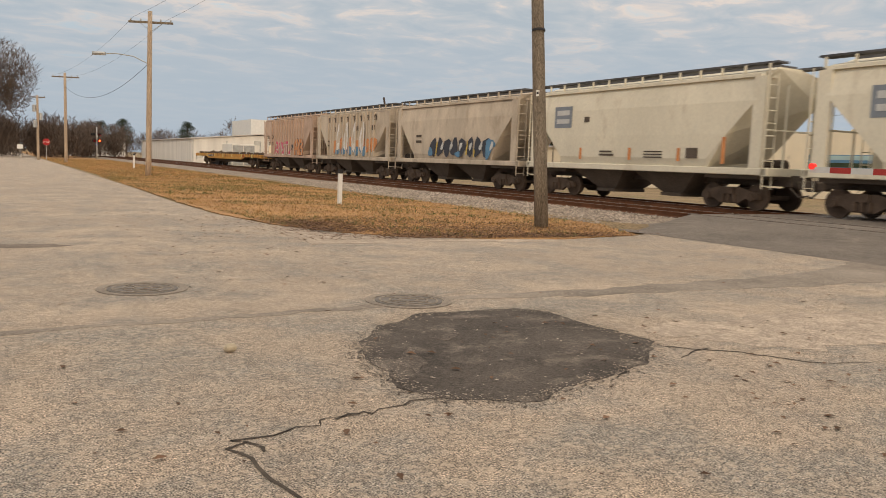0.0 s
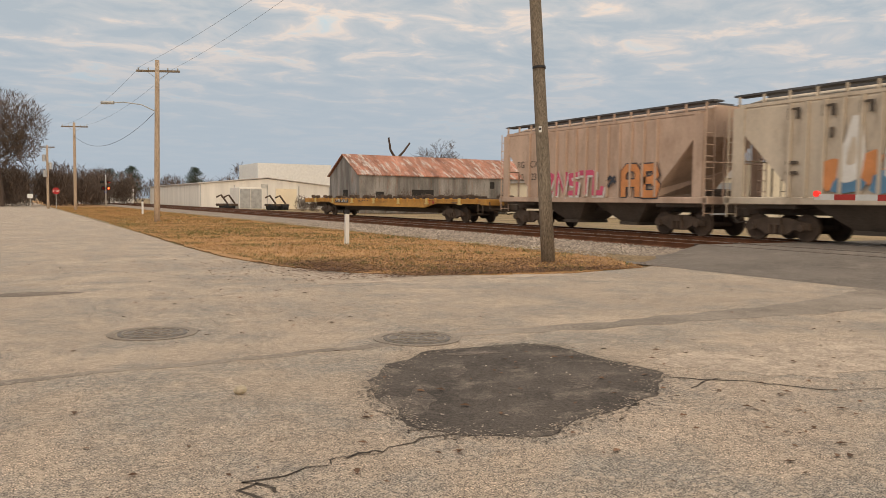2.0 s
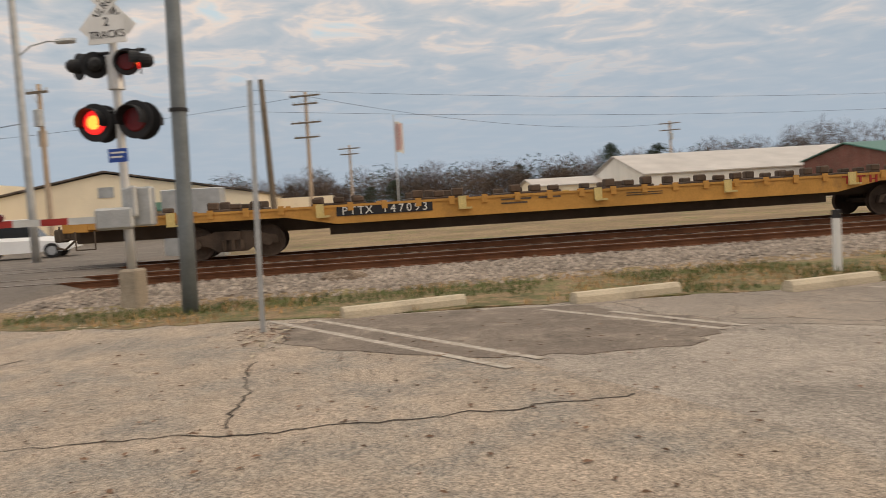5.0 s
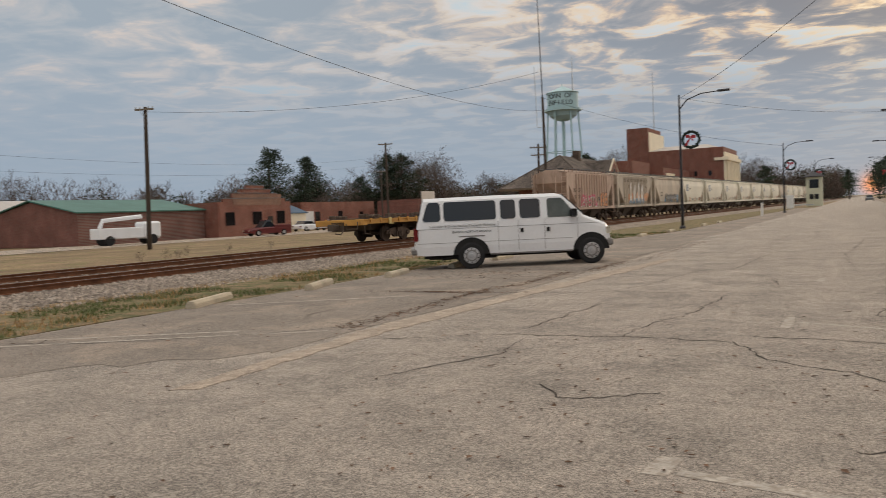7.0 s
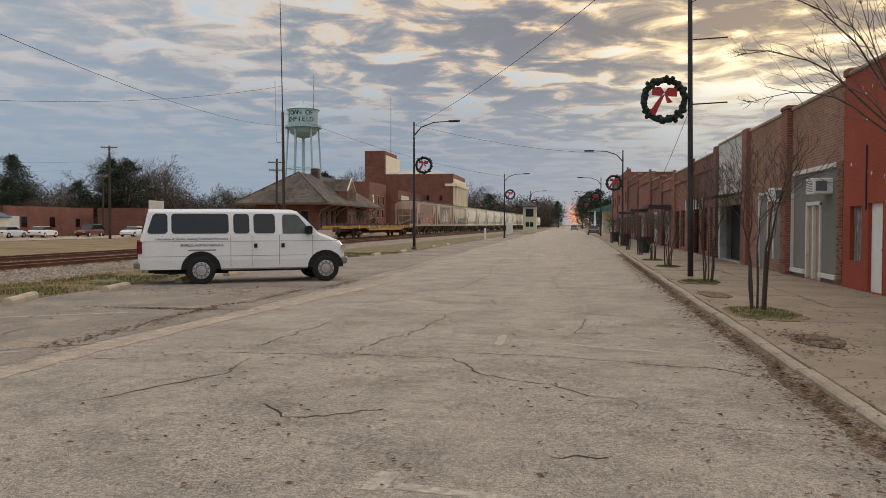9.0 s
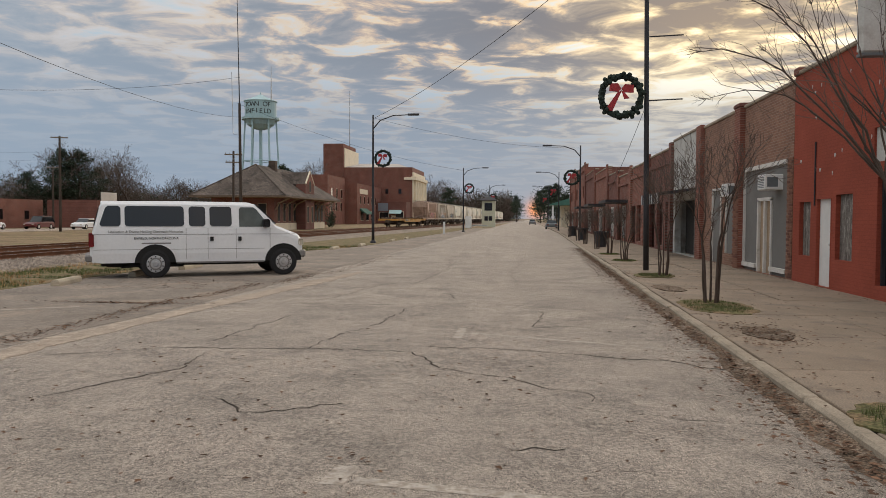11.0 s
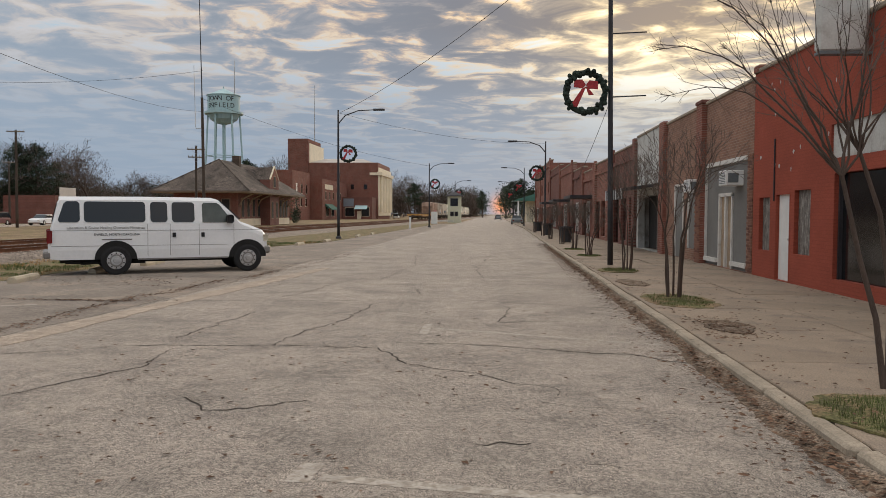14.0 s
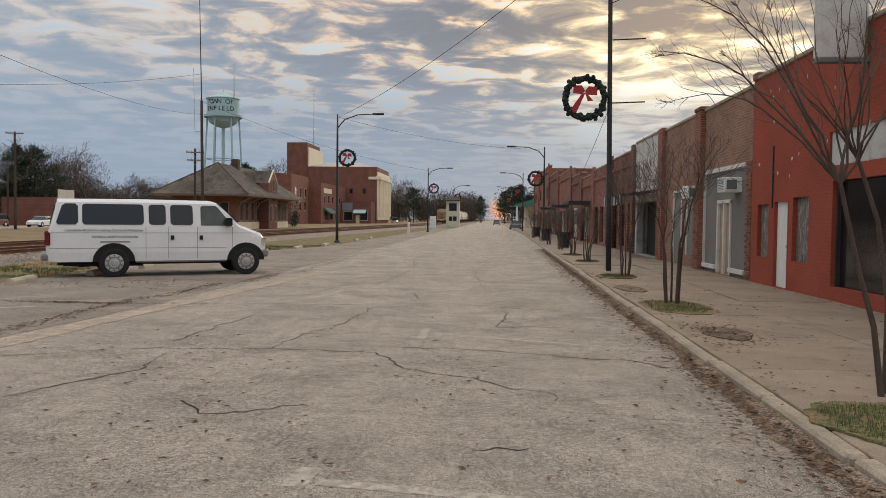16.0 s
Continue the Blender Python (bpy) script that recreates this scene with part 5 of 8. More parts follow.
TRAIN = []           # (thing, offset of its middle ahead of the tail hopper's rear end)
flat = flat_car()
TRAIN.append((flat, -1.2 - 13.45))
pink = hopper_car(12.7, M["hop_pink"], 13, marks_pink, "pinkish tan ribbed hopper car with pink graffiti")
TRAIN.append((pink, 6.35))
pale = hopper_car(12.7, M["hop_tan"], 15, marks_pale, "pale ribbed hopper car with large painted lettering and graffiti")
TRAIN.append((pale, 19.6))
blue = hopper_car(12.8, M["hop_tan"], 0, marks_blue, "dusty tan smooth-sided hopper car with blue and black graffiti")
TRAIN.append((blue, 32.9))
grey = hopper_car(12.6, M["hop_grey"], 0, marks_square, "pale grey smooth-sided hopper car with a grey placard")
TRAIN.append((grey, 46.1))
a = 53.4
for i in range(15):
    TRAIN.append((copy_thing(grey if i not in (6, 10) else blue, pose(0, 0, 0)), a + 6.35 + i * 13.3))
TAIL = [(0, -68.4), (0.5, -58.9), (1, -49.5), (1.5, -40.2), (2, -31.2), (2.5, -22.1), (3, -13.1), (3.5, -4.2), (4, 4.5), (4.5, 13.1), (5.0, 21.8), (6.0, 40.5), (7.5, 71.0), (8, 81.0), (9, 101.5), (10.5, 133.0), (11.5, 155.0), (12.5, 177.0), (14, 210.0), (16, 255.0)]

# ---- poles, signals, street furniture ----
def round_post(k, a, b, r0, r1, seg=12, n=6):
    a, b = Vector(a), Vector(b)
    k.tube([a.lerp(b, i / n) for i in range(n + 1)], [r0 + (r1 - r0) * i / n for i in range(n + 1)], seg)


def utility_pole(base, top, r, mat, label, arms=(), lamp=None, insulators=True, group="", cans=0):
    pole = thing("utility_pole", pose(*base), label, "utility pole", group)
    d = Vector(top) - Vector(base)
    k = Kit()
    round_post(k, (0, 0, -0.3), d, r, r * 0.72)
    part("pole", k, mat, pole, smooth=True)
    for z, half, yaw in arms:
        c = d * (z / d.z)
        arm = part("crossarm", Kit().box(-half, half, -0.05, 0.05, -0.06, 0.06, bevel=0.01), M["pole"], pole, at=pose(c.x, c.y - 0.0, z, 0, 0, yaw) @ pose(0, -r, 0))
        if insulators:
            for q in (-0.9, -0.45, 0.45, 0.9):
                part("insulator", Kit().tube([(q * half, 0, 0.06), (q * half, 0, 0.13), (q * half, 0, 0.2)], [0.02, 0.045, 0.03], 8), M["galv"], arm)
        for s in (-1, 1):
            part("brace", Kit().tube([(s * half * 0.5, -0.06, -0.04), (0, -0.06, -0.5)], 0.015, 5), M["galv"], arm)
    for i in range(cans):
        c = d * 0.8
        part("transformer", Kit().tube([(0.35, 0, -0.4), (0.35, 0, 0.35), (0.35, 0, 0.42)], [0.22, 0.22, 0.1], 12), M["galv"], pole, "grey transformer can", at=pose(c.x, c.y, c.z - 0.9 * i, 0, 0, 200 * i))
    if lamp:
        z, reach, yaw = lamp
        c = d * (z / d.z)
        k = Kit().tube([(0, 0, -0.5), (reach * 0.35, 0, -0.08), (reach * 0.75, 0, 0.05), (reach, 0, 0)], 0.03, 8)
        arm = part("lamp_arm", k, M["galv"], pole, at=pose(c.x, c.y, z, 0, 0, yaw))
        k = Kit().loft([[(reach - 0.1 + x, y * w, z2) for y, z2 in ((-0.16, 0), (-0.1, 0.1), (0.1, 0.1), (0.16, 0), (0.1, -0.08), (-0.1, -0.08))] for x, w in ((0, 0.5), (0.2, 1), (0.55, 1), (0.75, 0.5))])
        part("lamp_head", k, M["galv"], arm, "grey cobra lamp head")
    return pole


big = utility_pole((-10.55, -14.85, 0), (-10.67, -16.4, 11.5), 0.165, M["pole"], "weathered brown wooden utility pole standing in the corner lawn")
part("tag", Kit().box(0.0, 0.02, -0.035, 0.035, -0.07, 0.07), M["wletter"], big, "small white pole tag", at=pose(0.098, -0.318, 3.1, 0, 0, 45))
part("tag_face", Kit().box(0.02, 0.024, -0.025, 0.025, -0.02, 0.03), M["letter"], big, "dark tag figures", at=pose(0.098, -0.318, 3.1, 0, 0, 45))
part("steel_band", Kit().tube([(-0.047, -0.613, 4.55), (-0.048, -0.62, 4.6)], 0.158, 14), M["letter"], big, "dark steel band")
utility_pole((-7.0, -48.3, 0), (-7.15, -48.6, 9.4), 0.17, M["palepole"], "pale wooden utility pole with a crossarm and street lamp", [(8.8, 1.25, -25)], (6.9, 2.6, -28))
utility_pole((-5.3, -88.8, 0), (-5.3, -89, 9.0), 0.17, M["palepole"], "pale wooden utility pole beside the street", [(8.6, 1.3, -20)])
utility_pole((-3.3, -103, 0), (-3.3, -103.2, 7.4), 0.16, M["palepole"], "wooden pole with grey transformer cans", [(7.2, 0.8, -20)], cans=3)
utility_pole((-30.1, -2.0, 0), (-29.5, -2.15, 6.3), 0.14, M["pole"], "short leaning brown wooden pole beyond the tracks")
utility_pole((-60.0, -1.6, 0), (-60.0, -1.5, 10.2), 0.17, M["palepole"], "tall utility pole with four crossarms", [(9.9, 1.2, 70), (9.3, 1.0, 70), (7.9, 1.2, 70), (6.8, 1.0, 70)])
utility_pole((-85.0, 2.0, 0), (-85, 2, 8), 0.16, M["palepole"], "distant utility pole with crossarms", [(7.6, 1.2, 70), (7.0, 1.0, 70)])
utility_pole((-90.0, 40.5, 0), (-90, 40.5, 9.3), 0.17, M["palepole"], "distant utility pole with a transformer", [(9.0, 1.2, 60), (8.2, 1.2, 60)], cans=1)
utility_pole((-50.0, 83.5, 0), (-50, 83.6, 10.7), 0.16, M["darkpole"], "dark wooden utility pole beyond the tracks", [(10.5, 0.9, 20)])
utility_pole((-62, 101, 0), (-62, 101, 8.5), 0.15, M["darkpole"], "dark wooden utility pole on the far street", [(8.3, 0.8, 20)])
utility_pole((-28.5, 80, 0), (-28.3, 79.7, 8.6), 0.15, M["darkpole"], "leaning dark wooden pole before the depot", [(8.2, 0.9, 20), (7.4, 0.8, 20)])
utility_pole((-43, 40, 0), (-42, 39.5, 10), 0.17, M["darkpole"], "dark wooden pole beyond the tracks", [(9.8, 0.7, 20)])
utility_pole((-72, -64, 0), (-72, -64, 9.5), 0.16, M["palepole"], "distant utility pole behind the cream building", [(9.3, 1.2, 40)])
utility_pole((-40, -13.5, 0), (-40, -13.5, 8.2), 0.15, M["palepole"], "pale wooden pole with a transformer beyond the crossing", [(7.8, 0.6, 70)], cans=2)


def lamp_post(x, y, h, reach, mat, label, wreath_z=None, side=1, group="street lamps along the road"):
    post = thing("street_lamp", pose(x, y, 0), label, "street lamp", group)
    k = Kit()
    round_post(k, (0, 0, 0), (0, 0, h), 0.1, 0.055)
    part("post", k, mat, post, smooth=True)
    part("base_flange", Kit().tube([(0, 0, 0), (0, 0, 0.12), (0, 0, 0.2)], [0.2, 0.18, 0.1], 12), mat, post)
    s = 1 if reach > 0 else -1
    q = abs(reach)
    arm = part("arm", Kit().tube([(0, 0, h - 0.9), (s * q * 0.2, 0, h - 0.35), (s * q * 0.55, 0, h - 0.05), (s * q, 0, h)], [0.045, 0.04, 0.035, 0.03], 8), mat, post)
    part("lamp_head", Kit().loft([[(s * (q - 0.1 + a), b * w, h + c) for b, c in ((-0.13, 0), (-0.09, 0.07), (0.09, 0.07), (0.13, 0), (0.08, -0.06), (-0.08, -0.06))] for a, w in ((0, 0.5), (0.25, 1), (0.6, 0.9), (0.75, 0.5))]), mat, arm)
    return post


def wreath(x, y, z, r, yaw=0):
    w = thing("christmas_wreath", pose(x, y, z, 0, 0, yaw), "round green wreath with a red bow on a lamp post", "wreath", "wreaths along the street")
    q = random.Random(int(y))
    k = Kit()
    for i in range(16):
        a = 2 * math.pi * i / 16
        for _ in range(7):
            c = Vector((math.cos(a + q.uniform(-0.2, 0.2)) * r * q.uniform(0.8, 1.0), q.uniform(-0.1, 0.1), math.sin(a + q.uniform(-0.2, 0.2)) * r * q.uniform(0.8, 1.0)))
            k.ball(c, (r * 0.11, r * 0.11, r * 0.11), seg=5, rings=4)
    n = 20
    k.tube([(math.cos(2 * math.pi * i / n) * r * 0.9, 0, math.sin(2 * math.pi * i / n) * r * 0.9) for i in range(n + 1)], r * 0.13, 6)
    part("greenery", k, M["wreath"], w)
    for name, pts in (("bow_loop", [(0, 0.25), (0.12, 0.42), (0.42, 0.38), (0.42, 0.1), (0.1, 0.12)]), ("bow_loop", [(0, 0.25), (-0.12, 0.45), (-0.4, 0.45), (-0.42, 0.18), (-0.1, 0.14)]),
                      ("ribbon_tail", [(0.02, 0.2), (-0.14, 0.12), (-0.55, -0.5), (-0.3, -0.55)]), ("ribbon_tail", [(0, 0.2), (0.12, 0.1), (0.28, -0.1), (0.1, -0.12)])):
        part(name, Kit().prism([(a * r * 1.3, -0.1, b * r * 1.25) for a, b in pts], (0, 0.06, 0)), M["ribbon"], w, "red ribbon")
    return w


lamp_post(-7.87, 51.3, 8.4, 2.4, M["darkpost"], "dark steel street lamp with one curved arm by the parking strip")
wreath(-7.2, 51.2, 5.55, 0.55)
lamp_post(-5.5, 96, 7.8, 2.4, M["darkpost"], "dark steel street lamp further along the parking strip")
wreath(-4.8, 95.9, 5.3, 0.6)
lamp_post(-4.9, 150, 8.0, 2.4, M["darkpost"], "distant dark street lamp by the railway")
wreath(-4.2, 149.9, 5.6, 0.7)
lamp_post(6.5, 65, 7.6, -2.4, M["darkpost"], "dark steel street lamp at the kerb by the shops")
wreath(5.8, 64.9, 5.0, 0.62)
lamp_post(6.4, 105, 7.8, -2.4, M["darkpost"], "distant dark street lamp at the shop kerb")
wreath(5.7, 104.9, 5.2, 0.65)
lamp_post(6.3, 150, 7.8, -2.4, M["darkpost"], "far dark street lamp at the shop kerb")
wreath(5.6, 149.9, 5.2, 0.7)
utility_pole((-32.0, -11.4, 0), (-32.1, -11.5, 15), 0.16, M["galv"], "tall grey steel lamp pole beyond the crossing", [], (8.4, 1.7, 80))
post = thing("banner_pole", pose(5.8, 24.7, 0.12), "tall dark steel pole with banner arms beside a street tree", "street pole")
k = Kit()
round_post(k, (0, 0, 0), (-0.12, 0, 11), 0.085, 0.06)
part("pole", k, M["darkpost"], post, smooth=True)
for z in (5.1, 7.0):
    part("banner_arm", Kit().tube([(0, 0, z), (1.0, 0, z + 0.04)], 0.02, 6), M["darkpost"], post)
wreath(4.98, 24.6, 5.35, 0.66)

# crossing signal
SIG = (-13.3, -3.1, 0.30)


def crossing_signal(m, label, lit, upper=True):
    s = thing("crossing_signal", m, label, "crossing signal", "crossing signals")
    part("concrete_base", Kit().box(-0.17, 0.17, -0.17, 0.17, -0.4, 0.36, bevel=0.04), M["kerb"], s, "pale concrete footing")
    k = Kit()
    round_post(k, (0, 0, 0.2), (0, 0, 4.8), 0.075, 0.065)
    part("mast", k, M["silver"], s, "dull silver mast", smooth=True)
    for dy, facing, on in ((-0.36, 1, lit == 0), (0.36, 1, lit == 1), (-0.36, -1, False), (0.36, -1, False)):
        lamp_unit(s, (facing * 0.12, dy, 2.78), 0 if facing > 0 else 180, on)
    part("crossbar", Kit().tube([(0, -0.4, 2.95), (0, 0.4, 2.95)], 0.03, 8), M["black"], s)
    for dy, yaw, on in ((-0.62, 150, False), (-0.32, 215, False), (0.25, 20, False), (0.5, -60, True)) if upper else ():
        lamp_unit(s, (0.05, dy, 3.72), yaw, on, 0.7)
    if upper:
        part("crossbar", Kit().tube([(0, -0.65, 3.9), (0, 0.55, 3.9)], 0.028, 8), M["black"], s)
    part("collar", Kit().tube([(0, 0, 3.3), (0, 0, 3.85)], 0.13, 10), M["silver"], s)
    part("small_sign", Kit().box(0.07, 0.085, -0.2, 0.14, 2.12, 2.34), M["bluesign"], s, "small blue notice")
    part("notice_text", Kit().box(0.086, 0.09, -0.16, 0.1, 2.26, 2.29), M["wletter"], s, "line of unreadable white text")
    part("notice_text", Kit().box(0.086, 0.09, -0.16, 0.06, 2.19, 2.22), M["wletter"], s, "line of unreadable white text")
    return s


def lamp_unit(s, at, yaw, on, q=1.0):
    """A round lamp with its black backing disc and hood, facing +x before the turn."""
    m = pose(*at, 0, 0, yaw)
    disc = part("backing_disc", Kit().tube([(0, 0, 0), (0.02, 0, 0)], 0.31 * q, 24), M["black"], s, "black round backing disc", at=m)
    part("lamp_body", Kit().tube([(-0.28 * q, 0, 0), (-0.2 * q, 0, 0), (0, 0, 0)], [0.08 * q, 0.15 * q, 0.17 * q], 14), M["black"], disc)
    part("lens", Kit().tube([(0.02, 0, 0), (0.05, 0, 0)], [0.2 * q, 0.18 * q], 24), M["redlit"] if on else M["redlens"], disc, "glowing red lens" if on else "unlit dark red lens")
    if on:
        part("led_disc", Kit().tube([(0.051, 0, 0), (0.056, 0, 0)], 0.115 * q, 20), M["amberlit"], disc, "bright lit lamp core")
    n = 14
    ring = lambda x, r: [(x, r * math.cos(math.radians(-20 + 220 * i / n)), r * math.sin(math.radians(-20 + 220 * i / n))) for i in range(n + 1)]
    k = Kit()
    k.loft([ring(0.02, 0.205 * q), ring(0.24 * q, 0.21 * q), ring(0.24 * q, 0.225 * q), ring(0.02, 0.22 * q)], caps=False, closed=False)
    part("hood", k, M["black"], disc, "black lamp hood")


signal = crossing_signal(pose(*SIG, 0, 0, -18), "silver crossing signal mast with red lamps and a crossbuck", 0)
cb = part("crossbuck", Kit(), [M["white"]], signal, "white crossbuck sign", at=pose(0.1, 0, 4.64))
for a in (45, -45):
    board = part("blade", Kit().box(0, 0.012, -0.6, 0.6, -0.115, 0.115, bevel=0.004), M["white"], cb, at=pose(0.015 if a > 0 else 0.0, 0, 0, a, 0, 0))
    lettering("RAILROAD" if a > 0 else "CROSSING", 0.17, M["letter"], board, Matrix(((0, 0, 1, 0.016), (1, 0, 0, 0), (0, 1, 0, 0), (0, 0, 0, 1))))
plate = part("tracks_plate", Kit().box(0.03, 0.042, -0.34, 0.34, -0.62, -0.18, bevel=0.004), M["white"], cb, "white plate below the crossbuck")
for text, z, size in (("2", -0.28, 0.2), ("TRACKS", -0.48, 0.17)):
    lettering(text, size, M["letter"], plate, Matrix(((0, 0, 1, 0.046), (1, 0, 0, 0), (0, 1, 0, z), (0, 0, 0, 1))))
gate = thing("crossing_gate", pose(SIG[0] + 0.15, SIG[1], 0), "lowered crossing gate with a red and white striped arm", "crossing gate")
part("mechanism_box", Kit().box(-0.35, -0.05, -0.05, 0.42, 1.35, 2.0, bevel=0.03), M["galv"], gate, "grey gate mechanism box")
part("counterweight", Kit().box(0.0, 0.12, -0.45, 0.15, 1.32, 1.68, bevel=0.05), M["galv"], gate, "grey counterweight arm")
part("counterweight", Kit().box(0.0, 0.1, 0.1, 0.22, 1.5, 2.02, bevel=0.03), M["galv"], gate, "grey counterweight arm")
z = 1.50
for i in range(15):
    y0 = -0.45 - i * 0.42
    part("arm_segment", Kit().box(0.03, 0.07, y0 - 0.42, y0, z - 0.055 + i * 0.004, z + 0.055 + i * 0.004), M["redpaint"] if i % 2 else M["greypaint"], gate, "red band" if i % 2 else "white band")
for y, on in ((-6.7, True), (-4.6, True), (-1.9, False)):
    lamp = part("arm_lamp", Kit().tube([(0.02, y, z + 0.12), (0.10, y, z + 0.12)], 0.06, 12), M["redlit"] if on else M["redlens"], gate, "small red arm lamp")
    part("lamp_bracket", Kit().box(0.04, 0.06, y - 0.02, y + 0.02, z + 0.04, z + 0.14), M["black"], lamp)
far_signal = crossing_signal(pose(-27, -16.1, 0.2, 0, 0, 22), "crossing signal mast beyond the tracks, one red lamp lit", 0, False)
fcb = part("crossbuck", Kit(), [M["white"]], far_signal, "white crossbuck seen from behind", at=pose(0.1, 0, 4.9))
for a in (45, -45):
    part("blade", Kit().box(0, 0.012, -0.6, 0.6, -0.115, 0.115, bevel=0.004), M["galv"], fcb, at=pose(0, 0, 0, 0, 0, 60) @ pose(0.0, 0, 0, a, 0, 0))
part("bell", Kit().box(-0.1, 0.1, -0.1, 0.1, 4.45, 5.4, bevel=0.03), M["silver"], far_signal)
third = crossing_signal(pose(-12.0, -128, 0, 0, 0, 95), "distant crossing signal with a lit red lamp down the street", 1)
steel = thing("steel_post", pose(-12.12, -2.0, 0), "plain grey-green steel post in the grass strip", "steel post")
k = Kit()
round_post(k, (0, 0, -0.2), (0.0, 0.19, 9), 0.125, 0.10, 16)
part("post", k, M["steel"], steel, smooth=True)
part("clamp", Kit().tube([(0.0, 0.064, 3.05), (0.0, 0.065, 3.1)], 0.14, 14), M["black"], steel)
sign = thing("sign_post", pose(-9.52, -0.67, 0, -1.2), "thin galvanised sign post at the edge of the parking strip", "sign post")
part("post", Kit().box(-0.025, 0.025, -0.03, 0.03, -0.2, 3.05), M["galv"], sign)


def marker_post(x, y, h, r, label):
    p = thing("marker_post", pose(x, y, 0), label, "marker post", "white marker posts")
    part("post", Kit().box(-r, r, -r, r, -0.1, h, bevel=0.01), M["white"], p)
    part("cap", Kit().box(-r * 1.02, r * 1.02, -r * 1.02, r * 1.02, h - 0.12, h + 0.01), M["letter"], p, "dark cap")


marker_post(-8.78, -23.05, 1.08, 0.06, "white plastic marker post in the lawn")
marker_post(-11.05, 8.0, 0.95, 0.05, "thick white marker post by the ballast")
marker_post(-9.2, -70, 1.2, 0.07, "distant white marker post near the track")
marker_post(-6.6, 84, 1.4, 0.1, "distant white marker post near the parking strip")
stop = thing("stop_sign", pose(-4.2, -104, 0), "red octagonal stop sign on a post", "road sign")
part("post", Kit().box(-0.03, 0.03, -0.03, 0.03, 0, 2.4), M["galv"], stop)
plate = part("plate", Kit().prism([(0.42 * math.cos(math.radians(22.5 + 45 * i)), 0.04, 2.1 + 0.42 * math.sin(math.radians(22.5 + 45 * i))) for i in range(8)], (0, 0.02, 0)), M["stop"], stop)
lettering("STOP", 0.3, M["wletter"], plate, pose(0, 0.065, 2.1, 90, 0, 180))
notice = thing("sign_post", pose(-1.5, -106, 0), "small white sign on a thin post", "road sign")
part("post", Kit().box(-0.03, 0.03, -0.03, 0.03, 0, 1.6), M["galv"], notice)
part("plate", Kit().box(-0.3, 0.3, 0.04, 0.06, 1.2, 1.7), M["white"], notice)
# wheel stops
for x, y, yaw, l in ((-10.4, 1.15, 14, 1.75), (-9.98, 4.15, 10, 1.6), (-9.5, 6.85, 12, 1.5), (-9.75, 12.4, 20, 1.8), (-9.45, 15.7, 20, 1.7), (-9.15, 18.8, 12, 1.5), (-8.8, 21.8, 12, 1.5), (-8.7, 25, 5, 1.7), (-8.6, 31, 4, 1.7), (-8.3, 36, 4, 1.7), (-7.9, 41, 3, 1.7), (-7.5, 46, 3, 1.7), (-7.4, 56, 3, 1.7), (-7.3, 62, 3, 1.7)):
    st = thing("wheel_stop", pose(x, y, 0.0, 0, 0, yaw), "weathered concrete wheel stop at the grass edge", "wheel stop", "wheel stops along the parking strip")
    part("block", Kit().loft([[(-0.11, q, 0.0), (0.11, q, 0.0), (0.10, q, 0.09), (0.06, q, 0.145), (-0.06, q, 0.145), (-0.10, q, 0.09)] for q in (-l / 2, -l / 2 + 0.03, l / 2 - 0.03, l / 2)]), M["wheelstop"], st)


def manhole(x, y):
    m = thing("manhole_cover", pose(x, y, 0.004), "worn cast iron manhole cover set in the asphalt", "manhole cover", "manhole covers")
    n = 32
    ring = lambda r, z: [(r * math.cos(2 * math.pi * i / n), r * math.sin(2 * math.pi * i / n), z) for i in range(n)]
    part("frame", Kit().loft([ring(0.44, -0.02), ring(0.44, 0.004), ring(0.36, 0.004), ring(0.355, -0.02)], caps=False), M["tyre_mark"], m, "worn asphalt collar")
    part("lid", Kit().loft([ring(0.34, -0.03), ring(0.34, 0.003)]), M["iron"], m)
    for r in (0.1, 0.2, 0.3):
        part("raised_ring", Kit().loft([ring(r, 0.002), ring(r, 0.009), ring(r - 0.02, 0.009), ring(r - 0.02, 0.002)], caps=False), M["tyre_mark"], m)
    for i in range(6):
        part("raised_bar", Kit().box(0.1, 0.3, -0.012, 0.012, 0.002, 0.009), M["tyre_mark"], m, at=pose(0, 0, 0, 0, 0, 60 * i))


manhole(-3.14, -7.08)
manhole(-0.82, -8.48)
stone = thing("stone", pose(-0.98, -5.6, 0.02), "small pale stone lying on the asphalt", "stone")
part("stone", Kit().ball((0, 0, 0.01), (0.05, 0.035, 0.035), seg=7, rings=5), M["wheelstop"], stone)

# ---- wires ----
def wire(a, b, sag, r=0.012, n=14):
    a, b = Vector(a), Vector(b)
    pts = [a.lerp(b, i / n) - Vector((0, 0, sag * 4 * (i / n) * (1 - i / n))) for i in range(n + 1)]
    w = thing("cable", pose(0, 0, 0), "thin dark overhead cable slung between poles", "cable", "overhead cables")
    part("strand", Kit().tube(pts, r, 5), M["wire"], w)


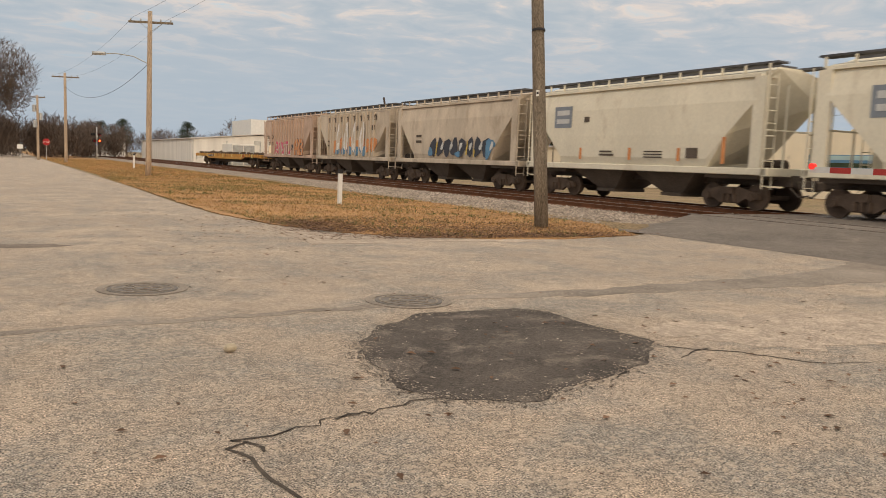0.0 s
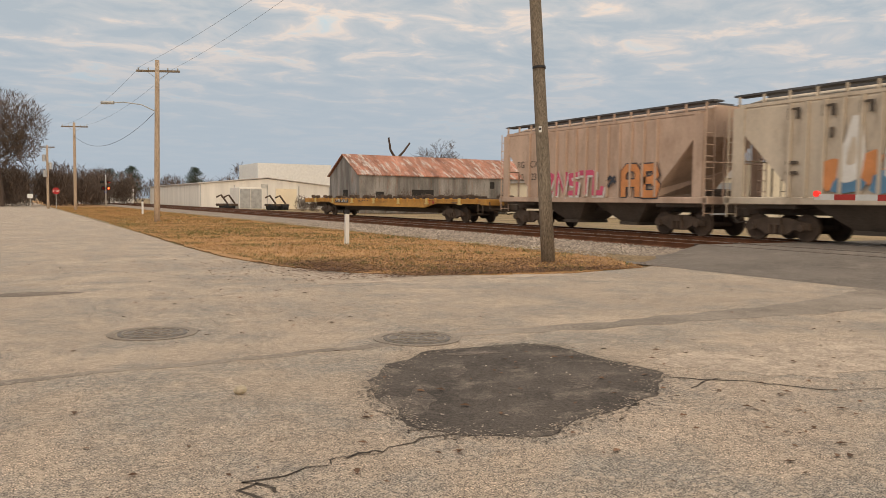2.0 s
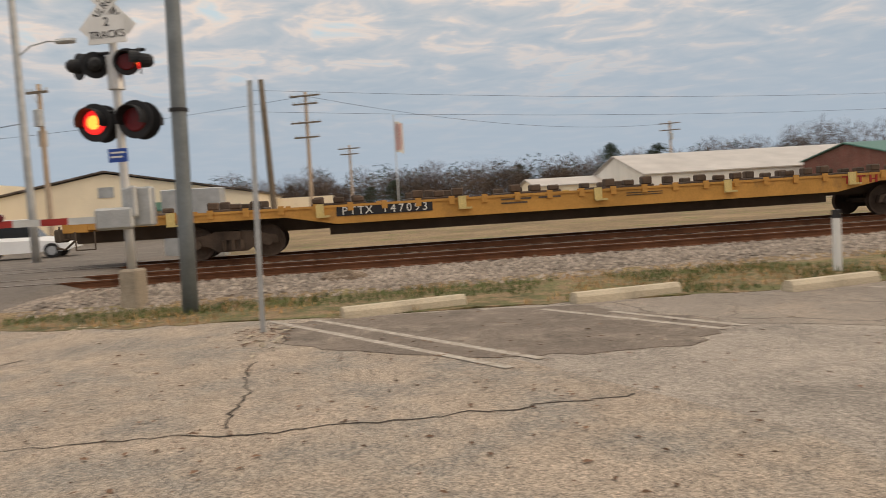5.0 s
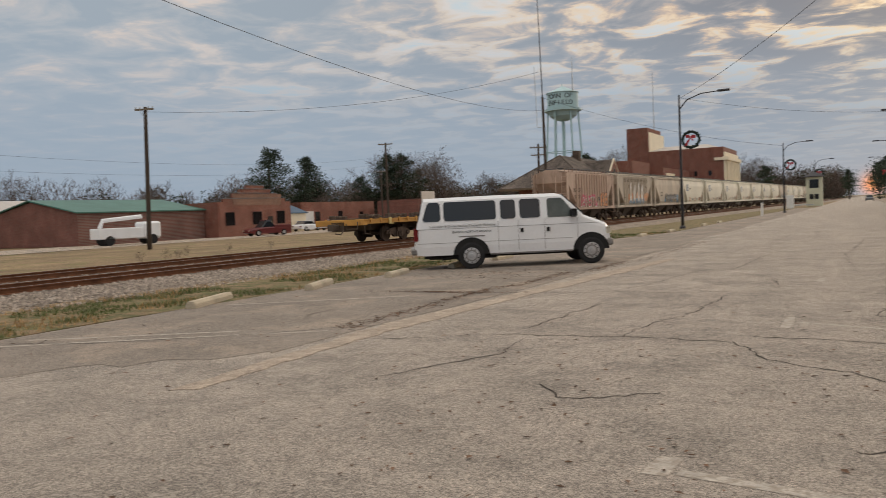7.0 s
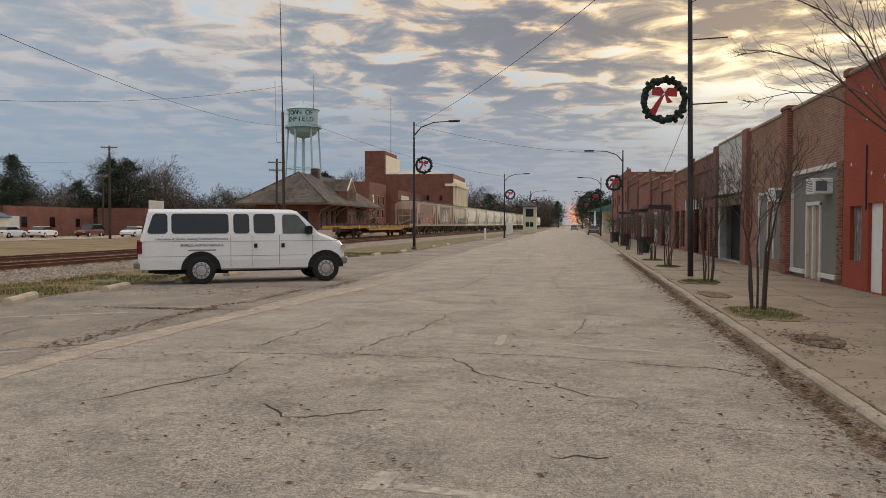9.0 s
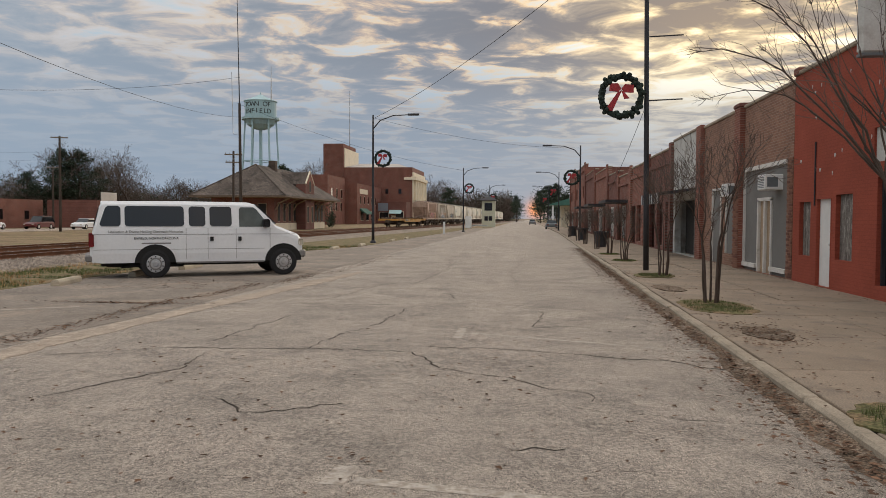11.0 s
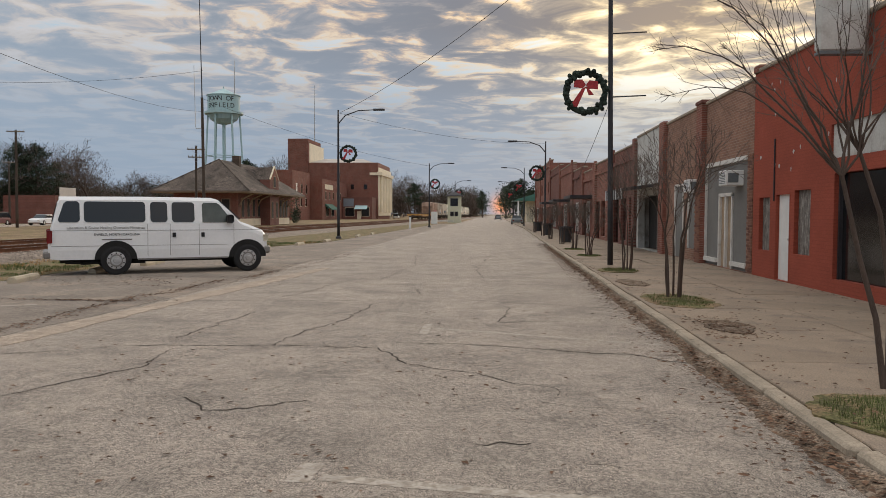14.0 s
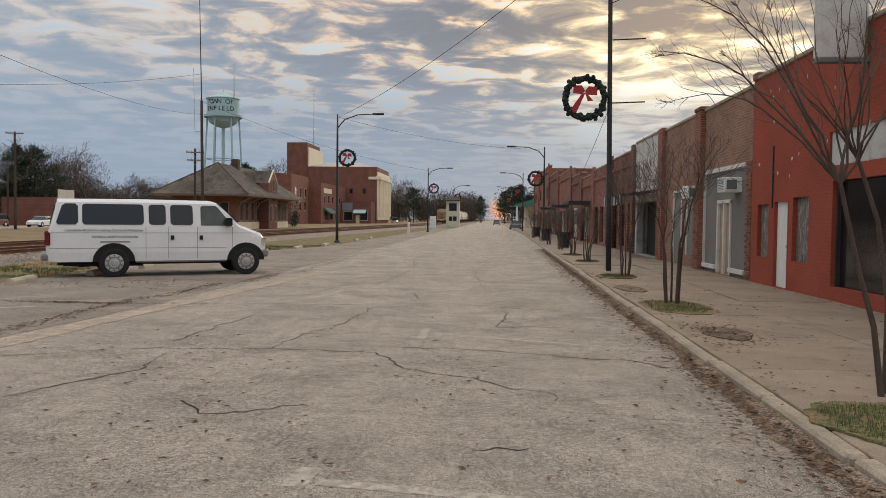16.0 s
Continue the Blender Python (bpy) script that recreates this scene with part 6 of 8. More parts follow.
wire((-7.1, -48.6, 6.5), (-5.3, -88.8, 7.6), 1.5, 0.013)
for q in (-0.9, 0.9):
    wire((-7.1 + q, -48.5, 8.95), (-5.3 + q, -88.8, 8.75), 0.6, 0.006)
    wire((-7.1 + q, -48.5, 8.95), (-10.6 + q * 0.2, -14.7, 11.0), 0.5, 0.006)
wire((-10.6, -14.7, 9.5), (-12.0, -2.1, 8.8), 0.3)
wire((-25, 73, 15), (-43, 40, 9.8), 1.2, 0.013)
wire((-25.1, 73, 11.2), (-12.05, -1.9, 8.7), 1.7, 0.011)
wire((-25.3, 73, 12.5), (-5.5, 96, 7.5), 0.8, 0.013)
wire((-7.8, 51.3, 8.2), (6.4, 65, 7.4), 0.5, 0.009)
wire((-7.8, 51.3, 8.2), (5.7, 24.7, 10.6), 0.5, 0.012)
wire((5.7, 24.7, 8.2), (9.3, 16, 9.0), 0.3, 0.012)
wire((5.7, 24.7, 5.0), (5.85, 36, 2.9), 0.1, 0.008)
for z in (9.9,):
    wire((-60, -1.5, z), (-90, 40.5, z - 0.9), 1.2, 0.013)
    wire((-60, -1.5, z), (-72, -64, z - 0.6), 1.5, 0.013)
for z in (5.2, 6.0):
    wire((-30, -2.5, z), (-50, 83.5, z + 3), 1.6, 0.006)
wire((-32, -11.4, 5.4), (-72, -64, 8.5), 1.0, 0.015)

mound = thing("dirt_mound", pose(-14.65, 0.35, 0.10), "low dark brown mound of dirt on the ballast shoulder", "dirt mound")
k = Kit()
q = random.Random(3)
for i, (rr, z) in enumerate(((0.5, -0.06), (0.42, 0.07), (0.28, 0.14), (0.12, 0.18), (0.01, 0.19))):
    k.v += [(rr * 0.8 * math.cos(a * 0.4189) * q.uniform(0.9, 1.1), rr * math.sin(a * 0.4189) * q.uniform(0.9, 1.1), z * q.uniform(0.9, 1.1)) for a in range(15)]
k.f += [(15 * i + a, 15 * i + (a + 1) % 15, 15 * i + 15 + (a + 1) % 15, 15 * i + 15 + a) for i in range(4) for a in range(15)]
k.s += [0] * 60
part("dirt_body", k, M["debris"], mound)

# ---- shop fronts along the pavement ----
WALL = 9.0


def facade(name, y0, y1, h, mat, label, openings=(), cap=True, depth=9.0):
    """A front wall facing the street with openings (y0, y1, z0, z1) cut through it, with its side and back walls and a flat roof."""
    b = thing(name, pose(0, 0, 0), label, "shop building", "shop row")
    cuts_y = sorted({y0, y1, *[o[0] for o in openings], *[o[1] for o in openings]})
    cuts_z = sorted({0.0, h, *[o[2] for o in openings], *[o[3] for o in openings]})
    for ya, yb in zip(cuts_y, cuts_y[1:]):
        za = None
        for zb, zc in zip(cuts_z, cuts_z[1:]):
            cy, cz = (ya + yb) / 2, (zb + zc) / 2
            solid = not any(o[0] < cy < o[1] and o[2] < cz < o[3] for o in openings)
            if solid and za is None:
                za = zb
            if not solid and za is not None:
                part("wall_section", Kit().box(WALL, WALL + 0.3, ya, yb, za, zb), mat, b)
                za = None
        if za is not None:
            part("wall_section", Kit().box(WALL, WALL + 0.3, ya, yb, za, h), mat, b)
    part("side_wall", Kit().box(WALL + 0.3, WALL + depth, y0 + 0.02, y0 + 0.25, 0, h - 0.3), mat, b)
    part("side_wall", Kit().box(WALL + 0.3, WALL + depth, y1 - 0.25, y1 - 0.02, 0, h - 0.3), mat, b)
    part("back_wall", Kit().box(WALL + depth, WALL + depth + 0.2, y0, y1, 0, h - 0.3), mat, b)
    part("roof", Kit().box(WALL + 0.3, WALL + depth, y0 + 0.25, y1 - 0.25, h - 0.6, h - 0.45), M["shingle"], b)
    # near-black wall, so the unlit room's shade is in its colour
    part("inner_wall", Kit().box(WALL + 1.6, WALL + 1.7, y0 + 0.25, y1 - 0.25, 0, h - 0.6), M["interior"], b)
    if cap:
        part("coping", Kit().box(WALL - 0.05, WALL + 0.35, y0, y1, h, h + 0.1, bevel=0.02), M["kerb"], b, "pale coping along the parapet")
    return b


def flat_fill(b, name, y0, y1, z0, z1, mat, back=0.12, thick=0.04, label=""):
    return part(name, Kit().box(WALL + back, WALL + back + thick, y0, y1, z0, z1), mat, b, label)


def frame_round(b, y0, y1, z0, z1, w=0.08, mat=None, out=0.03, sill=True):
    mat = mat or M["trimwhite"]
    for n, (a, c, d, e) in (("jamb", (y0 - w, y0 + 0.004, z0, z1)), ("jamb", (y1 - 0.004, y1 + w, z0, z1)), ("lintel", (y0 - w, y1 + w, z1 - 0.004, z1 + w))):
        part(n, Kit().box(WALL - out, WALL + 0.12, a, c, d, e), mat, b)


# red painted shop
red = facade("red_shop", 7.0, 21.5, 5.3, M["redwall"], "red painted brick shop with boarded windows and a white door", [(18.98, 19.84, 0.12, 2.15), (20.25, 21.02, 0.78, 2.1), (17.8, 18.7, 0.78, 2.22), (9.5, 16.65, 0.38, 2.5), (9.5, 16.85, 2.8, 3.48)])
d = flat_fill(red, "door", 18.98, 19.84, 0.12, 2.15, M["white"], 0.08, label="plain white door")
part("door_backing", Kit().box(WALL + 0.12, WALL + 0.2, 18.9, 19.92, 0.1, 2.25), M["white"], red)
for z0, z1 in ((0.25, 1.0), (1.12, 2.0)):
    part("door_panel", Kit().box(WALL + 0.07, WALL + 0.08, 19.1, 19.72, z0, z1), M["white"], d)
part("door_knob", Kit().ball((WALL + 0.04, 19.1, 1.1), 0.035), M["chrome"], d)
frame_round(red, 18.98, 19.84, 0.12, 2.15, 0.04, M["redwall"], 0.006)
for a, c, z0, z1 in ((20.25, 21.02, 0.78, 2.1), (17.8, 18.7, 0.78, 2.22)):
    flat_fill(red, "boarded_window", a, c, z0, z1, M["board"], 0.1, label="weathered plywood over a window")
glass = flat_fill(red, "display_window", 9.5, 16.65, 0.38, 2.5, M["darkglass"], 0.15, 0.02, "dark display window")
for y in (9.5, 11.8, 14.2, 16.6):
    part("mullion", Kit().box(WALL + 0.08, WALL + 0.16, y - 0.03, y + 0.03, 0.38, 2.5), M["darkpost"], glass)
flat_fill(red, "sign_band", 9.5, 16.85, 2.8, 3.48, M["whitewall"], 0.05, 0.1, "peeling white sign band")
part("water_stain_board", Kit().box(WALL + 0.03, WALL + 0.05, 9.5, 16.85, 2.5, 2.8), M["tanwood"], red, "brown timber under the sign band")
part("conduit", Kit().tube([(WALL - 0.02, 19.95, 2.0), (WALL - 0.02, 19.95, 3.5)], 0.018, 6), M["darkpost"], red)
part("parapet_block", Kit().box(WALL - 0.06, WALL + 0.4, 21.1, 21.5, 5.3, 5.5, bevel=0.03), M["brick"], red)
q = random.Random(4)
for i in range(34):
    y, z = q.uniform(10, 21), q.uniform(2.6, 5.2)
    part("peeled_spot", Kit().prism([(WALL - 0.004, y + (0.02 + 0.03 * (i % 3 == 0)) * math.cos(a) * (1 + 0.5 * math.sin(3 * a)), z + 0.05 * math.sin(a)) for a in [j * 0.9 for j in range(7)]], (-0.003, 0, 0)), M["whitewall"], red)
board = thing("projecting_sign", pose(0, 0, 0), "blank white projecting sign box above the red shop", "shop sign")
part("panel", Kit().box(8.03, 8.95, 15.2, 15.4, 4.6, 6.0, bevel=0.06), M["whitewall"], board)
part("frame", Kit().box(8.05, 9.0, 15.19, 15.41, 4.57, 4.62), M["steel"], board)
part("bracket", Kit().tube([(8.9, 15.3, 5.1), (9.15, 15.3, 5.1)], 0.04, 6), M["steel"], board)

# brick shop with a grey front
b = facade("grey_front_shop", 21.52, 26.5, 5.15, M["tanbrick"], "tan brick shop with a grey stucco front and white trim", [(22.0, 26.15, 0.12, 3.2)])
flat_fill(b, "stucco_panel", 22.0, 23.35, 0.12, 3.2, M["greywall"], 0.06, 0.1, "grey stucco panel")
flat_fill(b, "stucco_panel", 24.75, 26.15, 0.12, 3.2, M["greywall"], 0.06, 0.1, "grey stucco panel")
flat_fill(b, "stucco_panel", 23.35, 24.75, 2.25, 3.2, M["greywall"], 0.06, 0.1, "grey stucco panel")
flat_fill(b, "door", 23.45, 24.65, 0.12, 2.2, M["tanwood"], 0.1, label="tan wooden double door")
for y in (23.42, 24.05, 24.68):
    part("door_frame", Kit().box(WALL + 0.02, WALL + 0.14, y - 0.05, y + 0.05, 0.12, 2.25), M["trimwhite"], b)
part("door_head", Kit().box(WALL + 0.02, WALL + 0.14, 23.37, 24.73, 2.2, 2.3), M["trimwhite"], b)
for z in (3.2, 0.28):
    for a, c in ((22.0, 26.15),) if z > 1 else ((22.0, 23.35), (24.75, 26.15)):
        part("white_trim", Kit().box(WALL - 0.04, WALL + 0.06, a, c, z - 0.06, z + 0.06), M["trimwhite"], b)
for y in (26.1,):
    part("white_trim", Kit().box(WALL - 0.02, WALL + 0.06, y - 0.04, y + 0.04, 0.34, 3.14), M["trimwhite"], b)


def air_conditioner(y, z):
    ac = thing("air_conditioner", pose(WALL, y, z), "white window air conditioner sticking out of the shop front", "air conditioner", "window air conditioners")
    part("case", Kit().box(-0.42, 0.1, -0.34, 0.34, 0, 0.42, bevel=0.02), M["white"], ac)
    for i in range(7):
        part("vent_slat", Kit().box(-0.425, -0.418, -0.28, 0.28, 0.06 + i * 0.045, 0.08 + i * 0.045), M["steel"], ac)
    part("side_grille", Kit().box(-0.36, -0.08, -0.346, -0.342, 0.08, 0.34), M["steel"], ac)


pier_for_bricks = thing("brick_pier", pose(0, 0, 0), "brick pier between two shop fronts", "pier", "brick piers")
part("shaft", Kit().box(WALL - 0.16, WALL, 26.1, 26.75, 0, 5.2), M["brick"], pier_for_bricks)
part("cap", Kit().box(WALL - 0.2, WALL + 0.3, 26.05, 26.8, 5.2, 5.33, bevel=0.03), M["darkbrick"], pier_for_bricks)
bricks = [Kit().box(-0.012, 0.02, 0, w, 0, 0.064, bevel=0.004).mesh("brick", [m]) for w in (0.215, 0.1) for m in (M["brickface"], M["brickdark"])]
q = random.Random(8)
for y0, wide in ((21.53, 2), (26.12, 3)):
    host = b if y0 < 25 else pier_for_bricks
    face = WALL if y0 < 25 else WALL - 0.16
    for row in range(42):
        y = y0
        for j in range(wide):
            half = (row % 2 == 0 and j == 0)
            part("brick", bricks[(2 if half else 0) + (q.random() < 0.35)], None, host, at=pose(face - 0.004 + q.uniform(-0.003, 0.003), y, 0.14 + row * 0.075))
            y += 0.112 if half else 0.225
air_conditioner(22.85, 2.47)
air_conditioner(26.9, 2.4)
b = facade("brick_shop", 26.52, 31.9, 5.15, M["tanbrick"], "worn brick shop with tall white framed openings", [(27.2, 28.2, 0.5, 2.6), (29.0, 30.2, 0.12, 2.7)])
flat_fill(b, "lower_panel", 26.9, 27.15, 0.12, 3.1, M["greywall"], -0.03, 0.03, "grey panel")
flat_fill(b, "window", 27.2, 28.2, 0.5, 2.6, M["greywall"], 0.02, 0.1, "grey boarded window")
flat_fill(b, "door", 29.0, 30.2, 0.12, 2.7, M["greywall"], 0.03, 0.1, label="grey worn door")
frame_round(b, 27.2, 28.2, 0.5, 2.6, 0.07)
frame_round(b, 29.0, 30.2, 0.12, 2.7, 0.07)
pier = thing("brick_pier", pose(0, 0, 0), "tall brick pier beside the white wall", "pier", "brick piers")
part("shaft", Kit().box(WALL - 0.16, WALL, 31.7, 32.5, 0, 5.3), M["brick"], pier)
b = facade("white_wall_shop", 32.5, 38.0, 5.25, M["whitewall"], "shop with a peeling white upper wall above a dark entrance", [(33.0, 37.6, 0.12, 2.5)])
flat_fill(b, "shop_window", 33.0, 35.0, 0.12, 2.5, M["darkglass"], 0.5, 0.03, "dark recessed glass")
# the recess's shade is painted as a near-black sheet
flat_fill(b, "shop_window", 35.6, 37.6, 0.12, 2.5, M["interior"], 0.5, 0.03, "near-black sheet standing for a shaded recessed doorway")
flat_fill(b, "door_post", 35.0, 35.6, 0.12, 2.5, M["board"], 0.45, 0.1)
aw = thing("awning", pose(0, 0, 0), "dark striped metal awning over the shop entrance", "awning")
part("canopy", Kit().prism([(WALL, 32.8, 2.85), (WALL - 1.5, 32.8, 2.65), (WALL - 1.5, 32.8, 2.75), (WALL, 32.8, 2.95)], (0, 5.0, 0)), M["darkpost"], aw)
for i in range(14):
    part("valance_strip", Kit().box(WALL - 1.53, WALL - 1.5, 32.8 + i * 0.36, 32.98 + i * 0.36, 2.3, 2.74), M["greypaint"] if i % 2 else M["darkpost"], aw)
ROW = [("dark_brick_shop", 38.0, 45.5, 5.0, "darkbrick"), ("brick_shop_low", 45.5, 53.0, 4.9, "brick"), ("red_brick_shop", 53.0, 60.0, 4.7, "brick"), ("tan_brick_shop", 60.0, 67.5, 5.2, "darkbrick"),
       ("brick_store", 67.5, 80.0, 6.0, "brick"), ("dark_store", 80.0, 93.0, 6.6, "darkbrick"), ("tall_red_store", 93.0, 112.0, 8.0, "brick"), ("end_store", 112.0, 124.0, 8.4, "brick")]
for name, a, c, h, mat in ROW:
    w = (c - a)
    ops = [(a + w * f, a + w * (f + 0.22), 0.3 if i % 2 else 0.12, 2.5) for i, f in enumerate((0.06, 0.4, 0.72))]
    ups = [(a + w * f, a + w * (f + 0.14), 4.2, 5.6) for f in (0.1, 0.43, 0.76)] if h > 7 else []
    b = facade(name, a + 0.01, c - 0.01, h, M[mat], "brick shop front further along the row, dark windows", ops + ups)
    for o in ops + ups:
        flat_fill(b, "window", *o, M["darkglass"], 0.15, 0.02, "dark glass")
    if a > 50:
        frame_round(b, *ops[1], 0.1)
    for y in (a + 0.35, c - 0.35):
        part("pier", Kit().box(WALL - 0.14, WALL, y - 0.3, y + 0.3, 0, h + 0.25), M[mat], b)
    part("cornice", Kit().box(WALL - 0.1, WALL, a + 0.7, c - 0.7, h - 0.7, h - 0.5), M[mat], b)
for y, h in ((56, 4.7), (71, 6.0), (86, 6.6)):
    aw = thing("awning", pose(0, 0, 0), "dark flat awning over a far shop entrance", "awning", "far awnings")
    part("canopy", Kit().box(WALL - 1.6, WALL, y - 2.5, y + 2.5, 2.75, 2.95), M["darkpost"], aw)


def planter(x, y):
    p = thing("planter_bin", pose(x, y, 0.12), "dark tapered planter bin on the pavement", "planter", "planters")
    part("tub", Kit().loft([[(r * math.cos(6.283 * i / 14), r * math.sin(6.283 * i / 14), z) for i in range(14)] for r, z in ((0.28, 0), (0.36, 0.75), (0.42, 0.78), (0.42, 0.86), (0.36, 0.86), (0.34, 0.7))]), M["darkpost"], p)


planter(6.3, 44.5)
planter(6.3, 59)
planter(6.35, 72)
canopy = thing("canopy_building", pose(0, 0, 0), "far low building with a green canopy past the shops", "building")
part("roof", Kit().prism([(6, 150, 4.2), (20, 150, 4.2), (13, 150, 6.4)], (0, 14, 0)), M["greenroof"], canopy)
for x in (7, 12, 18):
    part("column", Kit().box(x, x + 0.3, 150.2, 150.5, 0, 4.2), M["white"], canopy)
part("wall", Kit().box(9, 19, 154, 163, 0, 4.2), M["cream"], canopy)


# ---- far buildings ----
def block(name, label, x0, x1, y0, y1, h, mat, roof=None, cap=0.3, cat="building"):
    b = thing(name, pose(0, 0, 0), label, cat)
    # brick walls facing -y get the shade-darkened copy of the brick
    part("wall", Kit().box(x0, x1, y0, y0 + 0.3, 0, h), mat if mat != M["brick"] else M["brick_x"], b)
    part("wall", Kit().box(x0, x1, y1 - 0.3, y1, 0, h), mat, b)
    part("wall", Kit().box(x1 - 0.3, x1, y0 + 0.3, y1 - 0.3, 0, h), mat, b)
    part("wall", Kit().box(x0, x0 + 0.3, y0 + 0.3, y1 - 0.3, 0, h), mat, b)
    part("roof", Kit().box(x0 + 0.3, x1 - 0.3, y0 + 0.3, y1 - 0.3, h - cap - 0.15, h - cap), roof or M["shingle"], b)
    return b


def panes_x(b, x, items, mat=None, frame=None):
    """Windows in a wall that faces +x: y, z, width, height."""
    for y, z, w, h in items:
        f = part("window", Kit().box(x - 0.05, x + 0.03, y - w / 2 - 0.08, y + w / 2 + 0.08, z - 0.08, z + h + 0.08), frame or M["trimwhite"], b)
        part("pane", Kit().box(x + 0.03, x + 0.045, y - w / 2, y + w / 2, z, z + h), mat or M["darkglass"], f)


def panes_y(b, y, items, mat=None, frame=None):
    """Windows in a wall that faces -y: x, z, width, height."""
    for x, z, w, h in items:
        f = part("window", Kit().box(x - w / 2 - 0.08, x + w / 2 + 0.08, y - 0.03, y + 0.05, z - 0.08, z + h + 0.08), frame or M["trimwhite"], b)
        part("pane", Kit().box(x - w / 2, x + w / 2, y - 0.045, y - 0.03, z, z + h), mat or M["darkglass"], f)


def gabled(name, label, m, L, W, eave, peak, wall, roof, cat="building", over=0.25):
    """A gabled house: its ridge along its own x, its front face at y 0, from x 0 to L."""
    b = thing(name, m, label, cat)
    part("front_wall", Kit().box(0, L, 0, 0.2, 0, eave), wall, b)
    part("back_wall", Kit().box(0, L, W - 0.2, W, 0, eave), wall, b)
    for x in (0, L - 0.2):
        part("gable_wall", Kit().prism([(x, 0.2, 0), (x, W - 0.2, 0), (x, W - 0.2, eave), (x, W / 2, peak - 0.1), (x, 0.2, eave)], (0.2, 0, 0)), wall, b)
    for s in (0, 1):
        y0, y1 = (-over, W / 2) if s == 0 else (W + over, W / 2)
        z0 = eave - (peak - eave) * over / (W / 2)
        part("roof_slope", Kit().prism([(-over, y0, z0), (-over, y1, peak), (-over, y1, peak + 0.12), (-over, y0, z0 + 0.12)], (L + 2 * over, 0, 0)), roof, b)
    return b


def at2(ax, ay, bx, by):
    return pose(ax, ay, 0, 0, 0, math.degrees(math.atan2(by - ay, bx - ax))), math.hypot(bx - ax, by - ay)

# ---- beyond the tracks, towards the far crossing ----
shed = gabled("rusty_shed", "long weathered tin shed with a rust-red tin roof", pose(-33, -80, 0, 0, 0, 180), 25.5, 9.0, 4.3, 6.6, M["tin"], M["rustroof"], "shed")
# no holes cut: near-black panels paint the shade of the openings
part("doorway", Kit().box(-0.03, 0.0, 3.2, 4.6, 0, 2.6), M["interior"], shed, "flat near-black panel standing for a shaded doorway")
for x, w, z0, z1 in ((6.5, 2.8, 1.6, 2.7), (17, 0.6, 3.0, 3.8), (21, 0.5, 3.0, 3.8), (2.0, 1.0, 1.2, 2.4)):
    part("opening", Kit().box(x, x + w, -0.03, 0.0, z0, z1), M["interior"], shed, "flat near-black panel standing for a shaded opening")
for i in range(52):
    part("corrugation", Kit().box(i * 0.49, i * 0.49 + 0.08, -0.025, 0.0, 0.05, 4.2), M["tin"], shed)
wh = gabled("pale_warehouse", "long pale metal warehouse with a shallow roof", pose(-42, -113, 0, 0, 0, -90), 45, 19.3, 3.5, 4.5, M["palewall"], M["metalroof"], "warehouse")
part("roller_door", Kit().box(-0.05, 0.0, 5.2, 8.4, 0, 3.0), M["cream"], wh, "pale roller door")
part("sign_plate", Kit().box(-0.04, 0.0, 9.6, 10.6, 3.0, 3.6), M["whitewall"], wh)
for y in (0.0, 4.8, 9.6, 14.4, 19.1):
    part("wall_seam", Kit().box(-0.04, 0.0, y, y + 0.12, 0, 3.4), M["galv"], wh)
block("white_block", "tall white building behind the warehouse", -60, -44, -175, -160, 8.9, M["white"])
block("low_annex", "low pale outbuilding far down the track", -22, -12, -185, -175, 3.2, M["palewall"])
shelter = thing("open_shelter", pose(0, 0, 0), "low open shelter with a flat grey roof", "shelter")
part("roof", Kit().box(-17, -6, -170, -166, 2.4, 2.7), M["metalroof"], shelter)
for x in (-16.5, -11.5, -6.5):
    part("post", Kit().box(x, x + 0.2, -167, -166.8, 0, 2.4), M["darkpost"], shelter)
store = thing("storage_container", pose(0, 0, 0), "grey storage container with double doors", "container")
part("body", Kit().box(-28.2, -25.2, -106, -101, 0.1, 2.9, bevel=0.05), M["palewall"], store)
for x in (-28.1, -26.65):
    part("door", Kit().box(x, x + 1.35, -101, -100.95, 0.2, 2.7), M["galv"], store)
r = random.Random(12)
for x, y in ((-23.2, -101), (-24.4, -102), (-29.5, -101), (-31, -101.5)):
    mch = thing("scrap_machine", pose(x, y, 0), "dark rusty farm machine parked by the container", "machine", "scrap machines")
    for _ in range(3):
        part("wheel", Kit().tube([(r.uniform(-0.8, 0.8), -0.3, 0.4), (r.uniform(-0.8, 0.8), 0.3, 0.4)], 0.4, 12), M["rubber"], mch)
    part("frame", Kit().box(-0.9, 0.9, -0.4, 0.4, 0.5, 0.8, bevel=0.05), M["truck"], mch)
    part("boom", Kit().tube([(-0.5, 0, 0.8), (0.3, 0, 1.9), (0.9, 0, 1.6)], 0.12, 6), M["truck"], mch)

cream = block("cream_building", "cream painted flat-roofed building with a stepped parapet", -66, -50, -43.4, -23.8, 4.5, M["cream"])
for a, c, h in ((-43.4, -38.5, 4.65), (-38.5, -33.5, 4.72), (-33.5, -29, 4.82), (-29, -23.8, 4.95)):
    part("parapet", Kit().box(-50.3, -50.0, a, c, 4.5, h), M["cream"], cream)
mural = part("mural", Kit().box(-50.0, -49.95, -36.5, -28.6, 2.2, 3.1), M["graf_blue"], cream, "wide painted mural of a pale landscape")
part("mural_band", Kit().box(-49.95, -49.94, -36.3, -28.8, 2.25, 2.55), M["pine"], mural)
part("mural_sky", Kit().box(-49.95, -49.94, -36.3, -28.8, 2.75, 3.05), M["tank"], mural)
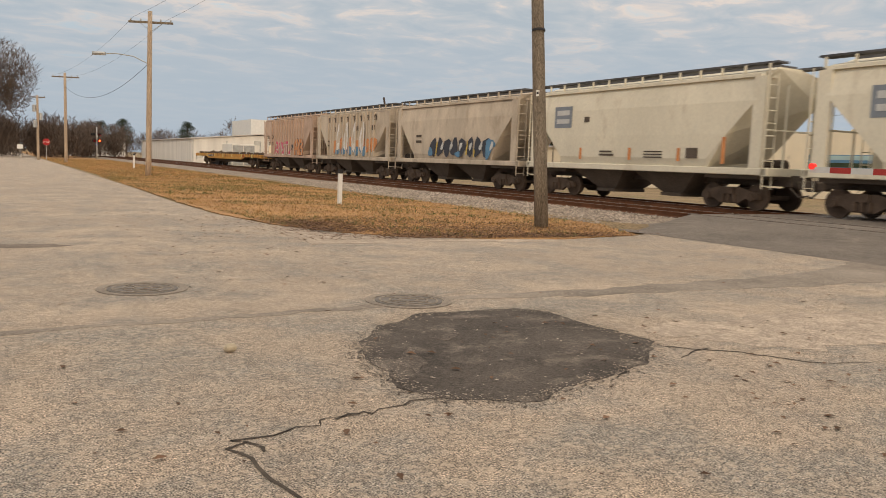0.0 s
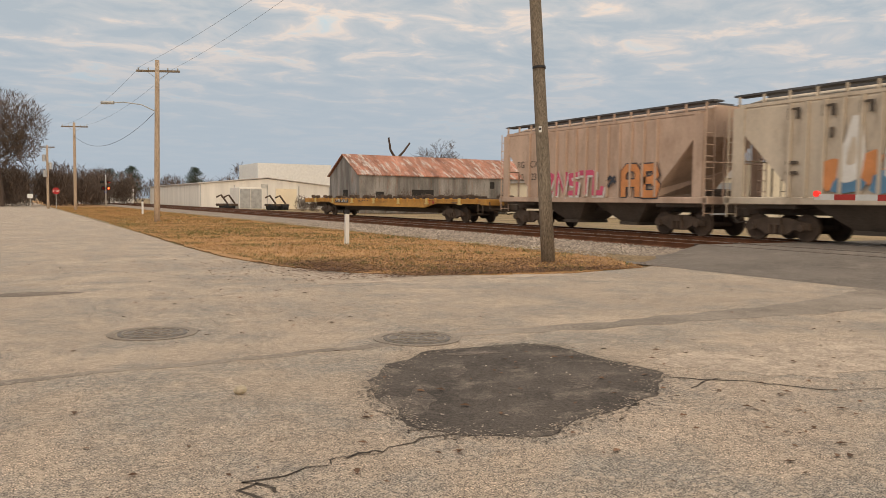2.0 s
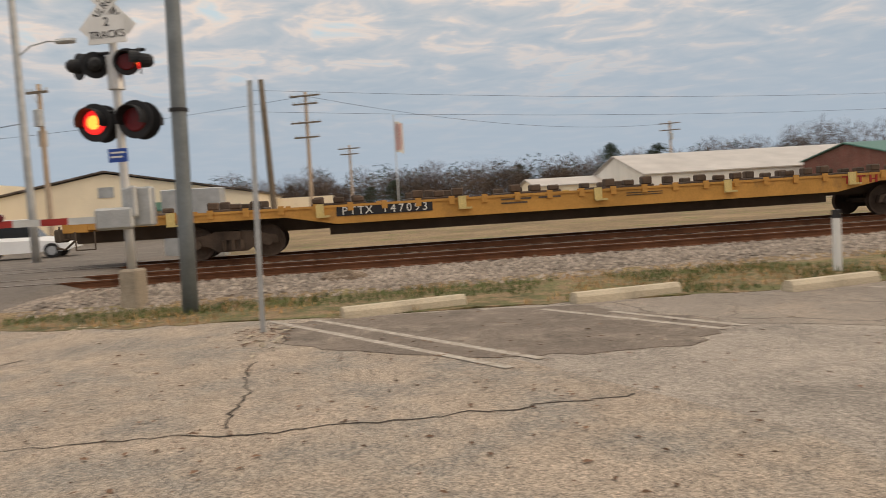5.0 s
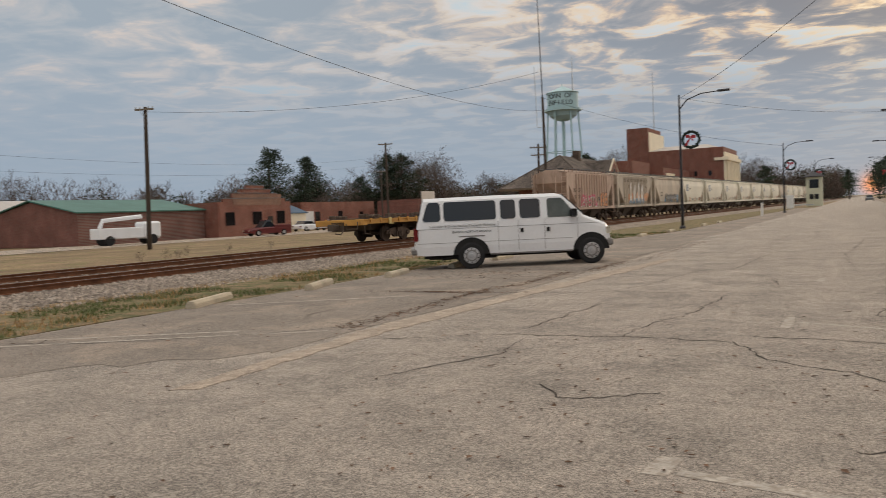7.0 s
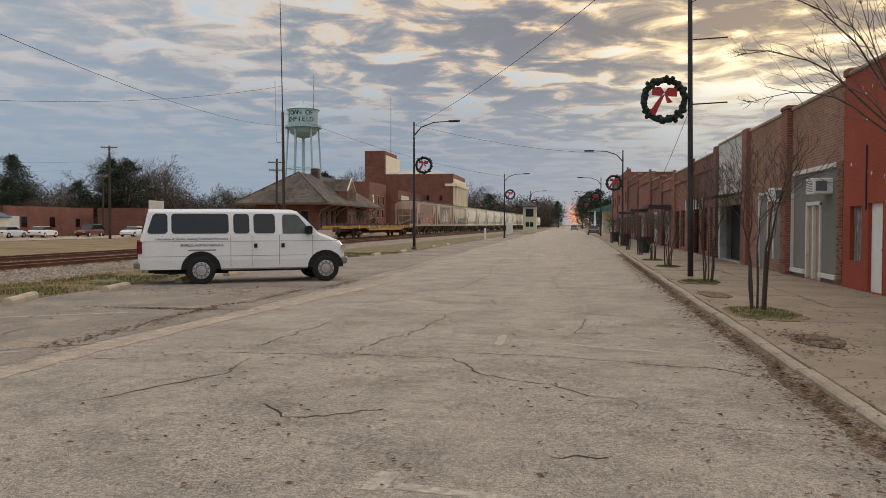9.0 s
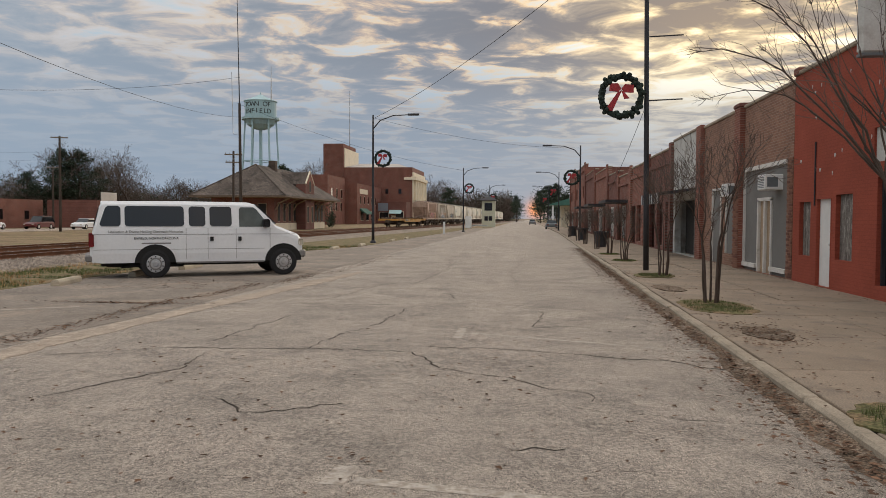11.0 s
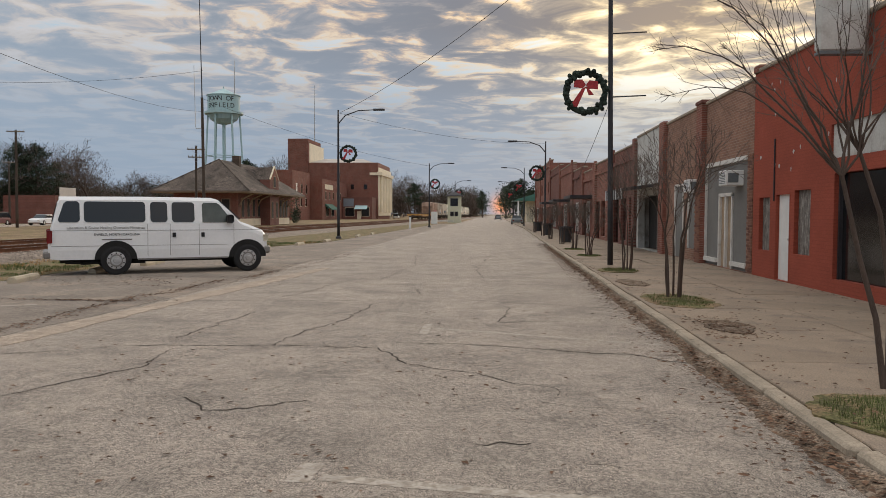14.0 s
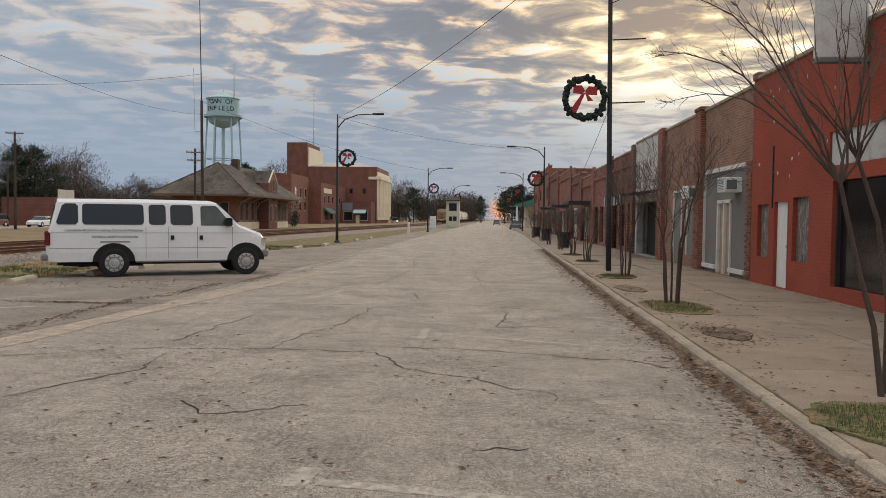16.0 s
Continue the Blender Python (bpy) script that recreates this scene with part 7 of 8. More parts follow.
side = block("pale_store", "long low pale store with a grey metal roof", -64, -51, -78, -44.0, 3.6, M["cream"], M["metalroof"], 0.0)
part("roof_edge", Kit().box(-51.2, -50.7, -78, -44.0, 3.6, 3.8), M["metalroof"], side)
part("upper_roof", Kit().box(-60, -52, -58, -44.5, 3.6, 4.3), M["metalroof"], side)
part("shed_door", Kit().box(-50.95, -50.9, -48.5, -44.5, 0, 3.2), M["galv"], side, "grey sliding door")
hall = gabled("gable_hall", "cream hall with a wide dark-edged gable", pose(-55, -5, 0, 0, 0, 180), 22, 20, 2.8, 4.7, M["cream"], M["shingle"])
part("vent", Kit().box(-0.05, 0, 9.5, 10.5, 3.0, 3.7), M["galv"], hall)
part("awning", Kit().prism([(0, 4.5, 2.5), (-1.1, 4.5, 2.0), (-1.1, 4.5, 1.9), (0, 4.5, 2.0)], (0, 4.0, 0)), M["greenroof"], hall, "green awning")
annex = block("yellow_annex", "small cream annex beyond the crossing", -78, -70, -8.5, 0, 2.5, M["cream"])
box = thing("signal_cabinet", pose(-28.0, -4.6, 0.1), "grey railway signal cabinet on legs", "cabinet")
part("case", Kit().box(-0.5, 0.5, -1.0, 1.0, -0.1, 2.3, bevel=0.03), M["galv"], box)
part("door_seam", Kit().box(0.5, 0.505, -0.02, 0.02, 0.4, 2.2), M["steel"], box)
metal = gabled("metal_barn", "long low building with a broad pale metal roof", pose(-80, 33, 0, 0, 0, 90), 36, 18, 2.9, 5.3, M["palewall"], M["metalroof"])
gabled("small_house", "small cream building with a pale roof", pose(-92, 24, 0, 0, 0, 90), 9, 8, 2.4, 3.3, M["cream"], M["metalroof"])
flagpole = thing("flag_pole", pose(-70, 5.8, 0), "silver flag pole with a hanging striped flag", "flag pole")
part("pole", Kit().tube([(0, 0, 0), (0, 0, 9.2)], [0.06, 0.035], 8), M["silver"], flagpole)
part("ball", Kit().ball((0, 0, 9.25), 0.08), M["silver"], flagpole)
flag = part("flag", Kit().loft([[(0.0, 0.05, z), (0.15, 0.35, z), (0.0, 0.75, z - 0.2), (0.02, 0.76, z - 0.2), (0.17, 0.36, z), (0.02, 0.06, z)] for z in (8.7, 7.5, 6.0)]), M["graf_white"], flagpole)
for i in range(6):
    part("stripe", Kit().box(0.17, 0.19, 0.1 + 0.1 * i, 0.13 + 0.1 * i, 6.2, 8.5), M["flagred"], flag)

# ---- beyond the tracks, along the street ----
setting("far_street", fan([(-66, 30), (-53, 30), (-53, 140), (-66, 140)], 0.004), M["asphalt"], "pale asphalt of the far street", "road")
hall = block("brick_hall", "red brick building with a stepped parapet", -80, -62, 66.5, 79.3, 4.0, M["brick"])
for a, c, h in ((67.5, 78.3, 4.4), (69.0, 76.8, 5.0), (70.2, 75.6, 5.5), (71.4, 74.4, 5.95)):
    part("parapet_step", Kit().box(-62.35, -62.0, a, c, {4.4: 4.0, 5.0: 4.4, 5.5: 5.0, 5.95: 5.5}[h], h), M["brick"], hall)
    part("step_cap", Kit().box(-62.4, -61.94, a - 0.05, c + 0.05, h, h + 0.07), M["steel"], hall)
part("faded_panel", Kit().box(-62.0, -61.97, 69.0, 77.5, 3.6, 4.9), M["tanbrick"], hall, "faded painted sign panel")
panes_x(hall, -62, [(68.4, 1.3, 1.5, 1.5), (73.0, 1.3, 1.6, 1.5), (77.3, 1.3, 1.5, 1.5)], frame=M["darkbrick"])
part("door", Kit().box(-62, -61.95, 74.9, 75.8, 0, 2.2), M["interior"], hall, "dark door")
wing = gabled("green_roof_wing", "long brick wing under a green metal roof", pose(-64, 50, 0, 0, 0, 90), 16.4, 14, 3.2, 4.6, M["darkbrick"], M["greenroof"])
gabled("blue_roof_house", "small pale house with a blue metal roof", pose(-68, 82, 0, 0, 0, 90), 8, 8, 2.6, 4.1, M["cream"], M["blueroof"])
b2 = block("long_brick_store", "long low red brick store", -86, -72, 94, 114, 4.2, M["brick"])
panes_x(b2, -72, [(98, 1.3, 1.2, 1.4), (104, 1.3, 1.2, 1.4), (110, 1.3, 1.0, 1.2)], frame=M["darkbrick"])
part("loading_door", Kit().box(-72, -71.94, 94.6, 97, 0, 2.8), M["white"], b2, "white door")
tin = block("tin_front_store", "narrow brick store with a pale tin upper front", -70, -62, 112, 118, 4.2, M["darkbrick"])
part("tin_sheet", Kit().box(-62, -61.9, 113, 117.5, 2.2, 5.4), M["metalroof"], tin, "pale tin cladding")
part("tin_awning", Kit().prism([(-61.9, 112.5, 2.4), (-60.2, 112.5, 1.7), (-60.2, 112.5, 1.8), (-61.9, 112.5, 2.5)], (0, 5.4, 0)), M["metalroof"], tin)

# depot
depot = thing("railway_depot", pose(0, 0, 0), "brick railway depot with a wide hipped shingle roof", "station building")
X0, X1, Y0, Y1, EV, RG = -40.0, -27.6, 95.0, 124.0, 4.3, 8.6
mx, rb, rt = (X0 + X1) / 2, 102.0, 117.0
for name, f in (("roof_slope", [(X0, Y0, EV), (X1, Y0, EV), (mx, rb, RG)]), ("roof_slope", [(X1, Y0, EV), (X1, Y1, EV), (mx, rt, RG), (mx, rb, RG)]), ("roof_slope", [(X1, Y1, EV), (X0, Y1, EV), (mx, rt, RG)]), ("roof_slope", [(X0, Y1, EV), (X0, Y0, EV), (mx, rb, RG), (mx, rt, RG)])):
    part(name, Kit().prism(f, (0, 0, 0.14)), M["shingle"], depot)
part("soffit", Kit().box(X0 + 0.1, X1 - 0.1, Y0 + 0.1, Y1 - 0.1, EV - 0.12, EV - 0.02), M["tanwood"], depot)
for q in (0, 1):
    part("hip_cap", Kit().tube([(X1, Y0, EV + 0.15), (mx, rb, RG + 0.15)] if q == 0 else [(X0, Y0, EV + 0.15), (mx, rb, RG + 0.15)], 0.09, 6), M["shingle"], depot)
bx0, bx1, by0, by1 = X0 + 2, X1 - 2.2, Y0 + 2.2, Y1 - 2
# depot walls use darker bricks, painting in the shadow they stand in
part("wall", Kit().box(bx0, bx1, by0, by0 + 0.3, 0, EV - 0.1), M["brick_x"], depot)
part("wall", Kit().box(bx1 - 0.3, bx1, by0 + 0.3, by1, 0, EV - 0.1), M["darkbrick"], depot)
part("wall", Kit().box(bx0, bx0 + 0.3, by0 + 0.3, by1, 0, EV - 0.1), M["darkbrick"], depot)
part("wall", Kit().box(bx0, bx1, by1, by1 + 0.3, 0, EV - 0.1), M["brick"], depot)
part("plinth", Kit().box(bx0 - 0.1, bx1 + 0.1, by0 - 0.1, by0, 0, 0.95), M["cream"], depot, "cream plinth")
part("plinth", Kit().box(bx1, bx1 + 0.1, by0, by1, 0, 0.95), M["cream"], depot, "cream plinth")
# panes painted near-black for the unlit rooms behind them
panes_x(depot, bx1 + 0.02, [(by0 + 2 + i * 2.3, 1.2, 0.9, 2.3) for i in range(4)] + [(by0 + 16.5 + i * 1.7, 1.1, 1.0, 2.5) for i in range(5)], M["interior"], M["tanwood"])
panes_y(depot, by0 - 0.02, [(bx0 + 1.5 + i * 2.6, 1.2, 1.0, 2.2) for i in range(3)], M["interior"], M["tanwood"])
for i in range(7):
    part("roof_bracket", Kit().tube([(bx1, by0 + 0.7 + i * 3.9, 2.6), (bx1 + 0.5, by0 + 0.7 + i * 3.9, 3.5), (X1 - 0.3, by0 + 0.7 + i * 3.9, EV - 0.15)], 0.1, 6), M["tanwood"], depot)
part("fascia", Kit().box(X1 - 0.02, X1 + 0.05, Y0, Y1, EV - 0.1, EV + 0.1), M["shopwood"], depot, "weathered fascia board")
part("fascia", Kit().box(X0, X1, Y0 - 0.05, Y0 + 0.02, EV - 0.1, EV + 0.1), M["shopwood"], depot, "weathered fascia board")
part("door", Kit().box(bx1 + 0.02, bx1 + 0.06, by0 + 11.4, by0 + 12.6, 0, 2.5), M["interior"], depot, "dark platform door")
part("chimney", Kit().box(mx - 0.1, mx + 0.9, 107.4, 108.4, 7.6, 9.6, bevel=0.05), M["truck"], depot, "dark brown chimney")
bay = part("bay", Kit().prism([(bx1, 106.8, 0), (bx1 + 1.4, 106.8, 0), (bx1 + 1.4, 106.8, 6.3), (bx1, 106.8, 6.3)], (0, 4.4, 0)), M["darkbrick"], depot, "brick bay with a small gable")
part("bay_gable", Kit().prism([(bx1 - 3, 106.8, 6.3), (bx1 - 3, 109.0, 8.1), (bx1 - 3, 111.2, 6.3)], (4.4, 0, 0)), M["shingle"], depot)
for q in (106.8, 111.2):
    part("gable_cap", Kit().tube([(bx1 + 1.4, q, 6.35), (bx1 + 1.4, 109.0, 8.2)], 0.12, 6), M["cream"], depot)
part("gable_wall", Kit().prism([(bx1 + 1.38, 106.9, 6.3), (bx1 + 1.38, 109.0, 8.05), (bx1 + 1.38, 111.1, 6.3)], (0.04, 0, 0)), M["brick"], depot)
panes_x(depot, bx1 + 1.42, [(109.0, 5.3, 0.9, 1.5), (107.9, 1.0, 0.8, 2.2), (110.1, 1.0, 0.8, 2.2)], M["interior"], M["tanwood"])

# brick town blocks past the depot
big_b = block("big_brick_building", "large red brick town building with a stone-columned front", -56, -32.2, 235, 262, 17, M["brick"], M["metalroof"], 0.3)
part("hip_roof", Kit().loft([[(-55.6, 235.4, 16.7), (-32.6, 235.4, 16.7), (-32.6, 261.6, 16.7), (-55.6, 261.6, 16.7)], [(-50, 243, 18.6), (-38, 243, 18.6), (-38, 254, 18.6), (-50, 254, 18.6)]]), M["metalroof"], big_b, "grey metal roof")
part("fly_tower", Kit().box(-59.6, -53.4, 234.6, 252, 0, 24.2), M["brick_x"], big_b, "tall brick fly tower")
part("tower_face", Kit().box(-53.4, -53.3, 236, 256, 17, 23.0), M["cream"], big_b, "pale upper tower wall")
part("stone_front", Kit().box(-32.2, -31.8, 235, 262, 1, 15.5), M["cream"], big_b, "pale stone front")
for i in range(7):
    part("column", Kit().tube([(-31.5, 237 + i * 3.8, 2), (-31.5, 237 + i * 3.8, 13)], 0.45, 10), M["cream"], big_b)
part("cornice", Kit().box(-32.5, -31.0, 234.7, 262.5, 13.2, 14.2), M["cream"], big_b)
part("cornice", Kit().box(-34.7, -31.4, 234.6, 235, 13.2, 14.0), M["cream"], big_b)
panes_y(big_b, 235, [(-36, 9, 0.9, 1.4), (-40, 9, 0.9, 1.4)], frame=M["darkbrick"])
lowb = block("low_brick_block", "two-storey brick shop block with green awnings", -50, -41.5, 200, 234, 10.6, M["brick"])
panes_x(lowb, -41.5, [(204 + i * 5, 5.4, 1.3, 2.0) for i in range(5)] + [(206 + i * 7, 1.0, 3.5, 2.4) for i in range(3)], frame=M["cream"])
part("sign_panel", Kit().box(-41.5, -41.4, 203, 213, 8.0, 9.3), M["cream"], lowb)
part("awning", Kit().prism([(-41.4, 203, 3.6), (-39.6, 203, 2.6), (-39.6, 203, 2.8), (-41.4, 203, 4.2)], (0, 9, 0)), M["greenroof"], lowb, "green awning")
midb = block("arched_brick_block", "red brick block with arched upper windows", -53, -44.7, 182, 199.5, 11.9, M["brick"])
panes_x(midb, -44.7, [(186 + i * 5, 6.6, 1.4, 2.2) for i in range(3)] + [(185.5 + i * 5, 3.4, 1.6, 2.0) for i in range(3)], frame=M["cream"])
low2 = block("low_shops", "low brick shops with blue awnings before the large building", -41.3, -32.6, 226, 234.4, 6.4, M["darkbrick"])
panes_y(low2, 226, [(-39.2, 0.9, 2.6, 2.4), (-34.6, 0.9, 2.2, 2.6)], frame=M["cream"])
part("mural", Kit().box(-41.0, -38.0, 225.9, 226.0, 3.7, 6.0), M["placard"], low2, "faded grey painted wall sign")
part("awning", Kit().prism([(-37.6, 226, 3.6), (-37.6, 224.4, 2.9), (-37.6, 224.4, 3.0), (-37.6, 226, 4.0)], (3.6, 0, 0)), M["tank"], low2, "pale blue awning")
part("door", Kit().box(-37.0, -35.9, 225.93, 226.0, 0, 2.4), M["cream"], low2, "pale door")

# watchman's tower by the track
wt = thing("watch_tower", pose(-5.0, 148.5, 0), "small two-storey cream watch tower with a hipped roof", "tower")
part("body", Kit().box(-1.25, 1.25, 0, 2.6, 0, 5.0), M["boxwall"], wt)
part("roof", Kit().loft([[(-1.7, -0.45, 5.0), (1.7, -0.45, 5.0), (1.7, 3.05, 5.0), (-1.7, 3.05, 5.0)], [(-1.7, -0.45, 5.12), (1.7, -0.45, 5.12), (1.7, 3.05, 5.12), (-1.7, 3.05, 5.12)], [(-0.1, 1.2, 5.9), (0.1, 1.2, 5.9), (0.1, 1.4, 5.9), (-0.1, 1.4, 5.9)]]), M["darkpost"], wt)
panes_y(wt, 0.0, [(0.0, 3.2, 1.3, 1.3), (-0.4, 1.3, 0.5, 0.7), (0.4, 1.3, 0.5, 0.7)], frame=M["darkpost"])
cab = thing("signal_cabinet", pose(-7.4, 130, 0), "white trackside signal cabinet", "cabinet")
part("case", Kit().box(-0.5, 0.5, -0.4, 0.4, -0.1, 2.0, bevel=0.04), M["white"], cab)
part("platform", Kit().box(0.6, 3.2, -0.6, 0.6, 0.4, 0.55), M["galv"], cab)

# water tower
tower = thing("water_tower", pose(-70, 208, 0), "pale blue steel water tower on six legs", "water tower")
n = 28
ring = lambda r, z: [(r * math.cos(6.2832 * i / n), r * math.sin(6.2832 * i / n), z) for i in range(n)]
R = 4.25
part("tank", Kit().loft([ring(0.6, 25.4), ring(2.2, 25.8), ring(3.6, 26.8), ring(R, 28.2), ring(R, 33.0)]), M["tank"], tower, smooth=False)
part("tank_roof", Kit().loft([ring(R + 0.25, 33.0), ring(R + 0.25, 33.15), ring(2.0, 34.2), ring(0.3, 35.0)]), M["tank"], tower)
part("balcony", Kit().loft([ring(R, 28.1), ring(R + 0.8, 28.1), ring(R + 0.8, 28.7), ring(R + 0.7, 28.7), ring(R + 0.7, 28.2), ring(R, 28.2)], caps=False), M["tank"], tower)
part("finial", Kit().tube([(0, 0, 35), (0, 0, 35.6)], 0.12, 6), M["tank"], tower)
part("riser", Kit().tube([(0, 0, 0), (0, 0, 25.6)], 0.45, 10), M["tank"], tower)
for i in range(6):
    a = 6.2832 * (i + 0.3) / 6
    part("leg", Kit().tube([(5.6 * math.cos(a), 5.6 * math.sin(a), 0), (4.1 * math.cos(a), 4.1 * math.sin(a), 28.2)], 0.24, 8), M["tank"], tower)
    b = 6.2832 * (i + 1.3) / 6
    for z in (9, 17):
        q = 5.6 - 1.5 * z / 28.2
        part("strut", Kit().tube([(q * math.cos(a), q * math.sin(a), z), (q * math.cos(b), q * math.sin(b), z)], 0.12, 6), M["tank"], tower)
face = math.degrees(math.atan2(0.5 - 208, 2.2 + 70))
for text, z in (("TOWN OF", 31.9), ("ENFIELD", 30.1)):
    for i, ch in enumerate(text):
        if ch == " ":
            continue
        ang = face + (i - 3) * 15.0 - 14
        m = pose(0, 0, 0, 0, 0, ang) @ Matrix(((0, 0, 1, R + 0.02), (1, 0, 0, 0), (0, 1, 0, z), (0, 0, 0, 1)))
        lettering(ch, 1.75, M["letter"], tower, m, "letter", 0.02)

# radio mast by the track
mast = thing("radio_mast", pose(-25, 73, 0), "tall dark pole with a whip antenna", "mast")
part("pole", Kit().tube([(0, 0, 0), (-0.1, 0, 12.5)], [0.17, 0.12], 10), M["darkpole"], mast)
part("antenna", Kit().tube([(-0.1, 0, 12.5), (-0.3, 0, 24)], [0.06, 0.03], 6), M["darkpost"], mast)
part("side_arm", Kit().tube([(-0.1, 0, 9.6), (-0.7, 0, 9.6), (-0.75, 0, 9.8), (-0.85, 0, 15.5)], 0.03, 5), M["galv"], mast)
for x, y, h in ((-54, 246, 42), (-66, 205, 42)):
    a = thing("antenna_mast", pose(x, y, 20 if x > -60 else 33), "thin lattice antenna mast", "mast", "antenna masts")
    part("rod", Kit().tube([(0, 0, 0), (0, 0, h - (20 if x > -60 else 33))], [0.18, 0.06], 5), M["galv"], a)

# ---- van ----
van = thing("passenger_van", pose(-6.85, 22.6, 0, 0, 0, 30.5), "long white passenger van with dark windows, parked across the parking strip", "van")


def van_ring(x, top, half=1.0, low=0.42):
    sh = min(1.38, top - 0.1)
    w = half - 0.14 * max(0.0, (top - sh) / 0.72)
    side = [(half - 0.03, low), (half, low + 0.25), (half, min(1.15, top - 0.2)), (half - 0.02, sh), (w, top - 0.1), (w - 0.1, top - 0.02), (w * 0.4, top)]
    rake = 0.25 if x < -3.2 else 0.0   # the tail leans forward above the bumper
    return [(x + rake * max(0.0, z - 0.95), -y, z) for y, z in side] + [(x + rake * max(0.0, z - 0.95), y, z) for y, z in reversed(side)]


k = Kit().loft([van_ring(-3.38, 1.97, 0.96, 0.5), van_ring(-3.33, 2.04, 0.99, 0.45), van_ring(-3.1, 2.09), van_ring(-1.0, 2.11), van_ring(0.8, 2.10), van_ring(0.95, 2.06), van_ring(1.25, 1.78), van_ring(1.56, 1.45), van_ring(1.9, 1.32), van_ring(2.2, 1.2, 0.97), van_ring(2.3, 1.08, 0.93), van_ring(2.33, 0.95, 0.9, 0.55)])
part("body", k, M["vanwhite"], van, smooth=False)


def pane(name, pts, mat):
    """A pane on both sides: points (x, z) on the sloping upper side."""
    yy = lambda z: 0.984 - (z - 1.38) * (0.126 / 0.6)
    for s in (-1, 1):
        part(name, Kit().prism([(x, s * yy(z), z) for x, z in pts], (0, s * 0.012, 0)), mat, van, "dark tinted window")


def rect(x0, x1, z0, z1, c=0.085):
    """A rectangle with rounded corners."""
    arcs = ((x1 - c, z0 + c, 270), (x1 - c, z1 - c, 0), (x0 + c, z1 - c, 90), (x0 + c, z0 + c, 180))
    return [(cx + c * math.cos(math.radians(a + q)), cz + c * math.sin(math.radians(a + q))) for cx, cz, a in arcs for q in (0, 22.5, 45, 67.5, 90)]


pane("side_window", [(-3.1, 1.41), (-2.68, 1.41), (-2.62, 1.47), (-2.62, 1.9), (-2.68, 1.96), (-2.93, 1.96), (-3.0, 1.9), (-3.14, 1.47)], M["vanglass"])
for x0, x1 in ((-2.52, -1.0), (-0.87, -0.43), (-0.31, 0.29)):
    pane("side_window", rect(x0, x1, 1.41, 1.96), M["vanglass"])
pane("front_window", [(0.5, 1.40), (1.34, 1.40), (1.32, 1.46), (0.98, 1.9), (0.9, 1.95), (0.55, 1.95), (0.5, 1.9)], M["clearglass"])
part("windscreen", Kit().prism([(0.98, -0.78, 2.03), (0.98, 0.78, 2.03), (1.55, 0.88, 1.48), (1.55, -0.88, 1.48)], (0.014, 0, 0.014)), M["vanglass"], van)
part("rear_window", Kit().prism([(-3.275, -0.75, 1.4), (-3.275, 0.75, 1.4), (-3.15, 0.7, 1.9), (-3.15, -0.7, 1.9)], (-0.014, 0, 0.004)), M["vanglass"], van)
for s in (-1, 1):
    for x0, x1, z0, z1 in ((-0.955, -0.945, 0.5, 2.0), (-0.37, -0.36, 0.5, 2.0), (0.40, 0.41, 0.5, 2.0), (1.36, 1.37, 0.5, 1.4)):
        part("door_seam", Kit().box(x0, x1, s * 0.998, s * 1.003, z0, min(z1, 1.36)), M["bumper"], van)
    part("belt_crease", Kit().box(-3.3, 2.1, s * 0.999, s * 1.004, 1.185, 1.195), M["bumper"], van)
    part("belt_crease", Kit().box(-3.3, 1.2, s * 0.999, s * 1.004, 0.775, 0.785), M["bumper"], van)
    for x in (-0.27, 0.5):
        part("door_handle", Kit().box(x - 0.04, x + 0.05, s * 1.0, s * 1.025, 1.0, 1.12, bevel=0.01), M["black"], van, "black door handle")
    part("wing_mirror", Kit().box(1.15, 1.32, s * 1.02, s * 1.2, 1.38, 1.62, bevel=0.04), M["black"], van, "black wing mirror")
    part("tail_lamp", Kit().box(-3.41, -3.28, s * 0.88, s * 1.005, 0.86, 1.2, bevel=0.02), M["taillight"], van, "red tail lamp")
    part("headlamp", Kit().box(2.2, 2.345, s * 0.62, s * 0.955, 0.86, 1.05, bevel=0.03), M["headlight"], van, "yellowed headlamp")
    part("rocker_panel", Kit().box(-1.2, 1.2, min(s * 0.88, s * 0.985), max(s * 0.88, s * 0.985), 0.39, 0.43), M["bumper"], van)
    for x in (-1.752, 1.752):
        a = [math.radians(180 * i / 12) for i in range(13)]
        # no arch is cut: a near-black half disc paints its shade
        part("wheel_arch", Kit().prism([(x + 0.53 * math.cos(q), s * 0.9, 0.42 + 0.50 * math.sin(q)) for q in a], (0, s * 0.106, 0)), M["shade"], van, "near-black half disc painting the wheel arch's shade")
        wheel = part("wheel", Kit().tube([(0, s * 0.12, 0), (0, s * 0.1, 0), (0, -s * 0.1, 0), (0, -s * 0.12, 0)], [0.33, 0.385, 0.385, 0.33], 28), M["rubber"], van, "black tyre", at=pose(x, s * 0.91, 0.385))
        part("rim", Kit().tube([(0, s * 0.121, 0), (0, s * 0.126, 0)], [0.235, 0.225], 24), M["chrome"], wheel, "dull steel wheel")
        part("hub", Kit().tube([(0, s * 0.126, 0), (0, s * 0.16, 0)], [0.08, 0.06], 14), M["chrome"], wheel)
        part("rim_ring", Kit().tube([(0, s * 0.1262, 0), (0, s * 0.129, 0)], [0.17, 0.16], 24), M["bumper"], wheel)
        for i in range(10):
            a = 0.6283 * i
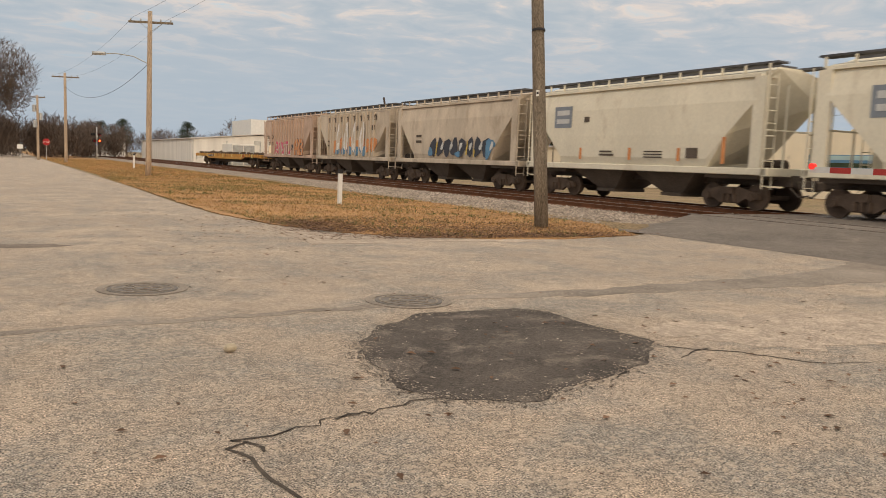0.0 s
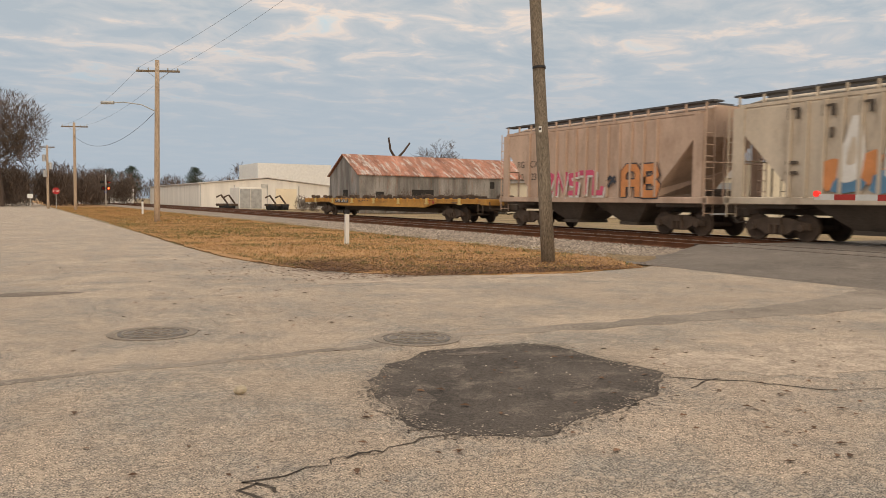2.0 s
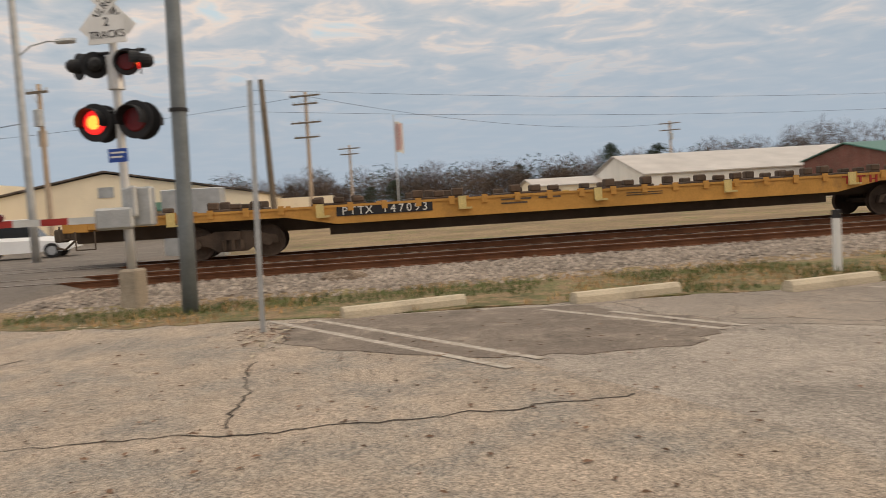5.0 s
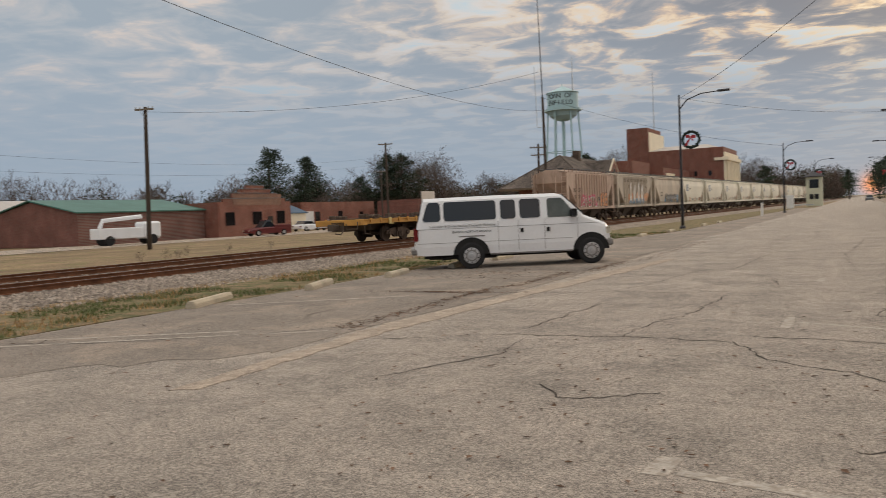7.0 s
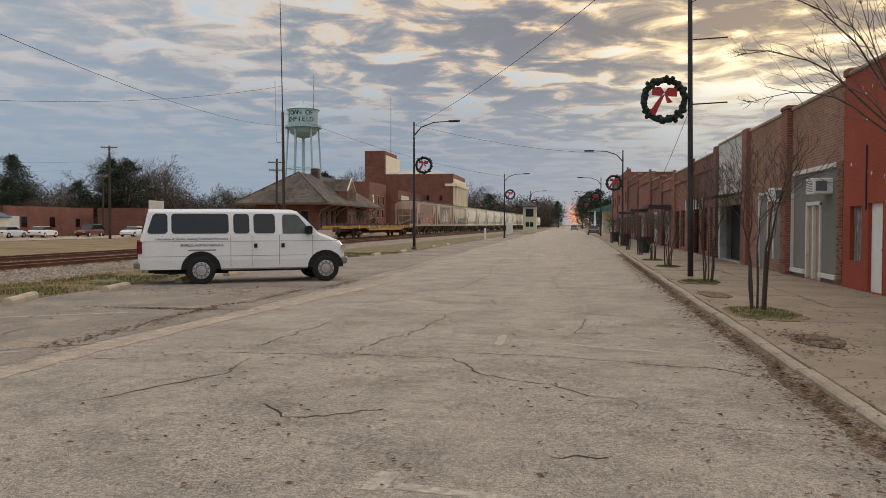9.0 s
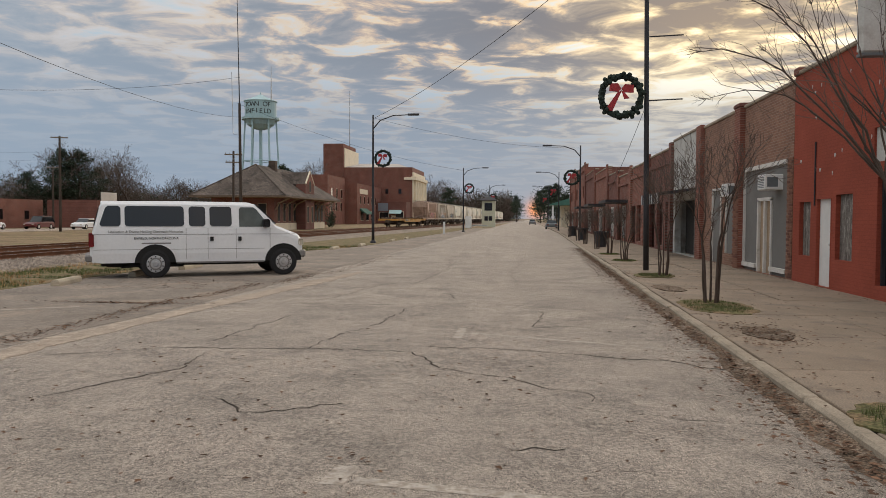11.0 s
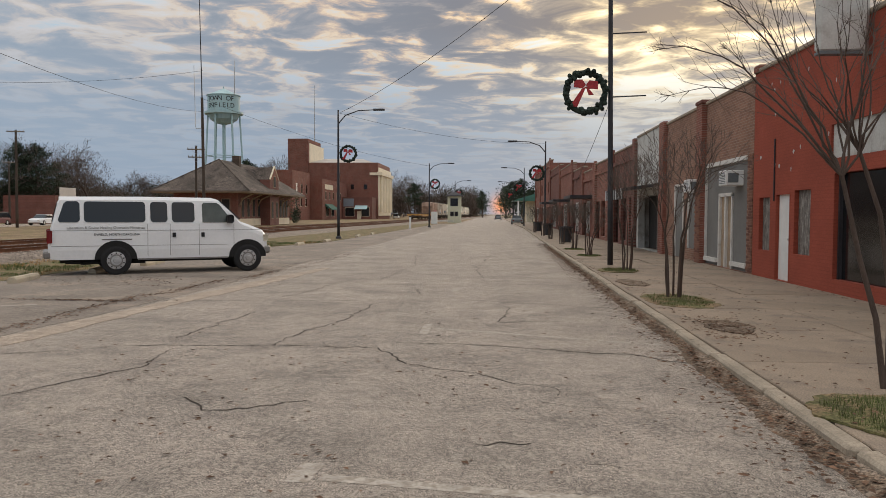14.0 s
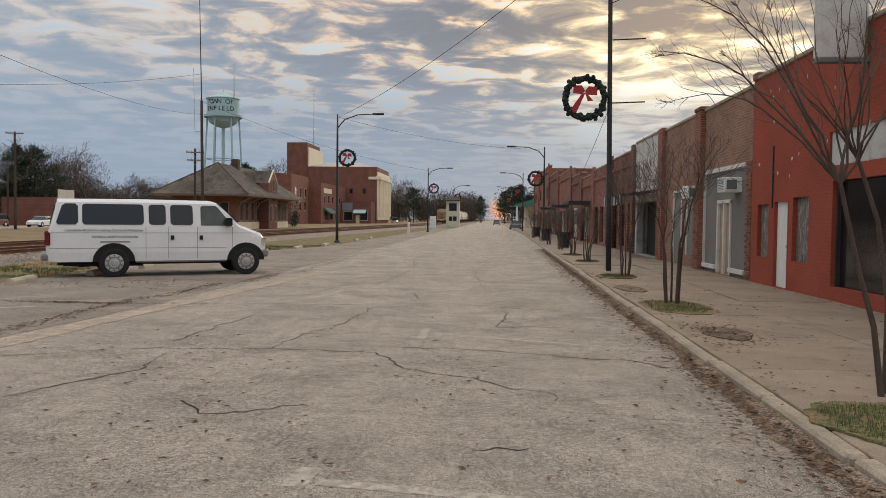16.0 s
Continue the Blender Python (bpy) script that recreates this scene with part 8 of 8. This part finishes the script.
            part("rim_slot", Kit().box(-0.016, 0.016, min(s * 0.1255, s * 0.128), max(s * 0.1255, s * 0.128), 0.178, 0.215), M["shade"], wheel, at=pose(0, 0, 0, 0, math.degrees(a), 0))
        part("rim_centre", Kit().tube([(0, s * 0.1292, 0), (0, s * 0.131, 0)], [0.13, 0.12], 20), M["chrome"], wheel)
part("front_bumper", Kit().box(2.12, 2.42, -0.98, 0.98, 0.5, 0.72, bevel=0.05), M["bumper"], van, "dull front bumper")
part("rear_bumper", Kit().box(-3.5, -3.3, -0.98, 0.98, 0.46, 0.64, bevel=0.04), M["bumper"], van, "dull rear bumper")
part("grille", Kit().box(2.3, 2.345, -0.55, 0.55, 0.82, 1.06), M["bumper"], van)
part("underbody", Kit().box(-3.1, 2.0, -0.62, 0.62, 0.32, 0.45), M["shade"], van)
part("tow_hitch", Kit().tube([(-2.9, -0.35, 0.4), (-2.95, -0.6, 0.33), (-2.6, -0.75, 0.33)], 0.04, 7), M["shade"], van, "dark bracket under the tail")
part("exhaust", Kit().tube([(-2.6, -0.6, 0.3), (-2.3, -0.75, 0.33), (-1.0, -0.75, 0.33)], 0.045, 8), M["shade"], van)
m = Matrix(((1, 0, 0, -1.72), (0, 0, -1, -1.004), (0, 1, 0, 1.08), (0, 0, 0, 1)))
lettering("ENFIELD, NORTH CAROLINA", 0.088, M["letter"], van, m)
line = Matrix(((1, 0, 0, -1.98), (0, 0, -1, -1.002), (0, 1, 0, 1.262), (0, 0, 0, 1)))
lettering("Liberation & Divine Healing Outreach Ministries", 0.098, M["bumper"], van, line, "faded_script")
part("faded_script", Kit().box(-2.1, -1.35, -1.006, -1.0, 0.93, 0.965), M["bumper"], van, "faded line of small script")


def small_car(m, paint, kind, label):
    c = thing("parked_car", m, label, "car", "parked cars")
    L = 5.4 if kind == "pickup" else 4.6
    h = L / 2

    def ring(x, z0, z1, w):
        return [(x, -w, z0), (x, -w, z1 - 0.15), (x, -w * 0.88, z1), (x, w * 0.88, z1), (x, w, z1 - 0.15), (x, w, z0)]
    part("body", Kit().loft([ring(-h, 0.4, 0.75, 0.8), ring(-h + 0.15, 0.3, 0.95, 0.88), ring(-h * 0.3, 0.28, 0.98, 0.9), ring(h * 0.4, 0.28, 0.95, 0.9), ring(h - 0.3, 0.3, 0.82, 0.86), ring(h, 0.4, 0.68, 0.78)]), paint, c)
    a, b = {"sedan": (-0.62, 0.38), "suv": (-0.95, 0.35), "pickup": (-0.12, 0.38), "wagon": (-0.9, 0.4)}[kind]
    top = 1.75 if kind in ("suv", "pickup") else 1.42
    part("glasshouse", Kit().loft([ring(a * h - 0.25, 0.9, 0.98, 0.84), ring(a * h + 0.2, 0.9, top - 0.04, 0.72), ring(b * h - 0.55, 0.9, top - 0.02, 0.72), ring(b * h + 0.1, 0.9, 0.96, 0.84)]), M["vanglass"], c, "dark windows")
    part("roof", Kit().box(a * h + 0.15, b * h - 0.5, -0.66, 0.66, top - 0.05, top, bevel=0.02), paint, c)
    if kind == "pickup":
        part("bed", Kit().box(-h + 0.15, -0.2 * h, -0.74, 0.74, 0.9, 0.99), M["shade"], c, "dark open load bed")
        for s in (-1, 1):
            part("bed_side", Kit().box(-h + 0.05, -0.15 * h, min(s * 0.76, s * 0.9), max(s * 0.76, s * 0.9), 0.85, 1.16, bevel=0.03), paint, c)
        part("tailgate", Kit().box(-h - 0.02, -h + 0.1, -0.78, 0.78, 0.7, 1.16, bevel=0.03), paint, c)
    for x in (-h * 0.6, h * 0.62):
        for s in (-1, 1):
            w = part("wheel", Kit().tube([(x, s * 0.72, 0.33), (x, s * 0.92, 0.33)], 0.33, 18), M["rubber"], c)
            part("rim", Kit().tube([(x, s * 0.921, 0.33), (x, s * 0.93, 0.33)], 0.2, 14), M["chrome"], w)
    for s in (-1, 1):
        part("tail_lamp", Kit().box(-h - 0.01, -h + 0.08, s * 0.5, s * 0.78, 0.6, 0.75), M["taillight"], c)
        part("headlamp", Kit().box(h - 0.1, h + 0.01, s * 0.45, s * 0.72, 0.55, 0.66), M["headlight"], c)


small_car(pose(-57.5, 69.5, 0, 0, 0, -108), M["carred"], "pickup", "dark red pickup truck parked before the brick hall")
small_car(pose(-66, 87.5, 0, 0, 0, 92), M["vanwhite"], "sedan", "white sedan parked on the far street")
small_car(pose(-63.6, 90.5, 0, 0, 0, 100), M["vanwhite"], "sedan", "white sedan parked beside another")
small_car(pose(-62.5, 98.5, 0, 0, 0, -88), M["carred"], "suv", "dark red sport utility car parked on the far street")
small_car(pose(-56.3, 99, 0, 0, 0, -85), M["vanwhite"], "sedan", "white sedan parked near the dark pole")
small_car(pose(-36.5, -13.6, 0, 0, 0, 95), M["vanwhite"], "suv", "white sport utility car waiting beyond the crossing")
small_car(pose(6.2, 128, 0, 0, 0, 90), M["steel"], "sedan", "grey car parked far along the kerb")
small_car(pose(3.8, 215, 0, 0, 0, 90), M["steel"], "sedan", "dark car far down the street")
small_car(pose(-30, 262, 0, 0, 0, 90), M["vanwhite"], "suv", "white car by the far shops")
truck = thing("utility_truck", pose(-58.5, 51, 0, 0, 0, 75), "white utility truck with a folded boom", "truck")
part("cab", Kit().box(1.2, 3.0, -0.95, 0.95, 0.5, 2.1, bevel=0.2), M["vanwhite"], truck)
part("bed", Kit().box(-3.0, 1.2, -1.0, 1.0, 0.6, 1.6, bevel=0.05), M["vanwhite"], truck)
part("boom", Kit().tube([(-2.5, 0, 1.6), (-2.2, 0, 2.3), (1.5, 0, 2.6)], 0.2, 8), M["vanwhite"], truck)
for x in (-2, 2.1):
    part("wheel", Kit().tube([(x, -1, 0.45), (x, 1, 0.45)], 0.45, 16), M["rubber"], truck)

# ---- trees ----
def grow(k, twigs, p, d, length, r, depth, q, spread=0.55, up=0.15, floor=0.0, forks=3):
    """A limb that bends, tapers and forks; the last orders go into the twig kit."""
    pts, radii = [p], [r]
    n = 4
    for i in range(n):
        d = (d + Vector((q.gauss(0, 0.12), q.gauss(0, 0.12), q.gauss(0, 0.06) + up * 0.15))).normalized()
        p = p + d * length / n
        pts.append(p)
        radii.append(max(floor, r * (1 - 0.45 * (i + 1) / n)))
    (k if depth > 1 else twigs).tube(pts, radii, 7 if depth > 2 else 5 if depth > 1 else 3, caps=False)
    if depth <= 0:
        return
    for j in range(forks):
        a = q.uniform(0, 6.283)
        side = d.orthogonal().normalized()
        side.rotate(Matrix.Rotation(a, 3, d))
        nd = (d + side * q.uniform(0.6, 1.3) * spread + Vector((0, 0, up))).normalized()
        start = pts[-1] if j < 2 else pts[q.randint(1, n - 1)]
        grow(k, twigs, start, nd, length * q.uniform(0.62, 0.86), radii[-1] * (0.85 if j < 2 else 0.6), depth - 1, q, spread, up, floor, forks)


def street_tree(x, y, seed, h=4.6, stems=5, lean=(0, 0), z=0.13, depth=3, r=0.035, spread=0.5):
    q = random.Random(seed)
    t = thing("street_tree", pose(x, y, z), "bare multi-stemmed street tree in a pavement pit", "tree", "street trees")
    k, tw = Kit(), Kit()
    for i in range(stems):
        a = 6.283 * i / stems + q.uniform(-0.4, 0.4)
        d = Vector((math.cos(a) * 0.05 + lean[0], math.sin(a) * 0.05 + lean[1], 1)).normalized()
        foot, rr = Vector((math.cos(a) * 0.11, math.sin(a) * 0.11, -0.05)), r * q.uniform(0.8, 1.1)
        rise = h * q.uniform(0.24, 0.33)
        mid, top = foot + d * rise * 0.5 + Vector((q.gauss(0, 0.02), q.gauss(0, 0.02), 0)), foot + d * rise
        k.tube([foot, mid, top], [rr * 1.1, rr, rr * 0.9], 7, caps=False)
        grow(k, tw, top, (d + Vector((math.cos(a), math.sin(a), 0)) * 0.2).normalized(), h * q.uniform(0.2, 0.27), rr * 0.85, depth, q, spread, 0.2, 0.0042)
    part("trunk", k, M["bark"], t, "dark slender stems", smooth=True)
    part("twig_crown", tw, M["twig"], t, "fine bare twigs")


street_tree(5.62, 15.5, 1, 3.5, 5, depth=4, r=0.026, spread=0.62)
street_tree(5.95, 22.6, 2, 3.3, 5, depth=4, r=0.024, spread=0.6)
street_tree(5.85, 30.4, 3, 2.2, 5, depth=4, r=0.025)
street_tree(5.85, 35.8, 4, 2.2, 5, depth=4, r=0.025)
street_tree(5.85, 42, 5, 2.2, 5, depth=4, r=0.025)
street_tree(5.85, 50, 6, 2.2, 5, depth=4, r=0.025)
street_tree(5.85, 57, 8, 2.4, 5, depth=4, r=0.025)
street_tree(5.85, 68, 9, 2.4, 5, depth=4, r=0.025)


def arching_tree(x, y, z):
    """A slender street tree whose long limbs arch out over the pavement and the street."""
    q = random.Random(17)
    t = thing("street_tree", pose(x, y, z), "bare street tree with long arching limbs near the kerb", "tree", "street trees")
    k, tw = Kit(), Kit()
    fork = Vector((-0.34, 0.05, 1.88))
    k.tube([Vector((0.06, 0, -0.1)), Vector((-0.02, 0.03, 0.6)), Vector((-0.17, 0.05, 1.15)), fork], [0.031, 0.027, 0.024, 0.02], 8, caps=False)
    second = Vector((-0.12, 0.2, 2.1))
    k.tube([Vector((0.14, 0.12, -0.1)), Vector((0.15, 0.14, 0.8)), Vector((0.06, 0.18, 1.55)), second], [0.028, 0.025, 0.022, 0.018], 8, caps=False)
    k.tube([Vector((0.2, -0.05, -0.1)), Vector((0.27, -0.04, 0.9)), Vector((0.3, 0.0, 1.8)), Vector((0.24, 0.05, 2.6))], [0.026, 0.023, 0.019, 0.013], 8, caps=False)
    for i in range(11):
        a = q.uniform(-2.6, 0.9)
        grow(k, tw, second, Vector((math.sin(a) * 0.55, q.uniform(-0.3, 0.3), 1.0)).normalized(), q.uniform(0.55, 0.95), 0.011, 2, q, 0.4, 0.1, 0.0015, 2)
    for dx, dy, dz, bend, r in ((-1.55, 0.3, 1.25, 0.30, 0.018), (-1.35, 0.7, 0.85, 0.34, 0.017), (-1.0, -0.2, 1.55, 0.12, 0.018), (-0.55, 0.4, 1.65, -0.1, 0.02), (-1.5, 0.1, 1.75, 0.42, 0.016), (0.5, 0.5, 1.4, 0.1, 0.02), (0.15, -0.3, 1.7, 0.05, 0.018), (0.9, 0.1, 1.0, 0.2, 0.016), (-0.8, 0.9, 1.3, 0.1, 0.016), (0.4, 1.0, 1.6, 0.1, 0.016)):
        n = 9
        pts = [fork + Vector((dx, dy, dz)) * (i / n) + Vector((0, 0, bend * math.sin(math.pi * (i / n)))) + Vector((q.gauss(0, 0.02), q.gauss(0, 0.02), q.gauss(0, 0.02))) * (i > 0) for i in range(n + 1)]
        k.tube(pts, [0.72 * r * (1 - 0.8 * i / n) for i in range(n + 1)], 6, caps=False)
        for i in range(3, n + 1):
            for _ in range(2 if i < n else 6):
                d = ((pts[i] - pts[i - 1]).normalized() + Vector((q.gauss(0, 0.5), q.gauss(0, 0.5), q.gauss(0.1, 0.4)))).normalized()
                grow(k, tw, pts[i], d, q.uniform(0.12, 0.4) if i < n else q.uniform(0.05, 0.12), 0.004, 1, q, 0.6, 0.1)
    part("trunk", k, M["bark"], t, "dark slender trunk and limbs", smooth=True)
    part("twig_crown", tw, M["twig"], t, "fine bare twigs")


arching_tree(5.66, 7.75, 0.13)


def twiggy(k, c, r, count, size, q):
    for _ in range(count):
        v = Vector((q.gauss(0, 1), q.gauss(0, 1), q.gauss(0, 1))).normalized() * (q.random() ** 0.45)
        p = Vector((c[0] + v.x * r[0], c[1] + v.y * r[1], c[2] + v.z * r[2]))
        a = Vector((q.gauss(0, 0.6) + v.x * 0.5, q.gauss(0, 0.45) + v.y * 0.5, 1.0)) * size * q.uniform(0.8, 2.0)
        b = Vector((q.gauss(0, 1), q.gauss(0, 1), 0)).normalized() * size * 0.24
        k.add([p, p + b, p + a], [(0, 1, 2)])


def bare_tree(x, y, h, seed, depth=5, r=None, label="large bare winter tree"):
    q = random.Random(seed)
    t = thing("bare_tree", pose(x, y, 0), label, "tree", "bare trees")
    k, tw = Kit(), Kit()
    grow(k, tw, Vector((0, 0, -0.2)), Vector((0, 0, 1)), h * (0.24 if depth > 6 else 0.32), r or h * 0.03, depth, q, 0.95 if depth > 6 else 0.75, 0.1, 0.02 if h < 15.5 else 0.03, 3)
    twiggy(tw, (0, 0, h * 0.66), (h * 0.36, h * 0.36, h * 0.30), 7000 if depth > 6 else 1100, h * 0.022, q)
    part("trunk", k, M["bark"], t, smooth=True)
    part("twig_crown", tw, M["twig"], t, "fine grey-brown twigs")


for x, y, h, s, d in ((1.6, -122.1, 16.5, 20, 7), (-49.1, -193.9, 9.5, 21, 6), (-72.6, -131.1, 11.5, 22, 6), (-90.6, -92.9, 11.9, 23, 6), (-96.1, -87.2, 11.3, 24, 6), (-99.8, -83.0, 10.3, 25, 6), (-72.0, -131.4, 11.9, 26, 6), (-77.9, 102.9, 10.2, 27, 6), (-77.5, 139.3, 14.4, 28, 6), (-77.8, 133.3, 14.9, 29, 6)):
    bare_tree(x, y, h, s, d, None, "large spreading bare tree beside the street" if s == 20 else "bare grey-brown winter tree")
for x, y, h, s, d in ((-75.9, 145.9, 12.9, 30, 6), (-87.0, 80.8, 8.0, 31, 6), (-117.3, 76.4, 11.3, 32, 6), (-72.1, 164.5, 10.7, 33, 6), (-30.6, 318.9, 18.2, 34, 6), (-71.6, 131.1, 14.3, 35, 6), (-70.8, 137.3, 13.3, 36, 6), (-73.8, 174.7, 11.1, 37, 6), (-109.0, -49.6, 6.7, 38, 6), (-60.7, 221.8, 17.5, 39, 6)):
    bare_tree(x, y, h, s, d, None, "large spreading bare tree beside the street" if s == 20 else "bare grey-brown winter tree")
stump = thing("dead_tree", pose(-47, -100, 0), "dead tree with lopped bare limbs behind the shed", "tree")
part("trunk", Kit().tube([(0, 0, 0), (0.1, 0, 6), (0, 0, 7.5)], [0.35, 0.3, 0.22], 8), M["bark"], stump)
part("limb", Kit().tube([(0, 0, 7.2), (1.0, 0.2, 8.5), (1.3, 0.2, 10.2)], [0.2, 0.16, 0.13], 7), M["bark"], stump)
part("limb", Kit().tube([(0, 0, 7.2), (-1.0, 0.2, 8.3), (-2.0, 0.2, 9.6)], [0.18, 0.15, 0.12], 7), M["bark"], stump)


def leafy(k, c, r, count, size, q):
    for _ in range(count):
        v = Vector((q.gauss(0, 1), q.gauss(0, 1), q.gauss(0, 1)))
        v = v.normalized() * (q.random() ** 0.4)
        p = Vector((c[0] + v.x * r[0], c[1] + v.y * r[1], c[2] + v.z * r[2]))
        a, b = Vector((q.gauss(0, 1), q.gauss(0, 1), q.gauss(0, 0.6))).normalized() * size * q.uniform(0.5, 1.2), Vector((q.gauss(0, 1), q.gauss(0, 1), q.gauss(0, 0.6))).normalized() * size * q.uniform(0.5, 1.2)
        k.add([p, p + a, p + a * 0.4 + b], [(0, 1, 2)])


def pine(x, y, h, seed, wide=0.28):
    q = random.Random(seed)
    t = thing("pine_tree", pose(x, y, 0), "dark green pine with a clumped crown", "tree", "pines")
    part("trunk", Kit().tube([(0, 0, -0.2), (q.uniform(-0.3, 0.3), 0, h * 0.5), (0, 0, h * 0.95)], [h * 0.022, h * 0.017, 0.05], 7), M["bark"], t)
    k = Kit()
    for i in range(30):
        u = i / 29
        z = h * (0.38 + 0.57 * u)
        w = h * wide * (0.55 + 1.0 * u) * (1.12 - u) * 1.5 * q.uniform(0.6, 1.05)
        a = q.uniform(0, 6.283)
        leafy(k, (math.cos(a) * w * 0.62, math.sin(a) * w * 0.62, z), (w * 0.6 + 0.3, w * 0.6 + 0.3, h * 0.05), 260, h * 0.02, q)
    part("crown", k, M["pine"], t, "dark needle clumps")


# pines: town and street
for x, y, h, s in ((-74.4, 90.2, 12.5, 1), (-75.1, 98.7, 8.4, 2), (-77.4, 127.7, 13.5, 3), (-81.7, 124.9, 9.4, 4), (-77.5, 139.3, 11.0, 6), (-58.3, 180.6, 14.3, 6), (-75.0, 129.1, 13.4, 7), (-80.6, 131.6, 10.5, 8), (-55.1, 181.7, 14.4, 9), (-77.9, 103.0, 12.1, 10), (9.2, 260.4, 12.8, 29), (11.8, 255.4, 13.3, 30), (7.0, 270.5, 11.6, 31), (13.8, 240.3, 9.5, 32)):
    pine(x, y, h, s, 0.28 if h > 8 else 0.36)
# pines: north end
for x, y, h, s in ((-18.8, -189.1, 8.0, 11), (-21.9, -178.7, 8.3, 12), (-36.7, -186.4, 8.8, 13), (-64.2, -210.4, 10.5, 14), (-70.9, -213.5, 11.0, 15), (-77.1, -216.7, 10.8, 16), (-71.9, -95.8, 9.7, 17), (-73.9, -91.8, 10.6, 18), (-79.0, -92.7, 9.4, 19), (-83.6, -92.7, 9.3, 20), (-72.2, -101.8, 9.2, 21), (-85.3, -110.8, 11.5, 33), (-88.4, -108.3, 11.7, 34), (-92.1, -105.2, 10.5, 35)):
    pine(x, y, h, s, 0.28 if h > 8 else 0.36)
# pines: west
for x, y, h, s in ((-122.0, 44.7, 9.1, 22), (-119.4, 51.4, 8.5, 23), (-136.0, 32.7, 7.2, 24), (-143.7, 42.7, 6.3, 25), (-129.5, 9.6, 5.3, 26), (-129.7, 5.9, 4.5, 27), (-119.6, 72.9, 7.1, 28), (16.8, 200.0, 12.5, 36), (-27.4, 299.1, 13.5, 37), (-1.9, 330.5, 11.5, 38)):
    pine(x, y, h, s, 0.28 if h > 8 else 0.36)


def woods(name, line, h, mat, label, seed, step=2.2, size=0.9, count=70, deep=10):
    q = random.Random(seed)
    k = Kit()
    for (ax, ay), (bx, by) in zip(line, line[1:]):
        n = max(2, int(math.hypot(bx - ax, by - ay) / step))
        for i in range(n):
            u = (i + q.random()) / n
            hh = h * q.uniform(0.55, 1.1)
            x, y = ax + (bx - ax) * u + q.uniform(-deep, deep) * 0.5, ay + (by - ay) * u + q.uniform(-deep, deep) * 0.5
            if mat == M["scrub"]:
                twiggy(k, (x, y, hh * 0.42), (hh * 0.34, hh * 0.34, hh * 0.45), count * 6, size * 0.6, q)
            else:
                leafy(k, (x, y, hh * 0.5), (hh * 0.3, hh * 0.3, hh * 0.52), count * 2, size * 0.7, q)
    setting(name, k, mat, label, "woods", kind="stuff")


woods("bare_woods", [(30, -240), (-10, -230), (-60, -235), (-140, -200)], 9, M["scrub"], "line of bare brown winter woods", 1, size=1.1, step=1.5, count=90)
woods("near_scrub", [(18, -126), (4, -128), (-7, -140), (-16, -165)], 7.5, M["scrub"], "brown bare scrub beside the street's end", 2, size=0.8, count=150, step=1.2)
woods("bare_woods_far", [(-140, -120), (-150, -40), (-140, 0), (-130, 30), (-140, 80)], 9, M["scrub"], "bare brown winter woods on the horizon", 3, size=0.8, step=1.3, count=120)
woods("dark_woods_far", [(-150, -30), (-150, 0), (-140, 40), (-135, 70)], 8.5, M["pine"], "dark evergreen woods on the horizon", 4, step=1.8, size=0.7, count=120)
woods("town_woods", [(-130, 60), (-110, 110), (-105, 150), (-100, 210), (-90, 260)], 11, M["scrub"], "brown winter trees behind the town", 5, size=0.9, count=150, step=1.6)
woods("town_pines", [(-130, 70), (-108, 120), (-95, 170), (-80, 215)], 9, M["pine"], "dark evergreens behind the town", 6, step=2.6, size=0.8, count=130)
woods("depot_woods", [(-100, 165), (-82, 200), (-70, 235)], 10, M["pine"], "dark evergreens between depot and town", 15, step=2.2, size=0.8, count=120)
woods("town_front", [(-82, 92), (-86, 118), (-80, 150), (-68, 172)], 8.5, M["pine"], "dark evergreens and brush behind the town stores", 16, step=2.4, size=0.6, count=130, deep=6)
woods("town_brush", [(-80, 90), (-84, 118), (-78, 150), (-66, 172)], 10.5, M["scrub"], "brown bare trees behind the town stores", 17, step=2.0, size=0.7, count=110, deep=6)
woods("end_woods", [(-75, 330), (-45, 340), (-20, 380), (-8, 430)], 17, M["scrub"], "brown trees closing the view along the railway", 7, size=1.6, count=80)
woods("end_pines", [(-70, 345), (-30, 360), (-14, 410), (-6, 520)], 16, M["pine"], "dark evergreens closing the view along the railway", 8, step=2.6, size=1.1, count=150)
woods("street_end", [(11, 250), (16, 262), (24, 275), (30, 290), (12, 300), (11, 330)], 15, M["pine"], "dark evergreens at the end of the street", 9, step=2.4, size=0.9, count=170)
woods("shed_scrub", [(-31.5, -78), (-31, -84), (-30.5, -90)], 2.4, M["scrub"], "dry brown brush before the shed", 10, step=0.8, size=0.28, count=90, deep=2)
woods("wall_scrub", [(-34, -78.6), (-46, -78.6), (-58, -78.6)], 3.0, M["scrub"], "dry brown brush along the shed wall", 11, step=1.1, size=0.3, count=60, deep=1)
woods("depot_bush", [(-32, 126), (-31, 134)], 4.2, M["pine"], "dark evergreen bushes beside the depot", 12, step=1.5, size=0.4, count=150, deep=2)
woods("dry_weeds", [(-27, 24), (-27.5, 34)], 0.7, M["scrub"], "dry weeds beyond the tracks", 13, step=1.6, size=0.12, count=14, deep=2)


def motions():
    for car, ahead in TRAIN:
        rows = []
        for i in range(33):
            t = i * 0.5
            y = float(np.interp(t, [a for a, b in TAIL], [b for a, b in TAIL])) + ahead
            rows.append((t, pose(FAR_TRACK + bend(y), y, RAIL, 0, 0, -math.degrees(lean(y)))))
        walk(car, rows)


motions()
